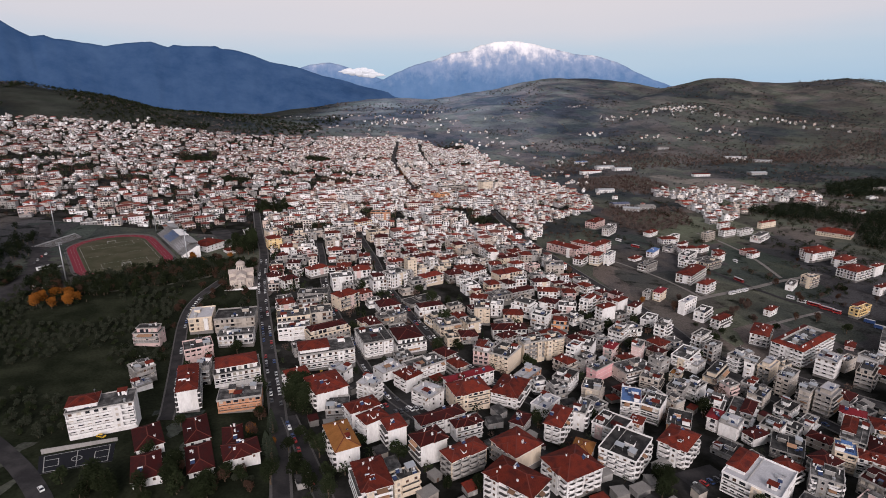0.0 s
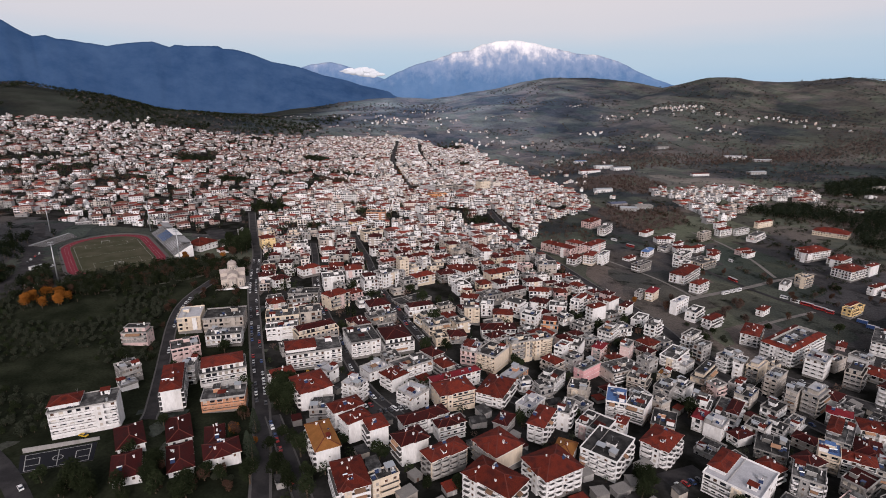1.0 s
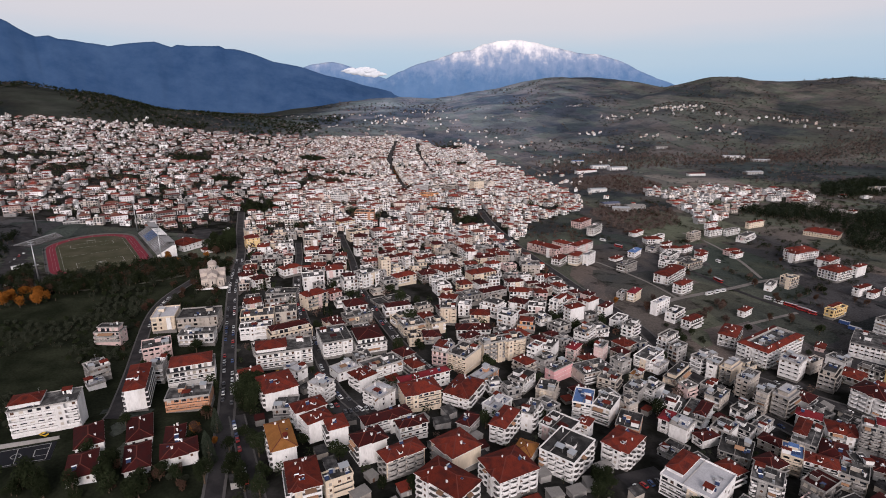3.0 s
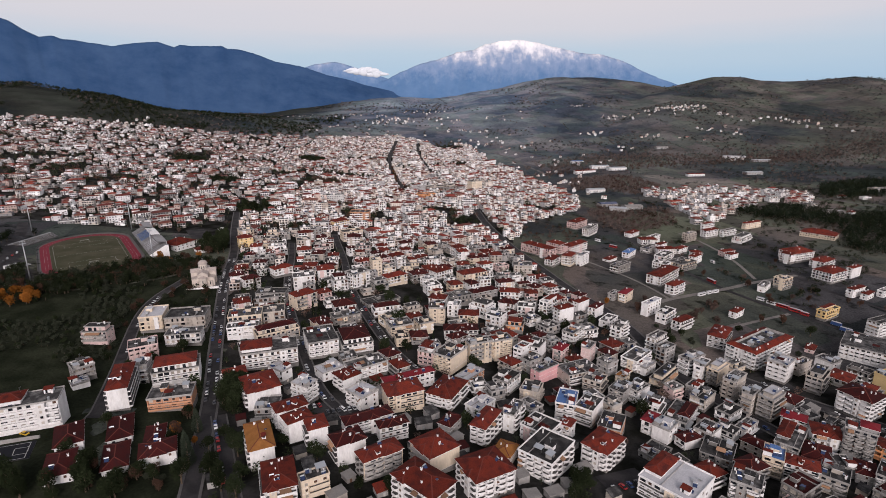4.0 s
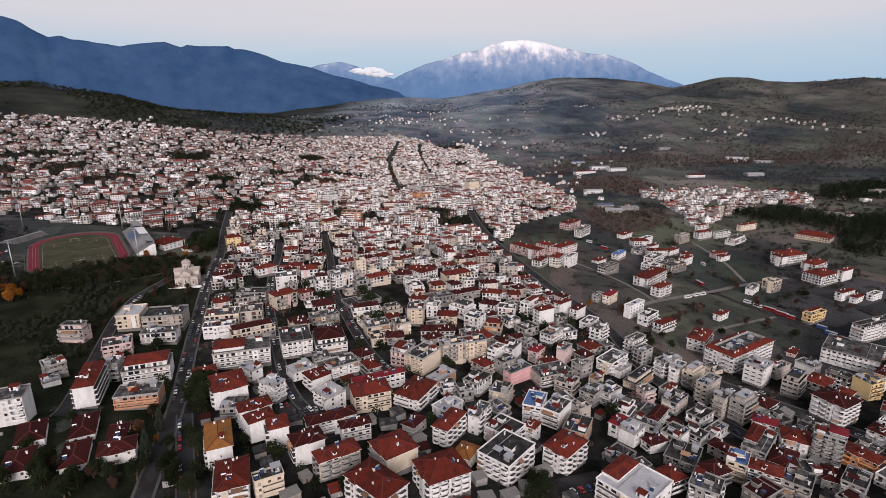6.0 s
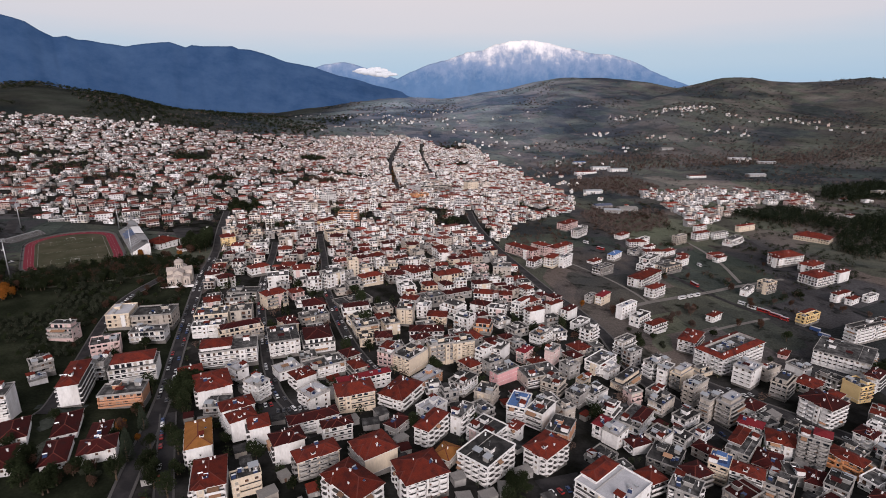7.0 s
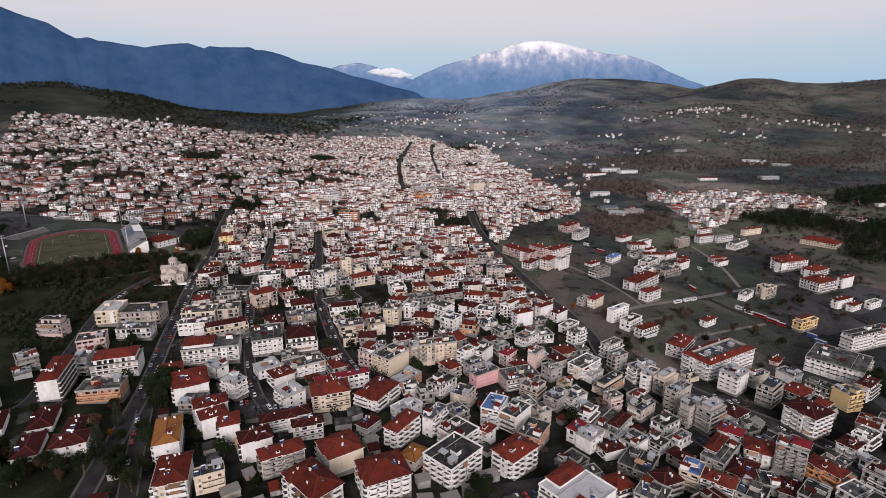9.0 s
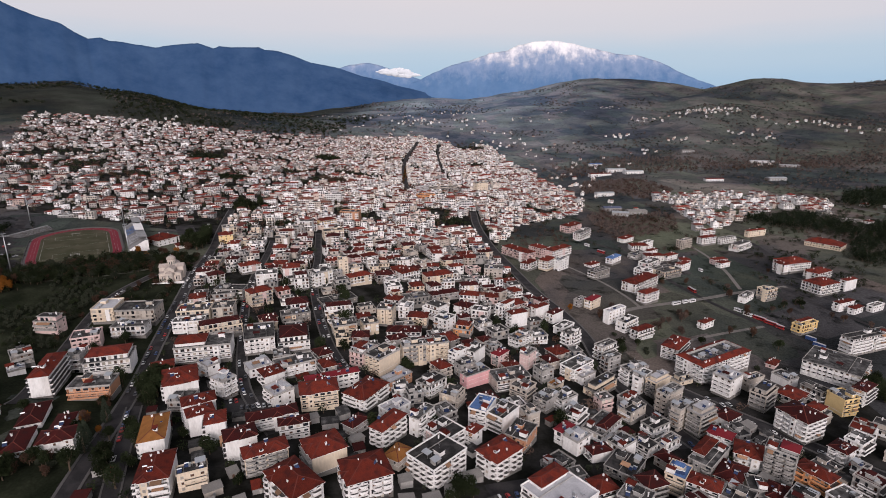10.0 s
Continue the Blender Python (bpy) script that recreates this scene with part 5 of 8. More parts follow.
building(175.0, 339.3, -49.1, 8.7, 13.3, 2, "flat", "white", "whiteslab", "")
building(183.5, 326.9, -44.3, 8.7, 24.8, 3, "terr", "cream", "slab", "fr")
building(196.0, 309.4, -48.6, 6.4, 10.3, 3, "flat", "grey", "slab", "fr")
building(196.7, 299.0, -47.1, 9.2, 15.4, 3, "flat", "beige", "slab", "f")
building(209.0, 344.9, -59.9, 8.1, 17.5, 4, "flat", "white", "slab", "fr")
building(211.9, 335.6, -42.5, 6.0, 14.3, 4, "flat", "white", "slab", "f")
building(221.1, 331.7, -49.4, 7.6, 16.4, 5, "terr", "cream", "whiteslab", "fl")
building(222.5, 313.0, -50.3, 7.4, 16.9, 5, "flat", "beige", "slab", "fl")
building(223.4, 295.2, -48.6, 6.0, 11.4, 5, "flat", "beige", "slab", "fl")
building(234.1, 292.1, -53.5, 8.9, 14.7, 6, "terr", "beige", "whiteslab", "fr")
building(207.5, 287.7, -53.5, 9.0, 14.5, 2, "flat", "white", "black", "fr")
building(208.8, 270.5, -52.0, 6.0, 15.0, 2, "flat", "white", "slab", "fr")
building(195.4, 265.4, -48.3, 10.5, 8.8, 2, "flat", "white", "black", "f")
building(181.3, 259.1, -48.5, 9.5, 12.9, 3, "flat", "white", "black", "f")
building(175.5, 279.6, -38.7, 12.4, 23.2, 2, "half", "white", "dark", "fr")
building(168.4, 253.1, -65.4, 7.0, 11.5, 2, "hip", "white", "dark", "f", plain="r")
building(158.1, 259.0, -44.8, 9.2, 11.3, 3, "flat", "white", "whiteslab", "", plain="f")
building(152.5, 265.5, -39.9, 6.0, 10.8, 3, "hip", "white", "bright", "f")
building(146.1, 240.0, -47.2, 10.7, 13.8, 1, "flat", "grey", "slab", "f")
building(179.7, 243.1, -34.2, 14.8, 17.4, 2, "flat", "concrete", "black", "f")
building(142.4, 206.2, -46.7, 23.5, 23.4, 4, "half", "white", "whiteslab", "f")
building(176.1, 210.2, -34.8, 12.5, 12.3, 4, "flat", "grey", "slab", "fr")
building(271.8, 373.6, -55.9, 21.8, 52.8, 5, "ring", "white", "red", "fr", curve="bow")
building(251.9, 393.8, -37.2, 12.3, 24.9, 4, "hip", "white", "red", "fr")
building(268.2, 340.4, -48.0, 12.3, 15.8, 5, "flat", "white", "whiteslab", "f")
building(285.0, 326.9, -46.1, 9.7, 18.1, 5, "terr", "beige", "black", "fr")
building(316.9, 363.1, -61.2, 12.7, 10.0, 2, "flat", "white", "slab", "", plain="f")
building(289.6, 351.0, -59.6, 6.0, 14.7, 3, "flat", "beige", "slab", "f")
building(322.7, 391.3, -40.7, 6.0, 12.0, 1, "hip", "rose", "red", "")
building(361.8, 382.9, -41.3, 35.1, 33.6, 4, "flat", "white", "slab", "fr")
building(334.7, 329.7, -69.4, 12.1, 12.1, 4, "flat", "yellow", "slab", "r", plain="f")
building(357.8, 346.0, -51.0, 7.5, 17.3, 4, "hip", "white", "dark", "fr")
building(291.9, 297.7, -59.9, 18.4, 17.8, 5, "hip", "white", "dark", "fr", curve="bow")
building(301.3, 273.5, -54.5, 8.9, 11.2, 3, "hip", "white", "dark", "f")
building(304.1, 261.7, -57.8, 6.4, 6.0, 2, "flat", "white", "slab", "f")
building(274.5, 249.1, -54.8, 16.0, 9.3, 3, "hip", "orange", "red", "fr")
building(259.1, 253.6, -36.0, 13.8, 9.9, 6, "half", "grey", "bright", "f")
building(240.3, 278.6, -37.2, 12.1, 8.0, 3, "hip", "white", "bright", "fr")
building(248.7, 263.9, -24.6, 13.6, 13.0, 3, "hip", "white", "red", "f")
building(225.8, 257.3, -41.1, 11.5, 24.5, 3, "half", "grey", "red", "f")
building(232.7, 246.4, -35.0, 11.5, 16.4, 2, "hip", "cream", "dark", "f")
building(201.9, 233.3, -33.6, 9.0, 12.0, 4, "flat", "cream", "blue", "f")
building(211.5, 226.7, -30.0, 14.1, 8.6, 4, "hip", "white", "red", "f")
building(226.1, 223.7, -38.4, 11.7, 13.2, 3, "flat", "beige", "slab", "f")
building(248.7, 233.5, -30.2, 8.3, 12.7, 2, "hip", "grey", "dark", "")
building(255.9, 227.4, -45.0, 9.6, 15.3, 3, "flat", "grey", "black", "f")
building(412.0, 429.6, -65.8, 9.8, 47.1, 5, "flat", "white", "slab", "fr")
building(461.7, 641.2, -69.2, 22.1, 31.2, 4, "hip", "white", "red", "fr", fine=False)
building(475.3, 613.5, -56.7, 15.2, 26.6, 3, "hip", "white", "red", "fr", fine=False)
building(452.2, 566.2, -62.3, 19.8, 29.2, 4, "hip", "white", "red", "fr", fine=False)
building(485.8, 577.0, -60.1, 6.0, 19.0, 4, "hip", "white", "red", "f", plain="r", fine=False)
building(559.0, 748.7, -44.3, 42.0, 24.2, 2, "hip", "cream", "red", "f", fine=False)
building(492.9, 802.9, -63.4, 6.9, 34.0, 3, "hip", "cream", "red", "", fine=False)
building(405.4, 749.1, -60.7, 8.9, 26.4, 4, "hip", "white", "red", "fr", fine=False)
building(425.5, 799.9, -59.6, 6.0, 21.9, 3, "hip", "white", "red", "fr", fine=False)
building(435.9, 758.5, -60.5, 6.0, 27.4, 3, "flat", "white", "slab", "fr", fine=False)
building(441.4, 729.3, -48.2, 12.5, 35.7, 3, "terr", "white", "slab", "fr", fine=False)
building(369.2, 730.1, -55.9, 7.2, 21.1, 4, "flat", "beige", "slab", "fr", fine=False)
building(387.6, 648.2, -57.1, 7.2, 16.9, 2, "hip", "white", "red", "f", fine=False)
building(365.3, 534.9, -43.5, 7.0, 21.6, 2, "flat", "white", "slab", "", fine=False)
building(387.0, 540.3, -58.8, 10.9, 15.5, 4, "flat", "cream", "slab", "fr", fine=False)
building(381.8, 461.2, -59.4, 7.6, 24.0, 3, "half", "yellow", "red", "fr", fine=False)
building(447.2, 518.5, -61.7, 6.0, 22.2, 3, "hip", "white", "red", "f", fine=False)
building(454.0, 511.5, -56.4, 6.0, 15.4, 2, "hip", "white", "red", "", fine=False)
building(476.3, 518.9, -59.4, 6.0, 17.6, 2, "flat", "white", "slab", "f", fine=False)
building(299.1, 459.7, -50.5, 6.0, 15.7, 2, "hip", "white", "red", "f", fine=False)
building(227.9, 791.0, -40.7, 15.3, 32.7, 4, "hip", "rose", "red", "fr", fine=False)
building(238.4, 754.6, -32.8, 9.6, 36.9, 4, "flat", "white", "slab", "fr", fine=False)
building(153.0, 576.4, -34.0, 9.6, 19.3, 3, "hip", "white", "red", "fr", fine=False)
building(173.4, 586.3, -30.9, 10.6, 19.2, 4, "hip", "cream", "red", "fr", fine=False)
building(190.2, 591.8, -36.2, 6.0, 22.2, 4, "flat", "white", "slab", "f", fine=False)
building(228.9, 618.2, -45.8, 8.6, 17.6, 1, "hip", "white", "red", "", fine=False)
building(228.7, 576.4, -48.2, 10.1, 25.3, 3, "flat", "concrete", "slab", "f", fine=False)
building(257.3, 637.3, -39.0, 8.3, 22.0, 3, "hip", "white", "blue", "f", fine=False)
building(299.0, 756.2, -44.1, 10.7, 24.0, 2, "hip", "white", "red", "f", fine=False)
building(316.5, 720.3, -47.7, 7.2, 24.0, 3, "flat", "white", "slab", "f", fine=False)
building(293.8, 671.4, -47.1, 10.6, 24.8, 2, "flat", "grey", "slab", "f", fine=False)
building(313.0, 681.6, -49.1, 6.0, 18.5, 3, "hip", "white", "red", "f", fine=False)
building(297.2, 629.8, -43.2, 12.0, 29.9, 3, "flat", "white", "slab", "fr", fine=False)
building(330.5, 663.8, -51.8, 8.2, 19.6, 3, "hip", "white", "red", "f", fine=False)
building(307.8, 602.3, -55.6, 18.7, 28.0, 3, "flat", "cream", "slab", "fr", fine=False)
building(334.8, 629.7, -48.6, 7.7, 19.1, 3, "hip", "white", "red", "f", fine=False)
building(265.5, 549.6, -43.9, 15.2, 44.2, 4, "hip", "white", "red", "fr", fine=False)
building(263.2, 510.8, -49.4, 9.2, 21.4, 4, "hip", "white", "red", "fr", fine=False)
building(205.3, 481.6, -39.5, 7.2, 17.5, 3, "hip", "cream", "bright", "f", fine=False)
building(194.2, 481.9, -39.3, 6.0, 12.7, 2, "flat", "grey", "slab", "", fine=False)
building(218.8, 452.3, -49.3, 6.0, 22.3, 4, "flat", "white", "whiteslab", "", plain="f", fine=False)
building(226.3, 437.6, -45.3, 8.9, 19.0, 3, "flat", "white", "black", "fr", fine=False)
building(235.2, 423.7, -54.1, 7.7, 19.1, 3, "hip", "white", "red", "fr", fine=False)
building(173.4, 393.3, -45.2, 8.2, 13.5, 4, "flat", "white", "slab", "fr", fine=False)
building(171.0, 416.0, -39.3, 8.7, 17.2, 2, "flat", "white", "slab", "", fine=False)
building(196.3, 377.3, -49.8, 7.2, 16.1, 4, "flat", "white", "slab", "fr", fine=False)
building(196.7, 359.5, -55.2, 7.2, 11.9, 4, "flat", "grey", "slab", "f", fine=False)
building(132.9, 411.9, -59.7, 7.6, 15.0, 5, "hip", "white", "red", "f", plain="r", fine=False)
building(123.8, 433.1, -37.7, 7.2, 16.9, 4, "half", "white", "red", "fr", fine=False)
building(153.4, 439.1, -49.1, 6.0, 15.4, 4, "hip", "white", "red", "", plain="r", fine=False)
building(165.9, 436.6, -41.5, 6.8, 14.6, 3, "hip", "white", "dark", "f", plain="r", fine=False)
building(-169.6, 353.8, 15.4, 15.0, 20.7, 4, "flat", "cream", "whiteslab", "f", fine=False)
building(-146.5, 356.0, 12.3, 26.5, 18.4, 4, "flat", "beige", "slab", "f", fine=False)
building(-155.0, 312.3, 29.1, 16.4, 13.8, 3, "flat", "rose", "slab", "f")
building(-138.2, 332.7, 12.0, 22.1, 11.5, 3, "flat", "white", "slab", "f")
building(-173.5, 280.9, 48.2, 10.8, 11.2, 3, "flat", "concrete", "slab", "f")
building(-168.9, 271.1, 46.0, 8.5, 7.8, 1, "flat", "white", "whiteslab", "")
building(-80.0, 344.7, 32.1, 28.6, 12.6, 4, "terr", "cream", "dark", "f")
building(-107.7, 362.3, 16.1, 22.7, 14.9, 4, "flat", "cream", "slab", "f")
building(-90.4, 372.7, 16.6, 15.2, 14.9, 4, "flat", "beige", "slab", "f", fine=False)
building(-104.1, 347.4, 15.7, 20.9, 9.2, 3, "flat", "white", "slab", "f")
building(-46.9, 335.0, 23.4, 19.5, 25.7, 4, "flat", "white", "slab", "f")
building(-25.0, 340.8, 21.7, 20.7, 23.7, 4, "terr", "white", "dark", "f")
building(-34.2, 302.3, 41.5, 14.5, 11.0, 2, "flat", "white", "whiteslab", "")
building(-11.9, 305.7, 34.5, 24.1, 13.2, 3, "flat", "white", "slab", "f")
building(-78.8, 408.9, 45.3, 17.9, 13.2, 4, "hip", "cream", "red", "f", fine=False)
building(-67.2, 429.8, 36.2, 10.5, 10.9, 2, "hip", "rose", "red", "f", fine=False)
building(-43.9, 400.4, 24.1, 16.4, 14.3, 3, "hip", "white", "dark", "f", fine=False)
building(-39.8, 384.9, 28.9, 21.4, 11.5, 2, "flat", "concrete", "slab", "f")
building(-57.2, 449.2, 23.5, 12.6, 13.6, 5, "terr", "white", "dark", "f", fine=False)
building(-75.1, 474.1, 16.8, 14.7, 13.2, 4, "hip", "white", "red", "f", fine=False)
building(-89.2, 450.9, 20.0, 18.0, 13.8, 4, "flat", "white", "slab", "f", fine=False)
building(-43.4, 461.3, 48.5, 18.0, 13.4, 5, "flat", "white", "slab", "fl", fine=False)
building(-31.1, 493.2, 23.2, 9.0, 11.5, 6, "flat", "cream", "slab", "", fine=False)
building(-11.7, 476.2, 37.3, 21.2, 11.5, 3, "hip", "cream", "red", "f", fine=False)
building(-24.0, 460.7, 29.5, 14.3, 11.9, 3, "terr", "grey", "slab", "f", fine=False)
building(-18.6, 427.8, 36.3, 30.3, 14.9, 1, "flat", "concrete", "slab", "", fine=False)
building(-10.2, 402.1, 20.3, 22.6, 12.6, 3, "terr", "white", "dark", "f", fine=False)
building(-117.2, 477.6, 42.2, 18.0, 10.9, 3, "hip", "white", "red", "f", fine=False)
building(-148.1, 450.1, 23.5, 11.5, 10.9, 3, "hip", "white", "dark", "f", fine=False)
building(-133.6, 443.9, 40.2, 13.2, 10.9, 3, "hip", "white", "dark", "f", fine=False)
building(-105.7, 415.6, 3.6, 23.9, 12.1, 3, "flat", "grey", "slab", "f", fine=False)
building(-105.1, 401.7, 22.2, 20.3, 8.8, 3, "terr", "grey", "slab", "f", fine=False)
building(147.3, 392.7, 20.6, 13.5, 11.5, 2, "flat", "white", "slab", "f", fine=False)
building(55.1, 396.9, -2.5, 15.0, 11.2, 3, "hip", "cream", "red", "f")
building(91.0, 389.1, -12.5, 13.0, 12.4, 3, "terr", "orange", "red", "f")
building(30.5, 393.7, -2.2, 12.1, 13.8, 5, "flat", "cream", "slab", "f")
building(43.8, 407.4, -11.5, 9.2, 11.7, 4, "flat", "white", "slab", "f", fine=False)
building(3.2, 368.9, 24.6, 17.2, 13.8, 3, "flat", "cream", "slab", "f")
building(48.5, 368.1, 3.3, 24.6, 10.9, 3, "hip", "white", "dark", "f")
building(66.9, 415.5, -36.2, 17.0, 13.8, 4, "terr", "white", "black", "f", fine=False)
building(76.5, 391.6, -32.4, 12.1, 12.4, 4, "flat", "white", "slab", "f")
building(30.3, 427.3, -15.6, 13.6, 10.3, 3, "hip", "white", "red", "f", fine=False)
building(47.4, 436.3, 26.9, 20.7, 13.0, 3, "flat", "concrete", "slab", "f", fine=False)
building(89.8, 428.3, -29.3, 13.8, 11.2, 3, "hip", "white", "dark", "f", fine=False)
building(104.0, 422.2, -12.8, 13.9, 10.7, 3, "flat", "white", "slab", "f", fine=False)
building(93.3, 455.1, -6.7, 16.6, 10.9, 3, "hip", "white", "red", "f", fine=False)
building(112.7, 456.6, -0.7, 10.8, 10.9, 3, "hip", "rose", "red", "f", fine=False)
building(114.3, 530.8, -2.8, 18.3, 13.9, 4, "flat", "beige", "slab", "", fine=False)
building(124.1, 319.4, 23.5, 23.6, 15.0, 3, "flat", "beige", "slab", "f")
building(60.9, 492.9, 28.9, 26.4, 13.2, 4, "hip", "cream", "red", "f", fine=False)
building(31.0, 501.0, 40.9, 19.4, 12.0, 3, "hip", "white", "red", "f", fine=False)
building(69.5, 459.4, 28.9, 25.8, 9.8, 2, "hip", "grey", "dark", "", fine=False)
building(240.6, 238.5, -10.9, 7.5, 10.8, 2, "flat", "grey", "black", "")
building(443.6, 628.8, -62.2, 13.4, 8.2, 4, "hip", "white", "red", "f", fine=False)
building(387.8, 661.5, 21.1, 19.4, 8.2, 2, "hip", "rose", "red", "f", fine=False)
building(341.6, 644.8, -3.6, 12.6, 8.5, 3, "hip", "white", "red", "f", fine=False)
building(-247.2, 547.9, 68.6, 25.7, 22.4, 2, "hip", "white", "red", "", fine=False)
building(-218.2, 538.8, 45.9, 13.8, 10.9, 1, "hip", "white", "red", "", fine=False)
building(-182.0, 562.4, 31.2, 14.2, 13.2, 4, "hip", "yellow", "red", "", fine=False)
building(-193.7, 595.4, 36.6, 14.1, 13.8, 4, "flat", "cream", "slab", "f", fine=False)
building(-105.0, 686.5, 44.5, 21.3, 13.2, 3, "hip", "yellow", "red", "f", fine=False)
building(-120.2, 568.1, 23.6, 14.0, 13.8, 4, "flat", "beige", "slab", "f", fine=False)
building(-77.7, 620.7, 29.2, 23.5, 13.8, 4, "flat", "cream", "slab", "f", fine=False)
building(-86.6, 739.1, 1.1, 26.4, 16.1, 4, "flat", "brick", "black", "f", fine=False)
building(16.5, 1069.7, 23.5, 60.1, 18.4, 4, "flat", "beige", "black", "f", fine=False)
building(88.6, 1125.8, 34.2, 25.5, 16.2, 7, "flat", "cream", "slab", "", fine=False)
building(-4.8, 948.5, 24.1, 30.4, 13.8, 4, "flat", "orange", "slab", "f", fine=False)
building(-56.3, 984.3, 43.8, 20.6, 13.2, 3, "hip", "cream", "red", "f", fine=False)
building(143.5, 615.2, -46.8, 41.0, 13.0, 4, "hip", "rose", "red", "fr", fine=False)
building(191.7, 641.0, 44.7, 36.0, 12.0, 4, "hip", "rose", "red", "fr", fine=False)
building(168.5, 637.5, -46.8, 20.0, 12.0, 4, "hip", "rose", "red", "fr", fine=False)
building(303.0, 704.4, 6.2, 22.8, 11.8, 3, "hip", "white", "red", "f", fine=False)
building(309.3, 657.9, 5.9, 22.7, 10.2, 3, "hip", "white", "red", "f", fine=False)
building(280.3, 592.7, -43.8, 15.9, 12.5, 3, "flat", "white", "slab", "f", fine=False)

# ---- stadium ----
STADIUM = pose(-321, 514, gz(-321, 514) + 0.1, 0, 0, 37.7)   # long axis along its y


def oval(hw, straight, n=14):
    pts = []
    for k in range(n + 1):
        a = math.pi * k / n
        pts.append((hw * math.cos(a), straight + hw * math.sin(a)))
    for k in range(n + 1):
        a = math.pi + math.pi * k / n
        pts.append((hw * math.cos(a), -straight + hw * math.sin(a)))
    return pts


def stadium():
    top = new("stadium")
    top.matrix_basis = STADIUM
    tagged(top, "small stadium with red running track and worn grass pitch", "stadium")
    outer, inner, kerb = oval(40, 42), oval(32, 42), oval(31.7, 42)
    s = Shape()
    n = len(outer)
    s.hull([(x, y, -6) for x, y in oval(43, 42)], [(x, y, 0.0) for x, y in oval(43, 42)], PAVING)
    s.thing("base", top)
    s = Shape()
    for i in range(n):
        j = (i + 1) % n
        s.face([(*inner[i], 0.05), (*outer[i], 0.05), (*outer[j], 0.05), (*inner[j], 0.05)], TARTAN)
    for r in (34.4, 36.8):
        a, b = oval(r, 42), oval(r + 0.09, 42)
        for i in range(n):
            j = (i + 1) % n
            s.face([(*a[i], 0.058), (*b[i], 0.058), (*b[j], 0.058), (*a[j], 0.058)], PAINT)
    s.thing("running_track", top)
    s = Shape()
    s.face([(x, y, 0.07) for x, y in kerb], TURF)

    def line(x0, y0, x1, y1):
        s.face([(x0, y0, 0.085), (x1, y0, 0.085), (x1, y1, 0.085), (x0, y1, 0.085)], PAINT)
    for x in (-29, 28.8):
        line(x, -47, x + 0.2, 47)
    for y in (-47, 0, 46.8):
        line(-29, y, 29, y + 0.2)
    for y0, y1 in ((-47, -31), (31, 47)):
        line(-19, y0, -18.8, y1), line(18.8, y0, 19, y1)
    line(-19, -31, 19, -30.8), line(-19, 30.8, 19, 31)
    s.thing("pitch", top)
    for y, sg in ((-47, -1), (47, 1)):
        g = Shape()
        for x in (-3.7, 3.7):
            g.tube(x, y, 0.08, 2.5, 0.12, 0.12, PAINT, 6)
            g.tube(x, y + sg * 2, 0.08, 2.1, 0.06, 0.06, PAINT, 5)
        g.box(-3.8, 3.8, y - 0.12, y + 0.12, 2.44, 2.66, PAINT)
        g.box(-3.8, 3.8, y + sg * 2 - 0.05, y + sg * 2 + 0.05, 2.05, 2.15, PAINT)
        g.thing("goal", top)
    rail = Shape()
    ring = oval(42.3, 42)
    for i in range(n):
        (x0, y0), (x1, y1) = ring[i], ring[(i + 1) % n]
        rail.hull([(x0, y0, 0), (x1, y1, 0), (x1 * 1.004, y1 * 1.004, 0), (x0 * 1.004, y0 * 1.004, 0)], [(x0, y0, 1.0), (x1, y1, 1.0), (x1 * 1.004, y1 * 1.004, 1.0), (x0 * 1.004, y0 * 1.004, 1.0)], PAVING)
    rail.thing("perimeter_wall", top)
    claim(-321, 514, 96, 176, 37.7, 2)


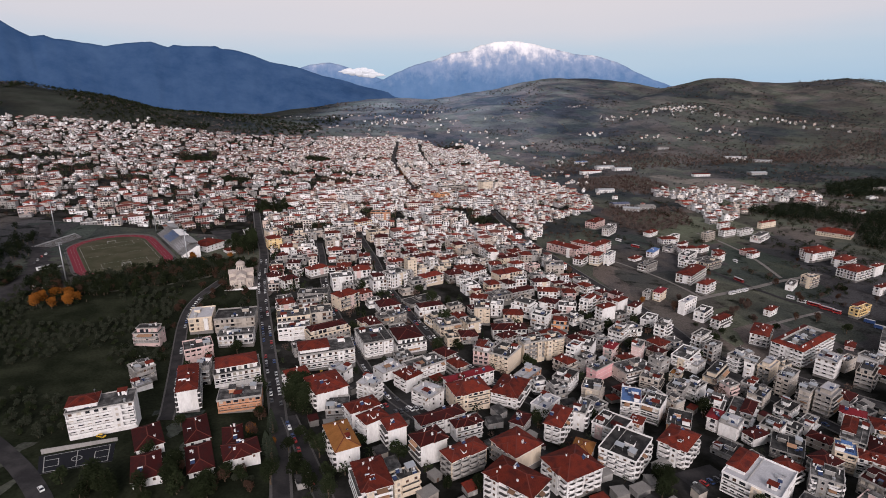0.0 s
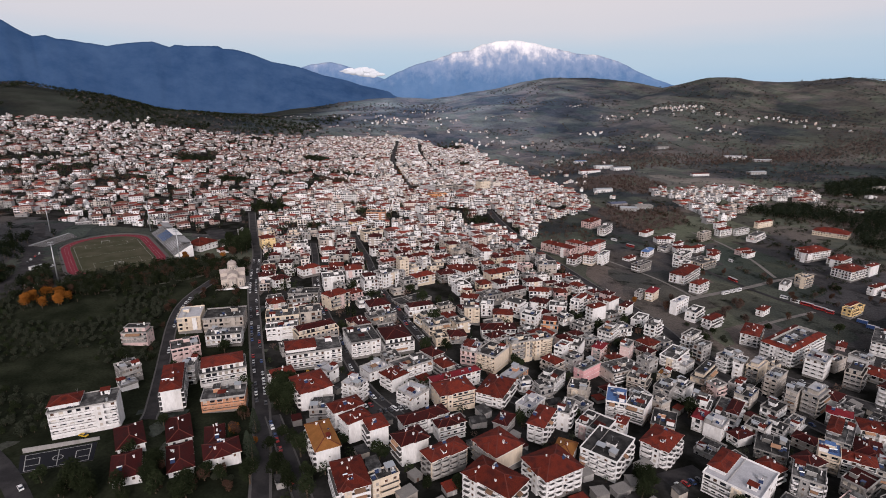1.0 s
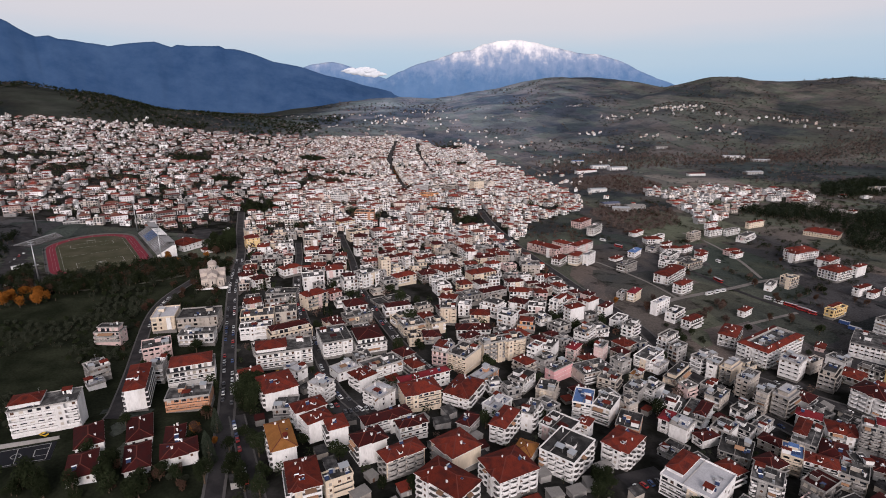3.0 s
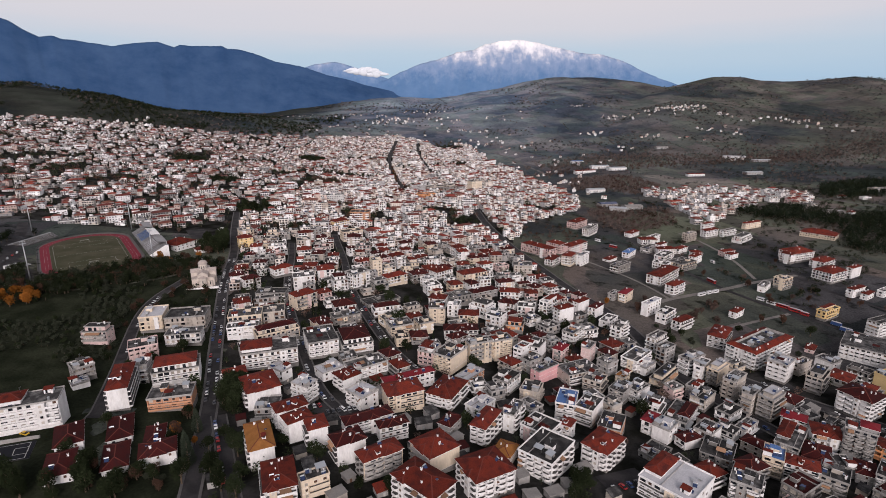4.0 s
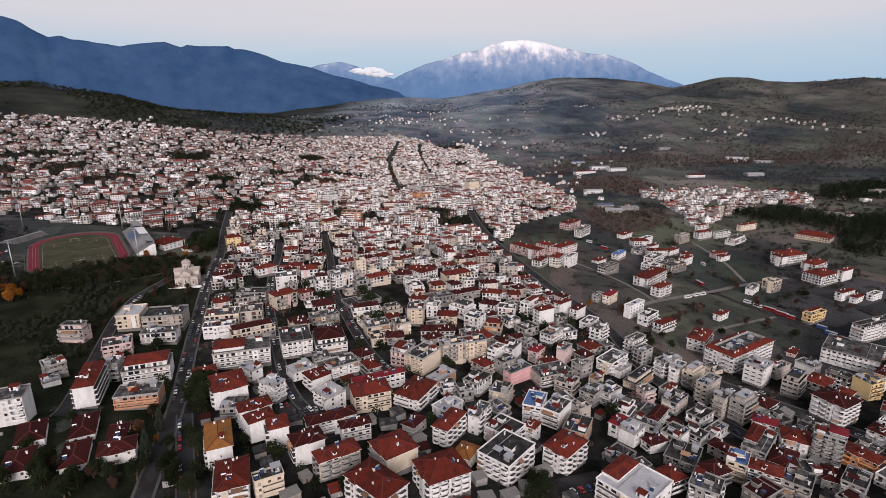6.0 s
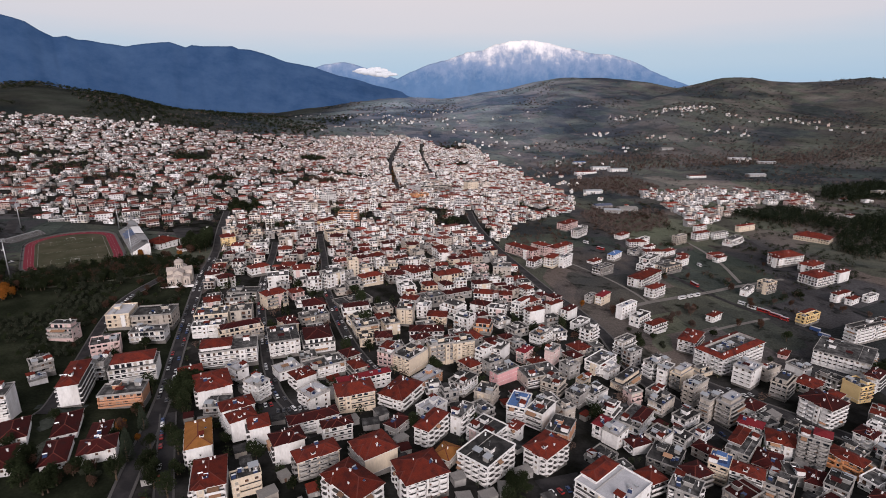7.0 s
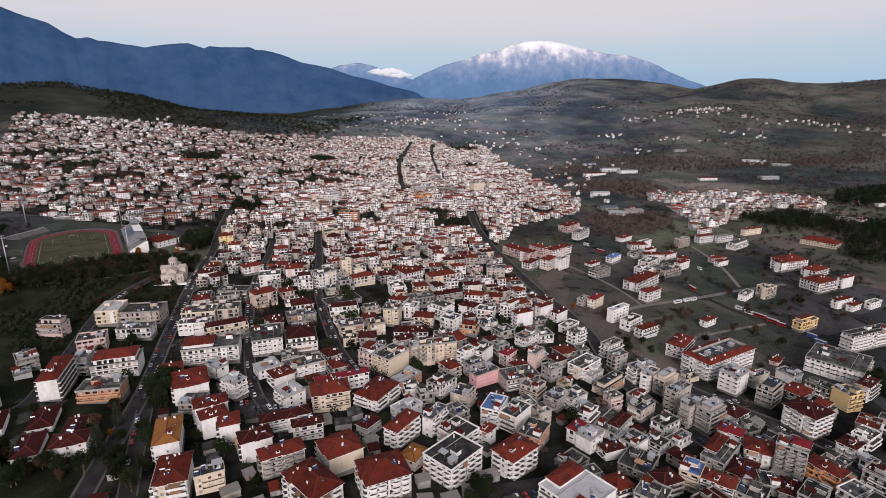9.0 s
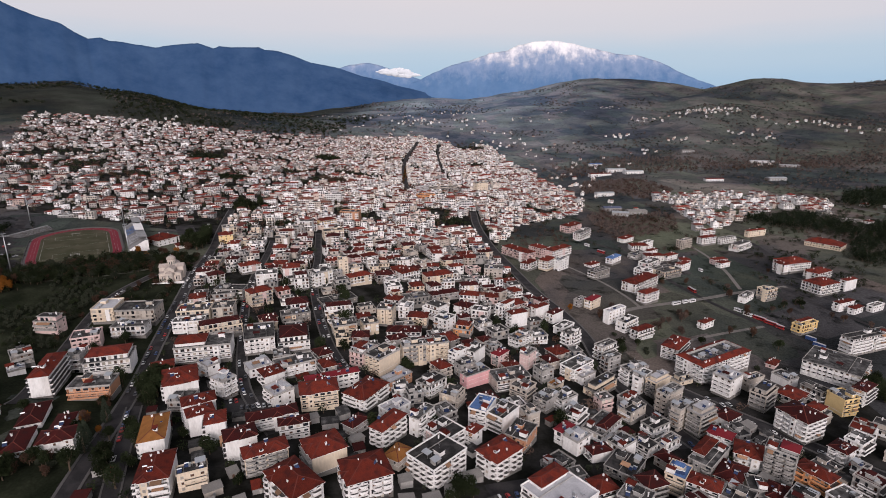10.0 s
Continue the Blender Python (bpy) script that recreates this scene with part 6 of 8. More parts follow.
def grandstand(u, v, turn, length, rows, canopy, label):
    """Stepped seating that faces its -y, with seats in blue and white, and a canopy."""
    m = STADIUM @ pose(u, v, 0, 0, 0, turn)
    top = new("grandstand")
    top.matrix_basis = m
    tagged(top, label, "grandstand")
    s = Shape()
    prof = [(0.0, -6.0)]
    for k in range(rows + 1):
        prof += [(k * 0.95, 1.2 + k * 0.5), ((k + 1) * 0.95 + (2.5 if k == rows else 0), 1.2 + k * 0.5)]
    prof.append((prof[-1][0], -6.0))
    q = len(prof)
    s.v = [(-length / 2, y, z) for y, z in prof] + [(length / 2, y, z) for y, z in prof]
    for k in range(q - 1):
        s.f.append((k, q + k, q + k + 1, k + 1))
        s.m.append(s.slot((STAND if k % 2 else PAVING)))
    s.f += [tuple(range(q)), tuple(range(2 * q - 1, q - 1, -1))]
    s.m += [s.slot(TRIM)] * 2
    s.thing("terrace", top)
    if canopy:
        for lo, hi in ((-0.30, -0.02), (0.10, 0.34)):   # two blocks of blue seats
            seats = Shape()
            for k in range(2, rows - 2):
                for c in range(int((hi - lo) * length / 0.9)):
                    x = lo * length + c * 0.9
                    seats.box(x, x + 0.6, k * 0.95 + 0.2, k * 0.95 + 0.6, 1.2 + k * 0.5, 1.6 + k * 0.5, BLUESLAB if lo < 0 else WHITESLAB)
            seats.thing("seat_block", top)
        z = 1.2 + rows * 0.5
        for lo, hi in ((-0.16, 0.14), (0.2, 0.46), (-0.48, -0.24)):
            box = Shape()
            box.hull([(lo * length, rows * 0.6, z + 3.2), (hi * length, rows * 0.6, z + 3.2), (hi * length, rows * 0.95 + 3.4, z + 2.4), (lo * length, rows * 0.95 + 3.4, z + 2.4)],
                     [(lo * length, rows * 0.6, z + 3.5), (hi * length, rows * 0.6, z + 3.5), (hi * length, rows * 0.95 + 3.4, z + 2.7), (lo * length, rows * 0.95 + 3.4, z + 2.7)], TRIM if hi < 0.2 and lo > -0.2 else STAND)
            for q in range(4):
                x = (lo + (hi - lo) * (q + 0.1) / 3.2) * length
                box.box(x - 0.15, x + 0.15, rows * 0.95 + 2.9, rows * 0.95 + 3.2, z, z + 2.5, TRIM)
            box.thing("canopy", top)
    for k in range(4):
        x = -length * 0.5 + length * (k + 0.5) / 4
        st = Shape()
        for q in range(rows):
            st.box(x - 0.6, x + 0.6, q * 0.95, q * 0.95 + 0.5, 1.2 + q * 0.5 - 0.3, 1.2 + q * 0.5 + 0.02 + 0.2, DIRT)
        st.thing("steps", top)
    at = m.translation
    claim(at.x, at.y, length, 22, 37.7 + turn, 2)


def floodlight(x, y):
    top = empty("floodlight_mast", x, y, gz(x, y), 37)
    tagged(top, "tall pale steel floodlight mast beside the stadium", "floodlight", "stadium floodlights")
    s = Shape()
    s.tube(0, 0, -1, 33, 0.55, 0.28, METAL, 10)
    s.thing("pole", top, smooth=True)
    s = Shape()
    s.box(-2.2, 2.2, -0.1, 0.1, 32.4, 32.6, METAL)
    s.box(-2.2, 2.2, -0.1, 0.1, 34.3, 34.5, METAL)
    s.box(-0.15, 0.15, -0.1, 0.1, 32.6, 34.3, METAL)
    s.thing("frame", top)
    lamp = Shape()
    lamp.hull([(-0.4, -0.35, -0.35), (0.4, -0.35, -0.35), (0.4, 0.1, -0.3), (-0.4, 0.1, -0.3)], [(-0.4, -0.25, 0.35), (0.4, -0.25, 0.35), (0.4, 0.1, 0.3), (-0.4, 0.1, 0.3)], METAL)
    me = lamp.mesh("lamp")
    for z in (32.5, 34.4):
        for k in range(4):
            part("lamp", me, top, pose(-1.65 + 1.1 * k, -0.22, z, 20, 0, 0))


stadium()
grandstand(46, 4, -90, 112, 15, True, "grey concrete grandstand with blue seats and white canopy")
grandstand(-41, 74, 45, 54, 7, False, "low grey concrete stand beside the running track")
for mx, my in ((-316, 429), (-234, 474), (-331, 606), (-428, 580)):
    floodlight(mx, my)


# ---- church ----
def church(x, y, rot):
    top = empty("church", x, y, gz(x, y), rot)
    tagged(top, "pale stone church with a central dome and apses", "church")
    stone = material("pale_church_stone", (0.50, 0.44, 0.39), var=0.28, scale=0.4, fine=3, bump=0.3)
    tile = material("church_roof_tiles", (0.36, 0.31, 0.28), var=0.3, scale=0.5, fine=4, bump=0.4)

    def gable(name, w, d, z, h, cx=0.0, cy=0.0, along="y"):
        s = Shape()
        s.box(cx - w / 2, cx + w / 2, cy - d / 2, cy + d / 2, -3, z, stone)
        s.thing("wall", top)
        r = Shape()
        a, b = w / 2 + 0.4, d / 2 + 0.4
        if along == "y":
            e = [(cx - a, cy - b, z), (cx + a, cy - b, z), (cx + a, cy + b, z), (cx - a, cy + b, z)]
            p, q = (cx, cy - b, z + h), (cx, cy + b, z + h)
            r.face([e[1], e[2], q, p], tile), r.face([e[3], e[0], p, q], tile), r.face([e[0], e[1], p], stone), r.face([e[2], e[3], q], stone)
        else:
            e = [(cx - a, cy - b, z), (cx + a, cy - b, z), (cx + a, cy + b, z), (cx - a, cy + b, z)]
            p, q = (cx - a, cy, z + h), (cx + a, cy, z + h)
            r.face([e[0], e[1], q, p], tile), r.face([e[2], e[3], p, q], tile), r.face([e[1], e[2], q], stone), r.face([e[3], e[0], p], stone)
        r.face([e[3], e[2], e[1], e[0]], stone)
        r.thing(name, top)
    gable("roof", 18, 24, 7.5, 1.6)
    gable("roof", 8, 26, 11, 2.6)
    gable("roof", 20, 8, 11, 2.6, along="x")
    for cx in (-5.6, 5.6):
        s = Shape()
        a = [math.pi + math.pi * k / 8 for k in range(9)]
        s.hull([(cx + 2.2 * math.cos(t), -12 + 2.2 * math.sin(t), -3) for t in a], [(cx + 2.2 * math.cos(t), -12 + 2.2 * math.sin(t), 5.5) for t in a], stone)
        s.thing("apse", top)
    s = Shape()
    a = [math.pi + math.pi * k / 10 for k in range(11)]
    s.hull([(3.4 * math.cos(t), -13 + 3.4 * math.sin(t), -3) for t in a], [(3.4 * math.cos(t), -13 + 3.4 * math.sin(t), 8.5) for t in a], stone)
    s.hull([(3.7 * math.cos(t), -13 + 3.7 * math.sin(t), 8.5) for t in a], [(0.3 * math.cos(t), -13 + 0.3 * math.sin(t), 10.2) for t in a], tile)
    s.thing("apse", top)
    drum = Shape()
    drum.tube(0, 0, 11, 17.5, 3.6, 3.6, stone, 12)
    d = drum.thing("drum", top)
    dome = Shape()
    rings = [(4.0 * math.cos(t), 17.5 + 3.1 * math.sin(t)) for t in (0, 0.3, 0.6, 0.9, 1.2, 1.5)]
    for (r0, z0), (r1, z1) in zip(rings[:-1], rings[1:]):
        dome.tube(0, 0, z0, z1, r0, r1, tile, 16)
    dome.box(-0.08, 0.08, -0.08, 0.08, 20.4, 22.2, METAL)
    dome.box(-0.5, 0.5, -0.08, 0.08, 21.4, 21.6, METAL)
    dome.thing("dome", top, smooth=False)
    slit = window_mesh("window", 0.7, 2.6, GLASS)
    for k in range(12):
        t = 360 * (k + 0.5) / 12
        part("window", slit, d, pose(0, 0, 0, 0, 0, t) @ pose(0, -3.5, 13.2))
    for x in (-7, -5.6, 5.6, 7):
        part("window", slit, top, pose(x, -12.02 if abs(x) > 6 else -14.25, 2.5))
    for x in (-1.6, 0, 1.6):
        part("window", slit, top, pose(x, -16.45 + abs(x) * 0.5, 4.0))
    pl = Shape()
    pl.box(-14, 12, -17, 15, -4, 0.4, WALLS["white"], top_mat=PAVING)
    pl.box(-14, 12, -17.3, -17, -4, 1.3, WALLS["white"])
    pl.thing("plinth", top)
    claim(x, y, 28, 34, rot)


church(-176, 448, 20)


# ---- sheds and halls beyond the fields ----
def shed(x, y, rot, w, d, h, roof, wall, label):
    w, d = w * 0.7, d * 0.75
    top = empty("industrial_shed", x, y, gz(x, y), rot)
    tagged(top, label, "shed", "sheds beyond the fields")
    s = Shape()
    s.box(-w / 2, w / 2, -d / 2, d / 2, -4, h, wall)
    s.thing("wall", top)
    r = Shape()
    a, b = w / 2 + 0.5, d / 2 + 0.5
    for sg in (-1, 1):
        r.hull([(-a, 0, h + 0.02), (a, 0, h + 0.02), (a, sg * b, h - 0.1), (-a, sg * b, h - 0.1)][::-1 if sg > 0 else 1], [(-a, 0, h + d * 0.1), (a, 0, h + d * 0.1), (a, sg * b, h + 0.1), (-a, sg * b, h + 0.1)][::-1 if sg > 0 else 1], roof)
    r.thing("roof", top)
    for k in range(int(w / 7)):
        g = Shape()
        g.box(-w / 2 + 2 + k * 7, -w / 2 + 5 + k * 7, -d / 2 - 0.06, -d / 2 - 0.003, 0.0, min(3.6, h - 1), METAL)
        g.thing("shutter_door", top)
    claim(x, y, w, d, rot)


PALE_SHED, GREY_SHED = "pale metal shed beyond the fields", "long grey-roofed shed beyond the fields"
shed(439, 1477, 10, 70, 26, 7, METAL, WALLS["white"], PALE_SHED)
shed(632, 1326, 8, 60, 18, 6, RED, WALLS["white"], "long red-roofed hall beyond the fields")
shed(903, 1686, -8, 90, 26, 5, WHITESLAB, WALLS["white"], PALE_SHED)
shed(939, 1601, -8, 70, 22, 5, METAL, WALLS["grey"], GREY_SHED)
shed(327, 986, 12, 46, 24, 6, PANEL, WALLS["grey"], "wide shed with a dark blue roof beyond the fields")
shed(363, 956, 12, 46, 24, 6, WALLS["concrete"], WALLS["grey"], GREY_SHED)
shed(345, 1142, 10, 52, 22, 7, METAL, WALLS["white"], PALE_SHED)
shed(782, 1348, 8, 60, 26, 6, METAL, WALLS["grey"], GREY_SHED)
shed(767, 1917, 8, 60, 26, 6, WALLS["concrete"], WALLS["grey"], GREY_SHED)
building(630, 994, 12, 21, 13, 4, "terr", "white", "slab", "f", fine=False)
building(672, 1035, 14, 20, 13, 4, "flat", "white", "slab", "f", fine=False)
building(662, 988, 20, 20, 11, 3, "hip", "rose", "red", "f", fine=False)
building(713, 1022, 12, 18, 12, 3, "terr", "white", "slab", "f", fine=False)
building(672, 953, 14, 24, 12, 2, "flat", "concrete", "slab", "f", fine=False)
building(684, 905, -6, 30, 10, 1, "flat", "grey", "slab", "", fine=False)
building(707, 898, 30, 13, 10, 1, "hip", "white", "red", "", fine=False)
building(898, 1090, 10, 44, 14, 3, "flat", "cream", "slab", "f", fine=False)
building(822, 1024, 10, 18, 9, 1, "flat", "white", "slab", "", fine=False)
building(790, 1040, 30, 15, 10, 1, "hip", "white", "red", "", fine=False)
shed(412, 1626, 15, 50, 20, 5, BLUESLAB, WALLS["white"], "long shed with a blue roof beyond the fields")
shed(475, 1441, 12, 70, 24, 7, METAL, WALLS["white"], PALE_SHED)
shed(388, 1424, 15, 80, 22, 7, RED, WALLS["white"], "long red-roofed hall beyond the fields")
shed(333, 941, -12, 40, 20, 6, METAL, WALLS["grey"], GREY_SHED)

# ---- the rest of the town: what stands between the blocks placed one by one ----
KEEP_OUT = []
for kx, ky, kr in ((128, 219, 15), (139, 210, 15), (296, 323, 12), (267, 327, 12), (204, 265, 12), (-21, 265, 13), (-68, 388, 14), (121, 217, 10), (104, 210, 9), (171, 265, 11), (216, 278, 11), (259, 329, 11), (143, 303, 10)):   # open yards, a car park and a small green
    KEEP_OUT.append(((kx - kr, ky - kr), (kx + kr, ky - kr), (kx + kr, ky + kr), (kx - kr, ky + kr)))


PARKS = ((-212, 1085, 26, 44, True), (-338, 1469, 36, 48, False), (-242, 764, 34, 20, False), (-150, 660, 13, 22, False), (-134, 838, 18, 14, True), (-60, 1010, 16, 22, True), (60, 770, 12, 20, False), (110, 1010, 14, 24, False), (-390, 1010, 30, 28, False), (-560, 1240, 46, 30, False))
for kx, ky, rx, ry, brown in PARKS:   # small parks inside the town
    KEEP_OUT.append(tuple((kx + rx * math.cos(a), ky + ry * math.sin(a)) for a in (0, 0.8, 1.6, 2.4, 3.1, 3.9, 4.7, 5.5)))


ROAD_XY = np.concatenate([l for l, _ in ROAD_LINES])
ROAD_HALF = np.concatenate([np.full(len(l), h) for l, h in ROAD_LINES])


def free(x, y, w, d, rot, gap=1.0):
    """Whether a footprint meets no road and nothing that stands already."""
    c, s = math.cos(radians(rot)), math.sin(radians(rot))
    dx, dy = ROAD_XY[:, 0] - x, ROAD_XY[:, 1] - y
    u, v = np.abs(dx * c + dy * s), np.abs(-dx * s + dy * c)
    if ((u < w / 2 + ROAD_HALF) & (v < d / 2 + ROAD_HALF)).any():
        return False
    mine = (x, y, w / 2 + gap, d / 2 + gap, c, s)
    r = mine[2] + mine[3]
    near = [o for i in range(int((x - r) // 40), int((x + r) // 40) + 1) for j in range(int((y - r) // 40), int((y + r) // 40) + 1) for o in FOOTPRINTS.get((i, j), ())]
    for o in near:
        ex, ey = o[0] - x, o[1] - y
        if ex * ex + ey * ey > (mine[2] + mine[3] + o[2] + o[3]) ** 2:
            continue
        apart = False
        for ax, ay in ((c, s), (-s, c), (o[4], o[5]), (-o[5], o[4])):
            reach = 0
            for q in (mine, o):
                reach += q[2] * abs(q[4] * ax + q[5] * ay) + q[3] * abs(-q[5] * ax + q[4] * ay)
            if abs(ex * ax + ey * ay) > reach:
                apart = True
                break
        if not apart:
            return False
    return True


FAR_WALL = material("far_house_walls", (0.7, 0.7, 0.7), var=0.15, scale=0.1, fine=1.0, island_cols=((0.827, 0.818, 0.818), (0.658, 0.602, 0.545), (0.827, 0.818, 0.818), (0.451, 0.395, 0.348), (0.808, 0.799, 0.799), (0.395, 0.385, 0.385), (0.583, 0.470, 0.414), (0.771, 0.761, 0.761), (0.526, 0.517, 0.512), (0.733, 0.686, 0.639)))
HILL_WALL = material("hillside_house_walls", (0.6, 0.6, 0.6), var=0.15, scale=0.1, fine=1.0, island_cols=((0.814, 0.803, 0.814), (0.418, 0.385, 0.363), (0.682, 0.671, 0.682), (0.264, 0.248, 0.237), (0.880, 0.880, 0.880), (0.231, 0.226, 0.226), (0.440, 0.341, 0.308), (0.572, 0.561, 0.572), (0.308, 0.303, 0.297), (0.528, 0.484, 0.440)))
FAR_RED = material("far_tile_roofs", (0.25, 0.055, 0.04), var=0.3, scale=0.2, fine=1.0, island_cols=((0.17, 0.028, 0.019), (0.11, 0.024, 0.019), (0.22, 0.040, 0.026), (0.13, 0.040, 0.029), (0.09, 0.028, 0.022), (0.15, 0.060, 0.042)))
FAR_SLAB = material("far_flat_roofs", (0.045, 0.044, 0.044), var=0.4, scale=0.12, fine=1.0, second=(0.20, 0.195, 0.19))


def far_volume(s, at, x0, x1, y0, y1, z0, storeys, rng, wall, tiled, high=2.95):
    """One volume of a far house: walls, windows, balcony bands, and a tiled or flat roof; at() turns local into world."""
    w, d = x1 - x0, y1 - y0
    cx, cy = (x0 + x1) / 2, (y0 + y1) / 2
    top = z0 + storeys * high + 0.3
    ring = ((x0, y0), (x1, y0), (x1, y1), (x0, y1))
    s.hull([at(u, v, z0 - 4) for u, v in ring], [at(u, v, top) for u, v in ring], wall, bottom=False)
    open_front = rng.random() < 0.6
    for k in range(storeys):
        z = z0 + k * high + 0.7
        n = max(1, int(w / 2.7))
        for i in range(n):
            px = x0 + (i + 0.5) * w / n
            if rng.random() < 0.85:
                a, h = (0.95, 1.9) if open_front else (0.6, 1.2)
                s.face([at(px - a, y0 - 0.03, z), at(px + a, y0 - 0.03, z), at(px + a, y0 - 0.03, z + h), at(px - a, y0 - 0.03, z + h)], GLASS)
        n = max(1, int(d / 4))
        for sx in (x0 - 0.03, x1 + 0.03):
            for i in range(n):
                py = y0 + (i + 0.5) * d / n
                if rng.random() < 0.5:
                    s.face([at(sx, py - 0.6, z + 0.3), at(sx, py + 0.6, z + 0.3), at(sx, py + 0.6, z + 1.5), at(sx, py - 0.6, z + 1.5)], GLASS)
        if k and open_front:
            b = ((x0 + 0.2, y0 - 1.3), (x1 - 0.2, y0 - 1.3), (x1 - 0.2, y0), (x0 + 0.2, y0))
            s.hull([at(u, v, z - 0.75) for u, v in b], [at(u, v, z + 0.1) for u, v in b], wall)
    if tiled:
        o = 0.6
        e = [at(x0 - o, y0 - o, top), at(x1 + o, y0 - o, top), at(x1 + o, y1 + o, top), at(x0 - o, y1 + o, top)]
        h = min(w, d) * 0.22
        if w >= d:
            r0, r1 = at(x0 + d / 2, cy, top + h), at(x1 - d / 2, cy, top + h)
            quads = ((0, 1, 5, 4), (2, 3, 4, 5), (1, 2, 5), (3, 0, 4))
        else:
            r0, r1 = at(cx, y0 + w / 2, top + h), at(cx, y1 - w / 2, top + h)
            quads = ((0, 1, 4), (2, 3, 5), (1, 2, 5, 4), (3, 0, 4, 5))
        n = len(s.v)
        s.v.extend(e + [r0, r1])
        for f in quads:
            s.f.append(tuple(n + i for i in f))
            s.m.append(s.slot(FAR_RED))
        return
    o = 0.2
    rim = ((x0 - o, y0 - o), (x1 + o, y0 - o), (x1 + o, y1 + o), (x0 - o, y1 + o))
    s.hull([at(u, v, top) for u, v in rim], [at(u, v, top + 0.45) for u, v in rim], wall, top_mat=FAR_SLAB)
    for k in range(rng.choice((1, 2, 3))):   # stair heads, tanks and solar heaters
        px, py = cx + rng.uniform(-0.32, 0.32) * w, cy + rng.uniform(-0.3, 0.3) * d
        a, b, h = (1.5, 1.4, 2.1) if k == 0 else (rng.uniform(0.5, 1.1), rng.uniform(0.4, 0.9), rng.uniform(0.8, 1.5))
        q = ((px - a, py - b), (px + a, py - b), (px + a, py + b), (px - a, py + b))
        s.hull([at(u, v, top + 0.45) for u, v in q], [at(u, v, top + 0.45 + h) for u, v in q], wall if k == 0 else rng.choice((PANEL, METAL, PARAPET)), bottom=False)


def far_house(s, x, y, rot, w, d, storeys, rng, wall=None, red=0.5):
    """A far house of one or two joined volumes."""
    c, q = math.cos(radians(rot)), math.sin(radians(rot))
    z0 = gz(x, y)
    wall = wall or FAR_WALL

    def at(u, v, z):
        return (x + u * c - v * q, y + u * q + v * c, z)

    if w > 8.5 and rng.random() < 0.6:
        cut = rng.uniform(-0.2, 0.2) * w
        low = max(1, storeys - rng.choice((0, 1, 1, 2)))
        step = rng.choice((-1, 1)) * rng.uniform(0.4, 1.6)
        first = (storeys, low) if rng.random() < 0.5 else (low, storeys)
        far_volume(s, at, -w / 2, cut, -d / 2, d / 2, z0, first[0], rng, wall, rng.random() < red)
        far_volume(s, at, cut + 0.02, w / 2, -d / 2 + step, d / 2 + step, z0, first[1], rng, wall, rng.random() < red)
    else:
        far_volume(s, at, -w / 2, w / 2, -d / 2, d / 2, z0, storeys, rng, wall, rng.random() < red)


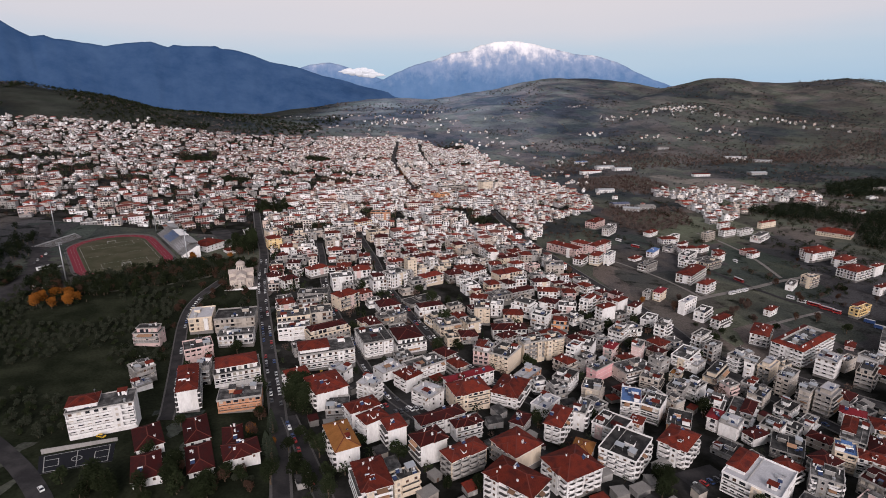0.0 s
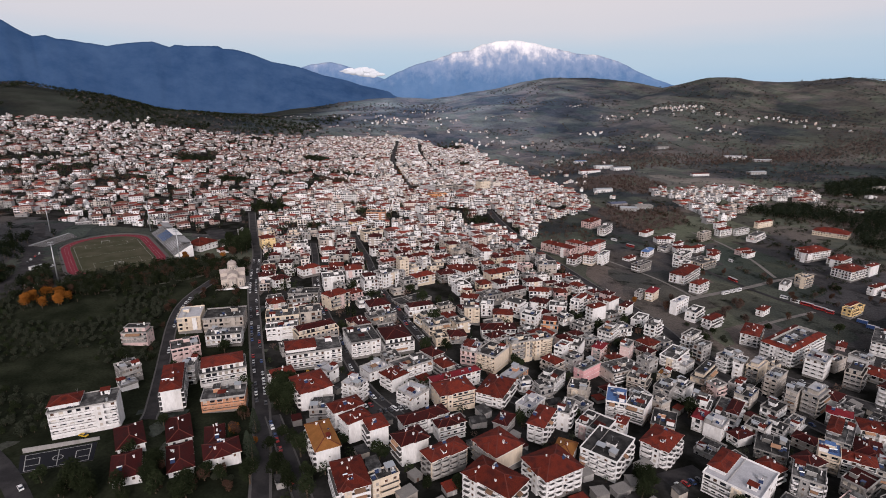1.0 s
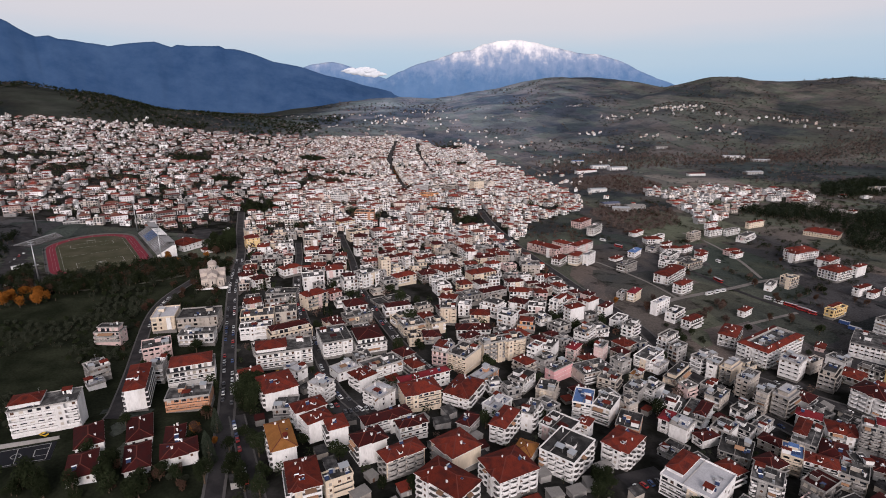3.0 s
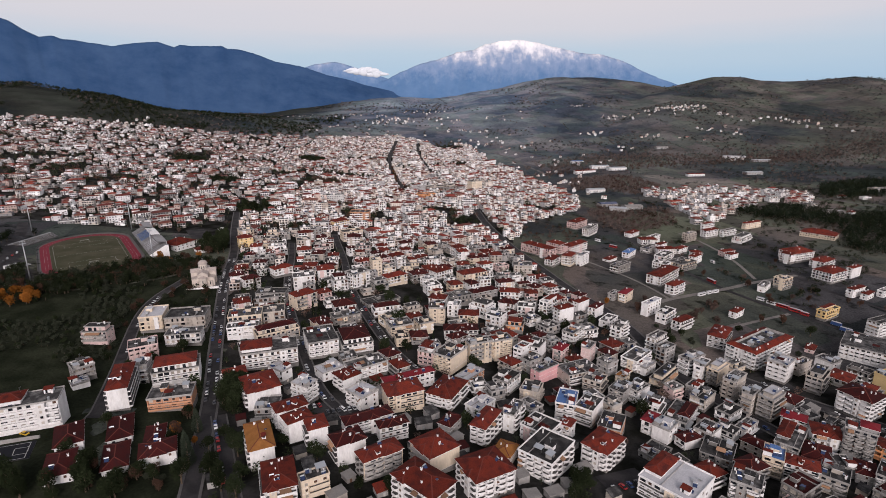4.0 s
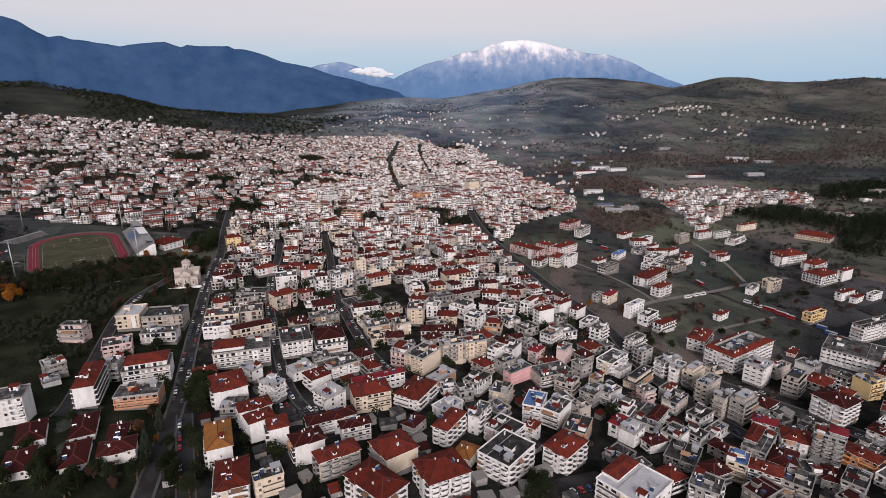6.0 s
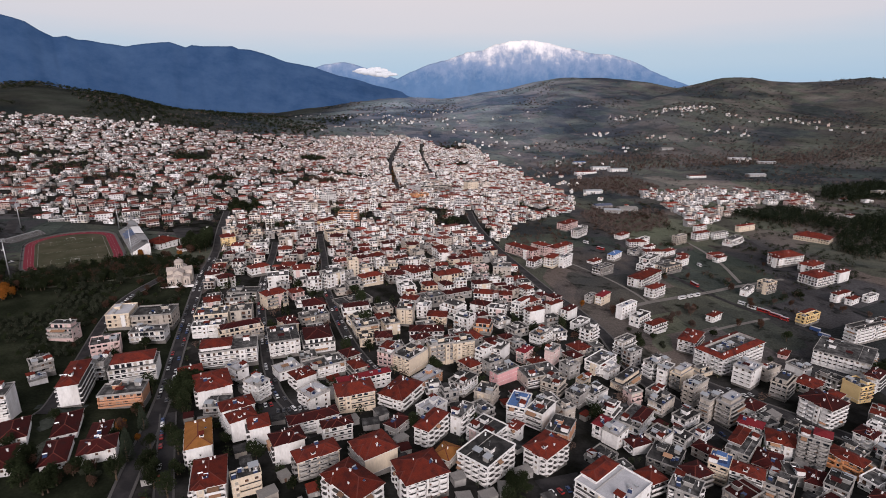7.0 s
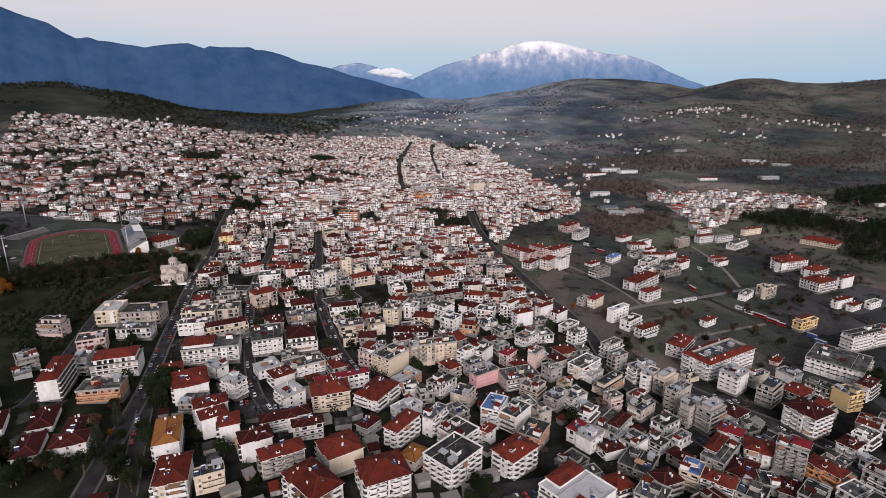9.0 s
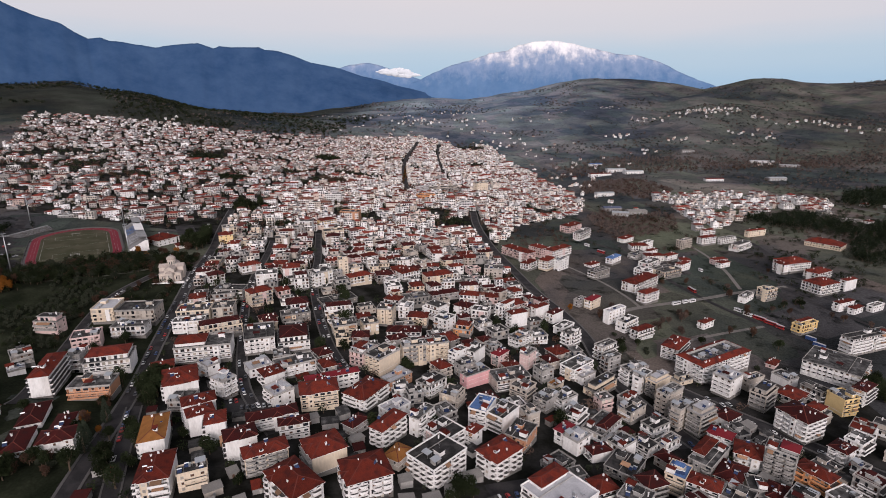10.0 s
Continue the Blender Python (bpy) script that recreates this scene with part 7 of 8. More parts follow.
def fill_town():
    rng = random.Random(11)
    far, hillside = Shape(), Shape()
    rot0 = 19.0
    c, s = math.cos(radians(rot0)), math.sin(radians(rot0))
    count = mid = 0
    v = 60.0
    while v < 2500:
        u = -1900.0
        while u < 1300:
            bend = 26 * math.sin(v / 210 + u / 330) + 14 * math.sin(u / 120 - v / 90)
            uu = u + bend
            vv = v + rng.gauss(0, 3.2) * (v > 640)
            x, y = uu * c - vv * s, uu * s + vv * c
            w, d = (rng.uniform(9.5, 16), rng.uniform(9, 13.5)) if v < 640 else (rng.choice((rng.uniform(8.5, 14), rng.uniform(8.5, 14), rng.uniform(12, 18), rng.uniform(17, 27))), rng.uniform(7.5, 11.5))
            u += w + (rng.uniform(1.0, 3.5) if v < 640 else rng.uniform(0.3, 2.4))
            if int(u / 62) != int((u - w) / 62):
                u += 6.5
            if not inside(x, y, DENSE) or any(inside(x, y, k) for k in KEEP_OUT):
                continue
            if y < 268 and -75 < x < 135:   # the nearest blocks stand one by one
                continue
            clear = noise.noise((x * 0.011, y * 0.011, 7.7))
            slope = x < -230 and y > 560   # the looser, leafier quarter on the hillside
            if clear > (0.3 if slope and y < 1100 else 0.38) or rng.random() < (0.06 if not slope else 0.18 if y < 1100 else 0.1):
                continue
            if slope:
                w, d = w * rng.uniform(0.7, 1.05), d * rng.uniform(0.7, 1.0)
            rot = rot0 + (10 if y < 480 else 0) + rng.gauss(0, 6 if v < 640 else 13) + 22 * noise.noise((x * 0.004, y * 0.004, 1.0))
            if not free(x, y, w, d, rot, 0.6):
                continue
            tall = rng.choice((1, 2, 2, 3, 3, 3)) if y < 1300 else rng.choice((1, 1, 2, 2, 3))
            if slope:
                tall = rng.choice((1, 1, 2, 2, 2))
            if -220 < x < 160 and 560 < y < 1600:
                tall = rng.choice((1, 2, 2, 3, 4))
            if w > 17 and y > 480:   # larger apartment blocks among the houses
                tall = min(5, tall + 1)
            if y < 620 and mid < 230:
                tiles = rng.choice(("red", "red", "dark", "slab", "slab", "black"))
                form = "hip" if tiles in ("red", "dark") and rng.random() < 0.8 else rng.choice(("flat", "terr"))
                if x > 190 and y < 262:
                    tiles, form = rng.choice(("black", "dark")), rng.choice(("flat", "terr"))
                building(x, y, rot, w, d, max(2, tall), form, rng.choice(("beige", "beige", "grey", "grey", "grey", "concrete", "concrete") if x > 60 and y < 380 else ("white", "white", "white", "cream", "beige", "grey", "rose")), tiles, rng.choice(("f", "fl", "fl", "fr", "flr")), seed=count, fine=False)
                mid += 1
            else:
                claim(x, y, w, d, rot, 0.3)
                if slope:
                    far_house(hillside, x, y, rot, w, d, tall, rng, HILL_WALL, 0.62)
                else:
                    far_house(far, x, y, rot, w, d, tall, rng, red=0.55)
            count += 1
        v += (rng.uniform(14.5, 17.0) if v < 640 else rng.uniform(11.8, 13.8)) + (6.0 if int(v / 50) % 2 else 0.8)
    for k in range(9000):   # smaller houses in the gaps between the blocks
        if mid >= 330:
            break
        x, y = rng.uniform(-110, 330), rng.uniform(130, 560)
        w, d, rot = rng.uniform(8, 14), rng.uniform(7.5, 12), 30 + rng.gauss(0, 7)
        if inside(x, y, DENSE) and not (y < 268 and -75 < x < 135) and not any(inside(x, y, q) for q in KEEP_OUT) and free(x, y, w, d, rot, 0.5):
            tiles = rng.choice(("red", "dark", "dark", "slab", "slab", "black"))
            form = "hip" if tiles in ("red", "dark") else rng.choice(("flat", "flat", "terr"))
            building(x, y, rot, w, d, rng.choice((2, 2, 3, 3)), form, rng.choice(("white", "cream", "beige", "grey", "grey", "rose")), tiles, rng.choice(("f", "fl", "fr", "")), seed=k, fine=False)
            mid += 1
    for k in range(26000):   # low houses and sheds that close the gaps of the older quarters
        x, y = rng.uniform(-420, 300), rng.uniform(430, 2150)
        w, d, rot = rng.uniform(5.5, 10), rng.uniform(5, 8.5), rot0 + rng.gauss(0, 10)
        if (x < -230 and 560 < y < 1200) or not inside(x, y, DENSE) or noise.noise((x * 0.011, y * 0.011, 7.7)) > 0.34 or any(inside(x, y, q) for q in KEEP_OUT):
            continue
        if free(x, y, w, d, rot, 0.1):
            claim(x, y, w, d, rot, 0.2)
            far_house(far, x, y, rot, w, d, rng.choice((1, 1, 2, 2, 3)), rng, red=0.5)
    tagged(far.thing("far_town"), "dense quarter of white houses with red tile and flat roofs", "houses", kind="stuff")
    tagged(hillside.thing("hillside_town"), "loose quarter of low houses with red roofs on the hillside", "houses", kind="stuff")


fill_town()


def annex(x, y, rot, w, d, h, wall, roof, rng):
    """A low outbuilding in a back yard: walls, a lean-to or flat roof, a door."""
    top = empty("outbuilding", x, y, gz(x, y), rot)
    tagged(top, "low %s outbuilding in a back yard between the blocks" % ("red-roofed" if roof in (RED, DARKRED) else "grey"), "outbuilding", "outbuildings in the yards")
    s = Shape()
    s.box(-w / 2, w / 2, -d / 2, d / 2, -2, h, wall, bottom=False)
    s.thing("wall", top)
    r = Shape()
    a, b, lean = w / 2 + 0.3, d / 2 + 0.3, rng.choice((0.0, 0.5, 0.9))
    ring = ((-a, -b, 0), (a, -b, 0), (a, b, lean), (-a, b, lean))
    r.hull([(u, v, h + q + 0.004) for u, v, q in ring], [(u, v, h + q + 0.22) for u, v, q in ring], roof)
    if lean:
        r.hull([(-w / 2, d / 2 - 0.3, h), (w / 2, d / 2 - 0.3, h), (w / 2, d / 2, h), (-w / 2, d / 2, h)], [(-w / 2, d / 2 - 0.3, h + lean * 0.9), (w / 2, d / 2 - 0.3, h + lean * 0.9), (w / 2, d / 2, h + lean * 0.95), (-w / 2, d / 2, h + lean * 0.95)], wall)
    r.thing("roof", top)
    g = Shape()
    u = rng.uniform(-0.2, 0.2) * w
    g.box(u - 0.5, u + 0.5, -d / 2 - 0.05, -d / 2 - 0.003, 0.0, 2.0, rng.choice((SHUTTER, METAL, FRAME)))
    g.thing("door", top)
    claim(x, y, w, d, rot, 0.3)


def back_yards():
    rng = random.Random(41)
    built = 0
    for k in range(9000):
        x, y = rng.uniform(-75, 300), rng.uniform(140, 300)
        w, d, rot = rng.uniform(4.5, 9), rng.uniform(4, 7.5), 30 + rng.gauss(0, 10) + rng.choice((0, 0, 90))
        if built < 115 and inside(x, y, DENSE) and free(x, y, w, d, rot, 0.3) and not any(inside(x, y, q) for q in KEEP_OUT):
            annex(x, y, rot, w, d, rng.uniform(2.5, 4.2), rng.choice((WALLS["grey"], WALLS["concrete"], WALLS["beige"], WALLS["concrete"])), rng.choice((SLAB, SLAB, DARKSLAB, DARKRED, RED, WALLS["concrete"])), rng)
            built += 1


back_yards()


def scattered_houses():
    """The quarter beyond the fields, loose houses of the valley, and the hill village."""
    rng = random.Random(5)
    s = Shape()
    quarter = ((425, 1094), (436, 1015), (428, 950), (436, 901), (416, 829), (455, 847), (487, 877), (528, 902), (576, 969), (644, 976), (681, 953), (741, 1049), (724, 1099), (676, 1117), (664, 1151), (588, 1171), (530, 1135), (483, 1119), (455, 1130))
    for v in range(24):   # rows of houses along narrow lanes
        u = 0.0
        while u < 480:
            w, d, rot = rng.uniform(9, 16), rng.uniform(9, 12), 10 + rng.gauss(0, 6)
            x, y = 360 + u * 0.985 - v * 2.6 + rng.gauss(0, 1.5), 790 + u * 0.17 + v * 14.5 + rng.gauss(0, 1.8)
            u += w + rng.uniform(0.8, 4.0)
            if inside(x, y, quarter) and noise.noise((x * 0.02, y * 0.02, 3.3)) < 0.3 and free(x, y, w, d, rot, 0.3):
                claim(x, y, w, d, rot, 0.2)
                far_house(s, x, y, rot, w, d, rng.choice((1, 2, 2, 3, 3)), rng, red=0.5)
    tagged(s.thing("far_quarter"), "cluster of white apartment houses beyond the fields", "houses", kind="stuff")
    s = Shape()
    groups = ((1074, 2585, 64, 58, 50), (961, 2594, 48, 43, 12), (643, 2946, 38, 35, 16), (460, 2915, 37, 34, 8), (716, 3003, 35, 32, 8), (274, 2816, 49, 44, 6), (816, 2668, 35, 32, 12), (612, 2290, 34, 31, 10), (818, 2122, 33, 30, 6), (1211, 2407, 22, 25, 5), (1129, 2141, 42, 38, 9), (1030, 2163, 28, 25, 6), (1319, 2312, 38, 35, 8), (1456, 2286, 44, 40, 8), (955, 2064, 39, 36, 4), (-258, 2697, 62, 57, 26), (-431, 2951, 103, 93, 14), (-140, 3131, 72, 65, 16), (17, 2717, 62, 57, 12), (-703, 3095, 91, 83, 12), (91, 2465, 57, 52, 10), (321, 2136, 50, 45, 10), (632, 1939, 47, 43, 6), (1455, 2142, 89, 81, 6), (-939, 1746, 14, 25, 4), (-1164, 4050, 29, 26, 4), (912, 1642, 43, 39, 5), (260, 1500, 60, 150, 9), (330, 1290, 42, 110, 12), (400, 1560, 60, 120, 9), (330, 1800, 90, 140, 10), (170, 2150, 90, 110, 20), (-480, 2250, 160, 130, 14))
    for gx, gy, sx, sy, n in groups:
        for k in range(n):
            x, y = rng.gauss(gx, sx), rng.gauss(gy, sy)
            w, d, rot = rng.uniform(6, 10.5), rng.uniform(5, 8), rng.uniform(-25, 40)
            if free(x, y, w, d, rot, 2):
                claim(x, y, w, d, rot, 0.3)
                far_house(s, x, y, rot, w, d, rng.choice((1, 1, 1, 2, 2)), rng)
    tagged(s.thing("valley_houses"), "scattered pale houses on the valley floor and hill village", "houses", kind="stuff")


scattered_houses()

# ---- vehicles, sports court ----
def car_meshes(paint):
    b = Shape()
    prof = ((-2.1, 0.35), (-2.15, 0.75), (-1.95, 0.92), (-1.1, 0.98), (1.2, 1.0), (2.0, 0.85), (2.1, 0.4))
    for (y0, z0), (y1, z1) in zip(prof[:-1], prof[1:]):
        b.face([(-0.86, y0, z0), (0.86, y0, z0), (0.86, y1, z1), (-0.86, y1, z1)], paint)
    for sg in (-0.86, 0.86):
        pts = [(sg, y, z) for y, z in prof]
        b.face(pts if sg < 0 else pts[::-1], paint)
    b.face([(-0.86, 2.1, 0.4), (0.86, 2.1, 0.4), (0.86, -2.1, 0.35), (-0.86, -2.1, 0.35)], RAIL)
    b.hull([(-0.62, -0.9, 1.44), (0.62, -0.9, 1.44), (0.62, 0.75, 1.44), (-0.62, 0.75, 1.44)], [(-0.58, -0.8, 1.5), (0.58, -0.8, 1.5), (0.58, 0.65, 1.5), (-0.58, 0.65, 1.5)], paint)
    g = Shape()
    g.hull([(-0.8, -1.75, 0.96), (0.8, -1.75, 0.96), (0.8, 1.15, 1.0), (-0.8, 1.15, 1.0)], [(-0.63, -0.95, 1.44), (0.63, -0.95, 1.44), (0.63, 0.78, 1.44), (-0.63, 0.78, 1.44)], GLASS)
    return b.mesh("body"), g.mesh("glasshouse")


def wheel_mesh():
    s = Shape()
    a = [2 * math.pi * k / 10 for k in range(10)]
    s.hull([(-0.1, 0.31 * math.cos(t), 0.31 * math.sin(t)) for t in a], [(0.1, 0.31 * math.cos(t), 0.31 * math.sin(t)) for t in a], COURT)
    s.hull([(-0.11, 0.18 * math.cos(t), 0.18 * math.sin(t)) for t in a], [(0.11, 0.18 * math.cos(t), 0.18 * math.sin(t)) for t in a], METAL)
    return s.mesh("wheel")


WHEEL = wheel_mesh()
CAR_PAINT = {n: material(n + "_car_paint", c, rough=0.3, var=0.04, spec=0.5) for n, c in (("white", (0.72, 0.72, 0.72)), ("silver", (0.40, 0.41, 0.42)), ("dark grey", (0.06, 0.06, 0.065)), ("red", (0.30, 0.02, 0.02)), ("blue", (0.03, 0.06, 0.16)), ("yellow", (0.6, 0.38, 0.03)))}
CAR_MESH = {n: car_meshes(m) for n, m in CAR_PAINT.items()}


def car(x, y, rot, colour, lift=0.31):
    top = empty("car", x, y, gz(x, y) + lift, rot)
    tagged(top, f"{colour} car parked at the roadside", "car", "parked cars")
    part("body", CAR_MESH[colour][0], top)
    part("glasshouse", CAR_MESH[colour][1], top)
    for wx in (-0.8, 0.8):
        for wy in (-1.35, 1.3):
            part("wheel", WHEEL, top, pose(wx, wy, 0.31))


def parked(line_no, side, start, end, chance, seed):
    """Cars along one side of a road."""
    rng = random.Random(seed)
    line, half = ROAD_LINES[line_no]
    step = np.hypot(*np.diff(line, axis=0).T).mean()
    d = start
    while d < end:
        k = int(d / step)
        if k + 1 >= len(line):
            break
        way = line[k + 1] - line[k]
        way = way / np.hypot(*way)
        n = np.array([way[1], -way[0]]) * side
        if rng.random() < chance:
            p = line[k] + n * (ROAD_WIDTHS[line_no] / 2 - 1.15)
            car(p[0], p[1], math.degrees(math.atan2(-way[0], way[1])) + rng.gauss(0, 1.5), rng.choice(("white", "white", "silver", "silver", "dark grey", "dark grey", "red", "blue")))
        d += 5.6 + rng.random()


parked(0, 1, 150, 420, 0.62, 1)
parked(0, -1, 150, 420, 0.55, 2)
parked(1, 1, 10, 110, 0.6, 3)
parked(2, 1, 10, 260, 0.5, 4)
parked(2, -1, 30, 260, 0.45, 5)
parked(3, 1, 10, 280, 0.45, 6)
parked(3, -1, 30, 240, 0.4, 7)
parked(5, 1, 40, 190, 0.5, 8)
parked(13, 1, 0, 160, 0.35, 9)


def coach(x, y, rot, length, paint, colour, name="bus"):
    """A parked coach or trailer: body, window band, wheels."""
    top = empty(name, x, y, gz(x, y) + 0.31, rot)
    tagged(top, f"{colour} {name} parked on the field road", name, "parked coaches")
    s = Shape()
    s.hull([(-1.25, -length / 2, 0.4), (1.25, -length / 2, 0.4), (1.25, length / 2, 0.4), (-1.25, length / 2, 0.4)], [(-1.2, -length / 2 + 0.1, 3.3), (1.2, -length / 2 + 0.1, 3.3), (1.2, length / 2 - 0.15, 3.3), (-1.2, length / 2 - 0.15, 3.3)], paint, top_mat=WHITESLAB)
    s.thing("body", top)
    if name == "bus":
        for sg in (-1, 1):
            g = Shape()
            x0, x1 = sorted((sg * 1.2, sg * 1.265))
            g.box(x0, x1, -length / 2 + 0.6, length / 2 - 0.8, 1.7, 2.7, GLASS)
            g.thing("window_band", top)
        f = Shape()
        f.box(-1.05, 1.05, length / 2 - 0.12, length / 2 + 0.02, 1.4, 2.8, GLASS)
        f.thing("windscreen", top)
    for wx in (-1.1, 1.1):
        for wy in (-length * 0.3, length * 0.33):
            part("wheel", WHEEL, top, pose(wx, wy, 0.45) @ Matrix.Diagonal((1.5, 1.5, 1.5, 1)))


def court():
    ring = ((-170, 192), (-144, 201), (-150, 214), (-178, 204))
    cx, cy = -160.5, 202.8
    z = max(gz(x, y) for x, y in ring) + 0.25
    top = new("sports_court")
    tagged(top, "dark fenced sports court with white markings", "sports court")
    s = Shape()
    s.hull([(x, y, z - 4) for x, y in ring], [(x, y, z) for x, y in ring], PAVING, top_mat=COURT)
    s.thing("floor", top)
    s = Shape()
    a, b, c, d = [Vector((*p, z + 0.01)) for p in ring]

    def bar(p, q, w=0.16):
        n = (q - p).cross(Vector((0, 0, 1))).normalized() * w
        s.face([tuple(p - n), tuple(p + n), tuple(q + n), tuple(q - n)], PAINT)

    def at(u, v):
        return (a * (1 - u) + b * u) * (1 - v) + (d * (1 - u) + c * u) * v
    e = 0.07
    for p, q in ((at(e, e), at(1 - e, e)), (at(1 - e, e), at(1 - e, 1 - e)), (at(1 - e, 1 - e), at(e, 1 - e)), (at(e, 1 - e), at(e, e)), (at(0.5, e), at(0.5, 1 - e)),
                 (at(e, 0.32), at(0.26, 0.32)), (at(0.26, 0.32), at(0.26, 0.68)), (at(0.26, 0.68), at(e, 0.68)), (at(1 - e, 0.32), at(0.74, 0.32)), (at(0.74, 0.32), at(0.74, 0.68)), (at(0.74, 0.68), at(1 - e, 0.68))):
        bar(p, q)
    for k in range(12):
        t0, t1 = 6.283 * k / 12, 6.283 * (k + 1) / 12
        bar(at(0.5 + 0.07 * math.cos(t0), 0.5 + 0.13 * math.sin(t0)), at(0.5 + 0.07 * math.cos(t1), 0.5 + 0.13 * math.sin(t1)))
    s.thing("marking", top)
    wall = Shape()
    p, q = d + Vector((0, 1.5, 0)), c + Vector((0, 1.5, 0))
    wall.hull([(p.x, p.y, z - 3), (q.x, q.y, z - 3), (q.x, q.y + 0.5, z - 3), (p.x, p.y + 0.5, z - 3)], [(p.x, p.y, z + 2.2), (q.x, q.y, z + 1.4), (q.x, q.y + 0.5, z + 1.4), (p.x, p.y + 0.5, z + 2.2)], WALLS["grey"])
    wall.thing("retaining_wall", top)
    claim(cx, cy, 40, 26, 18)


court()
RED_COACH = CAR_PAINT["red"]
WHITE_COACH, BLUE_COACH = CAR_PAINT["white"], CAR_PAINT["blue"]
coach(355.6, 483.9, -144, 11, RED_COACH, "red")
coach(361.1, 473.4, -144, 11, RED_COACH, "red")
coach(364.7, 465.7, -144, 7, RED_COACH, "red")
coach(344.4, 502.0, -144, 7, WHITE_COACH, "white")
coach(348.9, 492.0, -144, 8, WHITE_COACH, "pale grey")
coach(320.0, 553.8, -166, 12, RED_COACH, "red and white")
coach(290.1, 509.6, -63, 9, WHITE_COACH, "white")
coach(300.5, 515.8, -63, 6, WHITE_COACH, "white")
coach(308.6, 520.1, -63, 7, WHITE_COACH, "white")
coach(378.5, 443.9, -144, 8, BLUE_COACH, "blue", "trailer")
coach(378.2, 431.1, -144, 9, BLUE_COACH, "blue", "trailer")
coach(354.3, 625.9, -166, 6, WHITE_COACH, "white")
coach(238.9, 711.0, -140, 8, WHITE_COACH, "white")
coach(251.7, 682.2, -140, 11, RED_COACH, "red")
coach(-355.0, 457.0, -25, 10, WHITE_COACH, "white")
coach(-325.0, 411.0, -75, 10, WHITE_COACH, "white", "trailer")
for cx, cy, turn, tint in ((-347, 455, -20, "silver"), (-349, 470, -20, "white"), (-162, 183, 50, "white"), (-159, 218, 75, "yellow"), (-75, 300, 20, "yellow"), (-372, 470, 30, "dark grey"), (-376, 480, 30, "silver"), (-381, 492, 30, "red"), (-385, 503, 30, "white")):
    car(cx, cy, turn, tint)

LOT_CARS = random.Random(77)
for ax, ay, bx, by, n in ((-34, 260, -10, 271, 9), (113, 212, 133, 221, 5), (161, 262, 181, 268, 5), (207, 274, 225, 282, 4), (252, 326, 270, 331, 4)):
    turn = math.degrees(math.atan2(by - ay, bx - ax))
    for k in range(n):
        f = (k + 0.5) / n
        off = LOT_CARS.choice((-4.2, 4.2))
        if LOT_CARS.random() < 0.85:
            car(ax + (bx - ax) * f - off * math.sin(radians(turn)), ay + (by - ay) * f + off * math.cos(radians(turn)), turn + LOT_CARS.gauss(0, 4), LOT_CARS.choice(("white", "silver", "dark grey", "dark grey", "red", "blue")))

# ---- trees, groves, scrub ----
def crown_shape(s, rng, x, y, z, rx, rz, n, leaf, mat, form="round"):
    """Many small leaf clumps, thicker towards the rim, in an uneven crown with gaps."""
    lobes = [(rng.uniform(-0.45, 0.45) * rx, rng.uniform(-0.45, 0.45) * rx, rng.uniform(-0.4, 0.45) * rz, rng.uniform(0.5, 0.75)) for _ in range(6)]
    for k in range(n):
        if form == "spire":
            h = rng.random()
            a, r = rng.uniform(0, 6.283), rx * (1 - h) ** 0.7 * rng.uniform(0.6, 1.0) * min(1, h * 8 + 0.4)
            c = Vector((x + r * math.cos(a), y + r * math.sin(a), z - rz + 2 * rz * h))
        else:
            lx, ly, lz, lr = rng.choice(lobes)
            v = Vector((rng.gauss(0, 1), rng.gauss(0, 1), rng.gauss(0, 1))).normalized() * rng.uniform(0.55, 1.0) * lr
            c = Vector((x + lx + v.x * rx, y + ly + v.y * rx, z + lz + v.z * rz))
        q = leaf * rng.uniform(0.6, 1.3)
        a = Vector((rng.gauss(0, 1), rng.gauss(0, 1), rng.gauss(0, 0.6))).normalized() * q
        b = a.cross(Vector((rng.gauss(0, 1), rng.gauss(0, 1), rng.gauss(0, 1)))).normalized() * q * 0.8
        u = a.cross(b).normalized() * q * 0.35
        s.face([tuple(c - a), tuple(c - b * 0.6 + u), tuple(c + a), tuple(c + b * 0.6 + u)], mat)


def tree_meshes(seed, height, rx, mat, form="round", n=420):
    rng = random.Random(seed)
    t = Shape()
    rz = height * (0.43 if form == "round" else 0.48)
    mid = height - rz
    t.tube(0, 0, -0.6, mid * 0.8, height * 0.035, height * 0.022, BARK, 7, (rng.uniform(-0.3, 0.3), rng.uniform(-0.3, 0.3)))
    for k in range(5 if form == "round" else 1):
        a = rng.uniform(0, 6.283)
        t.tube(0, 0, mid * rng.uniform(0.45, 0.7), mid + rz * rng.uniform(0.0, 0.6), height * 0.016, height * 0.005, BARK, 5, (rx * 0.55 * math.cos(a), rx * 0.55 * math.sin(a)) if form == "round" else (0, 0))
    c = Shape()
    crown_shape(c, rng, 0, 0, mid, rx, rz, int(n * 1.7), 0.5 if form == "round" else 0.35, mat, form)
    return t.mesh("trunk"), c.mesh("crown")


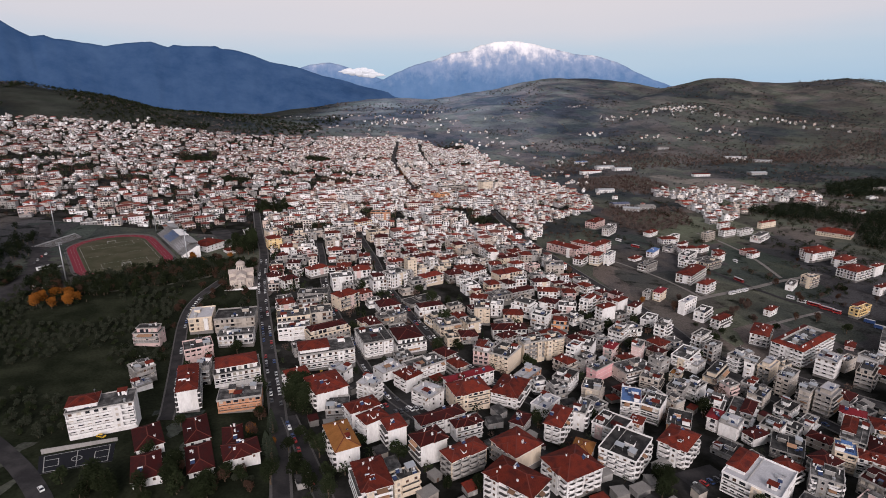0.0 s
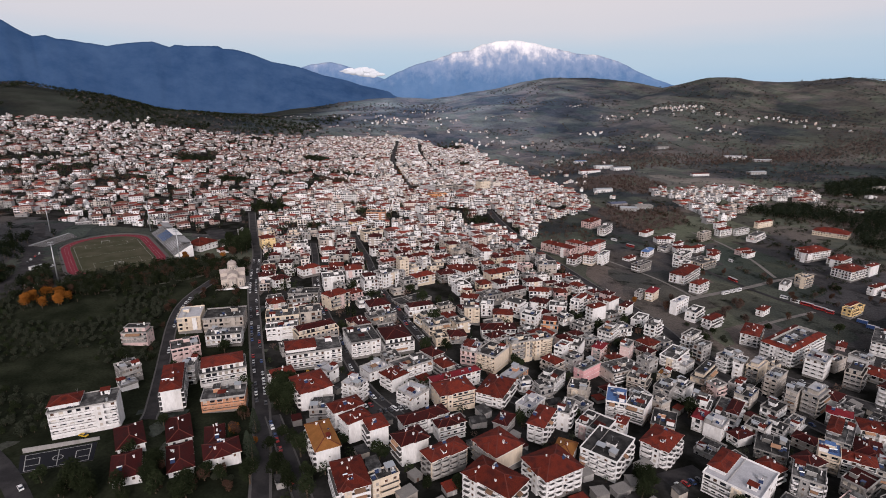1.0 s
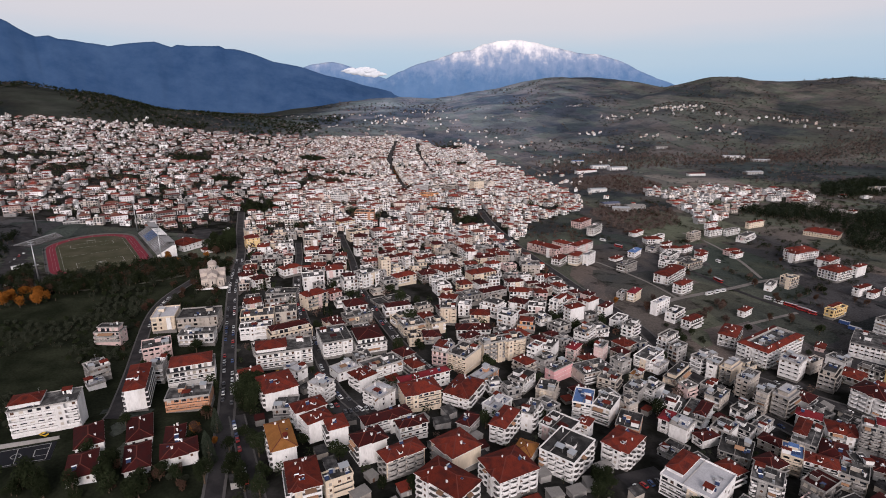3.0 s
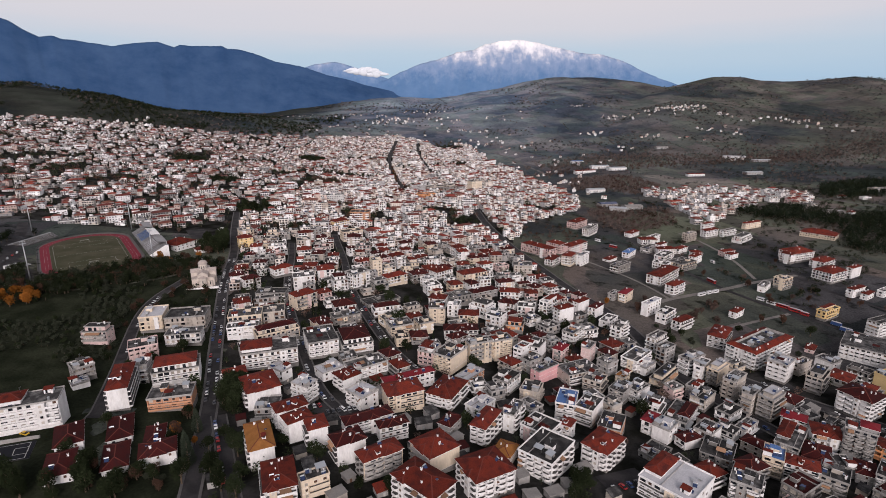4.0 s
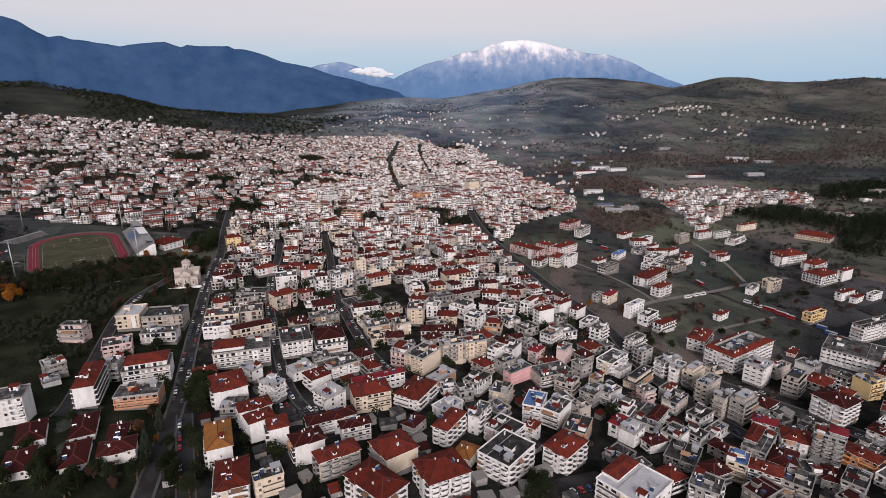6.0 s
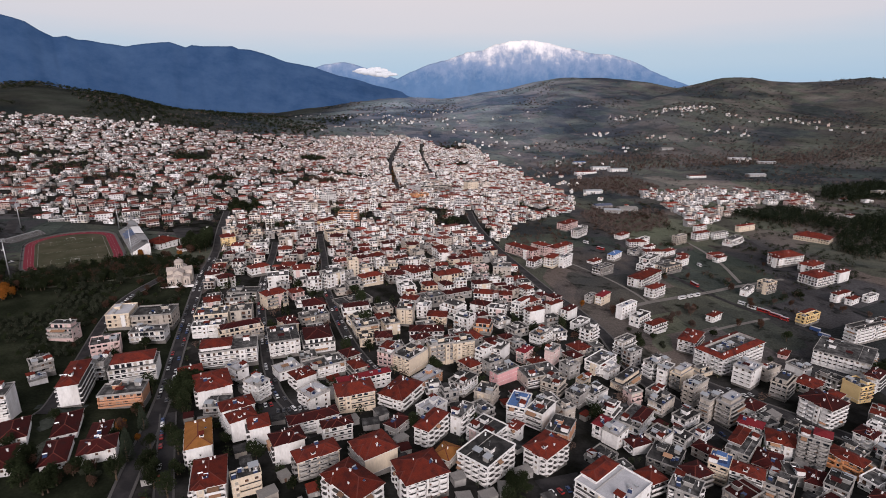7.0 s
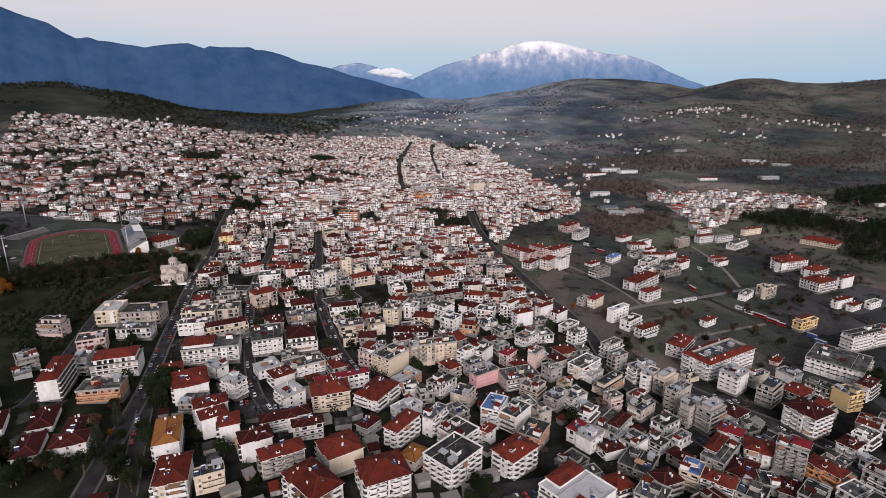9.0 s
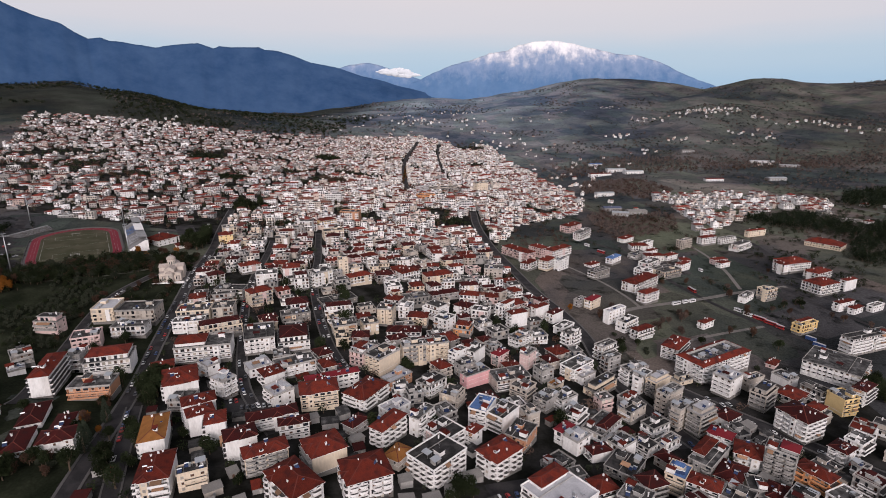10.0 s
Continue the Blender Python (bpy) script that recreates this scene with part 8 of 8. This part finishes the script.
KINDS = {
    "leafy": ([tree_meshes(k, 8.5, 3.6, LEAF) for k in (1, 2, 3)], "dark green leafy tree"),
    "tall": ([tree_meshes(k, 13.0, 4.4, LEAF, n=620) for k in (4, 5)], "tall dark green tree"),
    "cypress": ([tree_meshes(k, 11.0, 1.5, CYPRESS, "spire", 420) for k in (6, 7)], "slender dark cypress"),
    "orange": ([tree_meshes(k, 8.0, 3.4, AUTUMN) for k in (8, 9)], "orange autumn tree"),
    "rust": ([tree_meshes(k, 8.5, 3.2, RUST, n=300) for k in (10, 11)], "thin brown autumn tree"),
    "pine": ([tree_meshes(k, 14.0, 3.3, PINE, "spire", 900) for k in (14, 15)], "grey-green conifer"),
    "bare": ([tree_meshes(k, 7.5, 3.0, BARE, n=220) for k in (16, 17)], "bare brown winter tree"),
    "shrub": ([tree_meshes(k, 3.6, 2.0, OLIVE, n=200) for k in (12, 13)], "low grey-green garden shrub"),
}


def tree(kind, x, y, size=1.0, where="beside the houses"):
    rng = random.Random(int(x * 13 + y * 7))
    meshes, words = KINDS[kind]
    trunk, crown = rng.choice(meshes)
    top = empty("tree", x, y, gz(x, y), rng.uniform(0, 360))
    top.scale = (size * rng.uniform(0.9, 1.1), size * rng.uniform(0.9, 1.1), size)
    part("trunk", trunk, top)
    part("crown", crown, top)
    tagged(top, f"{words} {where}", "tree", "trees of the town")


def tree_group(kinds, x, y, rx, ry, n, seed, size=(0.8, 1.2), where="beside the houses"):
    rng = random.Random(seed)
    for k in range(n):
        px, py = x + rng.uniform(-1, 1) * rx, y + rng.uniform(-1, 1) * ry
        if free(px, py, 1.5, 1.5, 0, 0.2):
            tree(rng.choice(kinds), px, py, rng.uniform(*size), where)


tree_group(("tall", "leafy"), 104, 206, 12, 8, 12, 51, (0.6, 0.9), "beside the curved white block")
tree_group(("tall", "leafy", "tall"), 376, 358, 12, 18, 18, 52, (0.8, 1.2), "beside the blocks at the edge of town")
tree_group(("tall", "leafy", "tall"), -78, 266, 7, 15, 34, 1, (0.8, 1.15), where="beside the street junction")
tree_group(("tall", "leafy", "rust", "orange"), -93, 228, 8, 20, 26, 2, (0.7, 1.1), where="beside the school")
tree_group(("leafy", "shrub", "rust"), -120, 197, 45, 14, 16, 3, where="around the small houses")
tree_group(("tall", "leafy"), -62, 205, 6, 20, 26, 31, (0.7, 1.1), "between the two roads")
tree_group(("tall", "leafy", "rust"), -114, 189, 34, 10, 30, 32, (0.7, 1.1), "on the grass below the small houses")
tree_group(("tall", "leafy", "tall"), -90, 272, 12, 20, 26, 41, (0.8, 1.2), "in the small park by the avenue")
for tx, ty, ts in ((-84, 232, 1.0), (-76, 206, 1.15), (-81, 214, 0.9)):
    tree("pine", tx, ty, ts, "beside the school")
tree("orange", -80, 221, 0.6, "beside the school")
for tx, ty in ((-72, 217), (-60, 199), (-57, 214), (-50, 200), (-73, 193), (-66, 206), (-64, 224), (-70, 230), (-55, 190), (-47, 186)):
    tree("tall" if tx % 2 else "leafy", tx, ty, 0.95, "between the two roads")
for tx, ty in ((-114, 198), (-131, 206), (-101, 192), (-86, 195), (5, 212), (-145, 305), (-152, 292), (-129, 232)):
    tree("leafy", tx, ty, 0.9, "beside the houses")
tree_group(("orange",), -145, 210, 4, 4, 2, 4, where="beside the sports court")
tree_group(("tall", "leafy", "cypress"), -215, 575, 16, 60, 22, 5, where="beside the red-roofed school")
tree_group(("orange", "rust"), -225, 520, 30, 16, 8, 6, where="near the church")
tree_group(("leafy", "tall", "rust"), -165, 480, 14, 40, 12, 7, where="near the church")
tree_group(("orange",), -291, 383, 13, 10, 11, 8, (1.1, 1.6), "in the field")
tree_group(("tall", "tall", "leafy"), -207, 556, 13, 26, 30, 61, (1.0, 1.4), "beside the red-roofed school")
tree_group(("orange", "rust"), -232, 488, 10, 8, 5, 62, (0.8, 1.1), "below the grandstand")
tree_group(("leafy", "tall"), -245, 745, 30, 20, 16, 9, (1.0, 1.4), "between the houses")
tree_group(("leafy", "shrub", "leafy"), 60, 183, 110, 60, 85, 10, where="between the blocks")
tree_group(("leafy", "shrub", "tall"), 90, 330, 150, 110, 130, 11, where="between the blocks")
tree_group(("leafy", "shrub", "cypress"), -30, 420, 110, 110, 95, 12, where="between the blocks")
tree_group(("rust", "bare", "shrub", "bare"), 260, 430, 70, 60, 22, 13, where="in the fields")
tree_group(("bare", "leafy", "shrub", "rust"), 380, 520, 120, 120, 44, 14, where="in the fields")
tree_group(("rust", "orange"), 175, 455, 10, 25, 5, 15, where="beside the curving road")


def woods(name, label, spots, seed, leaf=0.7, n=46, hub=True):
    """Countless trees in one mesh: spots gives x, y, radius, height and leaf."""
    rng = random.Random(seed)
    s = Shape()
    for x, y, r, h, mat in spots(rng):
        z = gz(x, y)
        s.tube(x, y, z - 0.5, z + h * 0.32, r * 0.08, r * 0.05, BARK, 4)
        k = 1.0 if y > 1300 else 1.9   # finer leaves close by
        crown_shape(s, rng, x, y, z + h * 0.52, r, h * 0.48, int(n * k), leaf * r / 2.5 / k ** 0.5, mat)
    tagged(s.thing(name), label, "trees", kind="stuff")


def grove(rng):
    ring = ((-330, 225), (-185, 215), (-170, 262), (-175, 300), (-195, 360), (-215, 425), (-290, 425), (-330, 400), (-420, 330))
    for i in range(70):
        for j in range(60):
            x, y = -440 + i * 5.6 + rng.gauss(0, 1.1) + 2.5 * (j % 2), 205 + j * 5.4 + rng.gauss(0, 1.1)
            if inside(x, y, ring) and noise.noise((x * 0.02, y * 0.02, 2)) > -0.12 and free(x, y, 3, 3, 0, 0.5):
                yield x, y, rng.uniform(1.5, 2.5), rng.uniform(2.8, 4.6), OLIVE if rng.random() < 0.75 else LEAF


def belt(rng):
    for k in range(900):
        t = rng.random()
        x, y = -395 + 215 * t + rng.gauss(0, 7), 400 + 70 * t + rng.gauss(0, 13) + 18 * math.sin(t * 9)
        if free(x, y, 3, 3, 0, 0.5):
            yield x, y, rng.uniform(2.4, 4.6), rng.uniform(5, 9.5), rng.choice((LEAF, LEAF, OLIVE, LEAF, LEAF, OLIVE, RUST, CYPRESS))
    for k in range(260):   # the trees that close the stadium's near end
        p = STADIUM @ Vector((rng.uniform(-42, 50), rng.uniform(-112, -78), 0))
        yield p.x, p.y, rng.uniform(2.5, 4.5), rng.uniform(6, 11), rng.choice((LEAF, LEAF, LEAF, RUST, OLIVE, CYPRESS, LEAF, OLIVE))
    for k in range(150):   # dark trees past the stadium road
        x, y = rng.gauss(-425, 22), rng.gauss(490, 40)
        if free(x, y, 3, 3, 0, 1.0):
            yield x, y, rng.uniform(2.5, 4.5), rng.uniform(7, 12), rng.choice((CYPRESS, LEAF, CYPRESS))
    for k in range(120):
        x, y = rng.uniform(-205, -150), rng.uniform(300, 440)
        if free(x, y, 3, 3, 0, 1.5):
            yield x, y, rng.uniform(1.8, 3.5), rng.uniform(3, 6.5), rng.choice((LEAF, OLIVE, RUST))


def yards(rng):
    for k in range(21000):
        x, y = rng.uniform(-1300, 320), rng.uniform(130, 2350)
        if inside(x, y, DENSE) and rng.random() < 0.8 and free(x, y, 2.0, 2.0, 0, -0.9):
            big = noise.noise((x * 0.011, y * 0.011, 7.7)) > 0.2
            r = rng.uniform(3.0, 5.8) if big else rng.uniform(1.8, 4.2)
            yield x, y, r, r * rng.uniform(1.5, 2.4), rng.choice((LEAF, LEAF, LEAF, CYPRESS, OLIVE, RUST, BARE))


def parks(rng):
    for kx, ky, rx, ry, brown in PARKS:
        for k in range(int(rx * ry / 7)):
            a, q = rng.uniform(0, 6.283), rng.random() ** 0.5
            x, y = kx + rx * q * math.cos(a), ky + ry * q * math.sin(a)
            if free(x, y, 2, 2, 0, 0.3):
                yield x, y, rng.uniform(2.4, 4.6), rng.uniform(6, 11), rng.choice((RUST, BARE, RUST) if brown else (LEAF, CYPRESS, LEAF, OLIVE))


def valley(rng):
    for k in range(21000):
        y = 480 + 3600 * rng.random() ** 1.25
        x = rng.uniform(-0.9, 0.86) * y
        if inside(x, y, DENSE) or (-420 < x < -190 and y < 700):
            continue
        if noise.noise((x * 0.0035, y * 0.0035, 5.5)) + 0.35 * noise.noise((x * 0.02, y * 0.02, 1.5)) < 0.02:
            continue
        if y < 1900 and not free(x, y, 4, 4, 0, 1):
            continue
        far = min(1.0, max(0.0, (y - 700) / 2300))
        r = rng.uniform(2.4, 4.5) * (1 + 0.9 * far)
        if y > 1150 and rng.random() < 0.88:
            yield x, y, r, r * rng.uniform(1.0, 1.5), rng.choice((SCRUB, SCRUB, THICKET))
            continue
        yield x, y, r, r * rng.uniform(1.2, 1.9) * (1 - 0.3 * far), (rng.choice((BARE, BARE, RUST, OLIVE)) if noise.noise((x * 0.003, y * 0.004, 8.8)) > 0 else rng.choice((LEAF, OLIVE, OLIVE, LEAF, OLIVE)))
    for k in range(3600):   # hedges and lines of trees between the fields
        i = k % 150
        hr = random.Random(i)
        hx, hy = hr.uniform(-0.1, 0.8), hr.uniform(500, 2900)
        hx *= hy
        if hx < 330 and hy < 2300:
            continue
        a, run = radians(19 + hr.choice((0, 90)) + hr.gauss(0, 8)), hr.uniform(50, 150)
        t = rng.uniform(-1, 1) * run
        x, y = hx + t * math.cos(a) + rng.gauss(0, 2), hy + t * math.sin(a) + rng.gauss(0, 2)
        if y > 1900 or free(x, y, 3, 3, 0, 1):
            yield x, y, rng.uniform(2, 4.2), rng.uniform(3.5, 7.5), rng.choice((LEAF, BARE, OLIVE) if y < 1100 else (SCRUB, THICKET, SCRUB))
    for k in range(2600):   # the brown woods along the stream bed
        t = rng.random()
        x, y = 300 + 1500 * t + rng.gauss(0, 40), 1560 + 330 * t + rng.gauss(0, 70) + 60 * math.sin(t * 9)
        if free(x, y, 4, 4, 0, 1):
            yield x, y, rng.uniform(3, 5.5), rng.uniform(6, 11), rng.choice((THICKET, THICKET, BARE, SCRUB, THICKET))
    for k in range(4200):   # forest on the hill behind the town
        x, y = rng.uniform(-2300, -480), rng.uniform(1700, 3000)
        if not inside(x, y, DENSE) and noise.noise((x * 0.003, y * 0.003, 2.2)) > -0.25:
            yield x, y, rng.uniform(5, 9), rng.uniform(8, 14), rng.choice((LEAF, CYPRESS, LEAF, OLIVE))
    for k in range(420):   # the reddish poplar strip along the stream
        t = rng.random()
        x, y = 230 + 900 * t + rng.gauss(0, 14), 1400 + 260 * t + rng.gauss(0, 24)
        if free(x, y, 4, 4, 0, 1):
            yield x, y, rng.uniform(3, 5), rng.uniform(7, 12), rng.choice((RUST, THICKET, BARE, RUST, THICKET))
    for k in range(160):   # brown trees along the far street
        t = rng.random()
        x, y = -60 - 50 * t + rng.choice((-9.5, 9.5)) + rng.gauss(0, 1.5), 1080 + 380 * t
        yield x, y, rng.uniform(2.5, 4), rng.uniform(6, 9), rng.choice((RUST, AUTUMN, RUST, LEAF))
    browns = (((335, 1339), (472, 1337), (501, 1190), (422, 1063), (364, 1183), (298, 1157)), ((272, 918), (316, 994), (421, 942), (396, 829), (287, 755), (273, 862)))
    for k in range(5200):   # brown thickets at the town's edge
        x, y = rng.uniform(245, 520), rng.uniform(750, 1345)
        if any(inside(x, y, q) for q in browns) and free(x, y, 3, 3, 0, 1) and not inside(x, y, DENSE):
            yield x, y, rng.uniform(2.0, 4.2), rng.uniform(4, 8), rng.choice((THICKET, THICKET, RUST, BARE, THICKET))
    wood = ((521, 924), (645, 950), (661, 897), (680, 864), (758, 887), (900, 985), (581, 651), (555, 692), (624, 804), (571, 830), (539, 868))
    grown = ((824, 1159), (984, 1233), (1040, 1160), (899, 1060), (777, 1010), (754, 1050))
    for k in range(14000):   # the dark wood past the fields
        x, y = rng.uniform(500, 1060), rng.uniform(640, 1250)
        if (inside(x, y, wood) or inside(x, y, grown)) and free(x, y, 4, 4, 0, 1):
            yield x, y, rng.uniform(2.8, 5.0), rng.uniform(9, 17), rng.choice((LEAF, CYPRESS, PINE, CYPRESS))


woods("olive_grove", "rows of grey-green olive trees on dark grass", grove, 21, leaf=0.75, n=75)
woods("tree_belt", "dark belt of mixed trees and scrub below the stadium", belt, 22, n=70)
woods("garden_trees", "dark garden trees between the town houses", yards, 23, n=26)
woods("park_trees", "dark green and rust-brown trees of the small town parks", parks, 25, n=40)
woods("valley_trees", "scattered dark trees, hedges and autumn poplars of the valley", valley, 24, n=24)
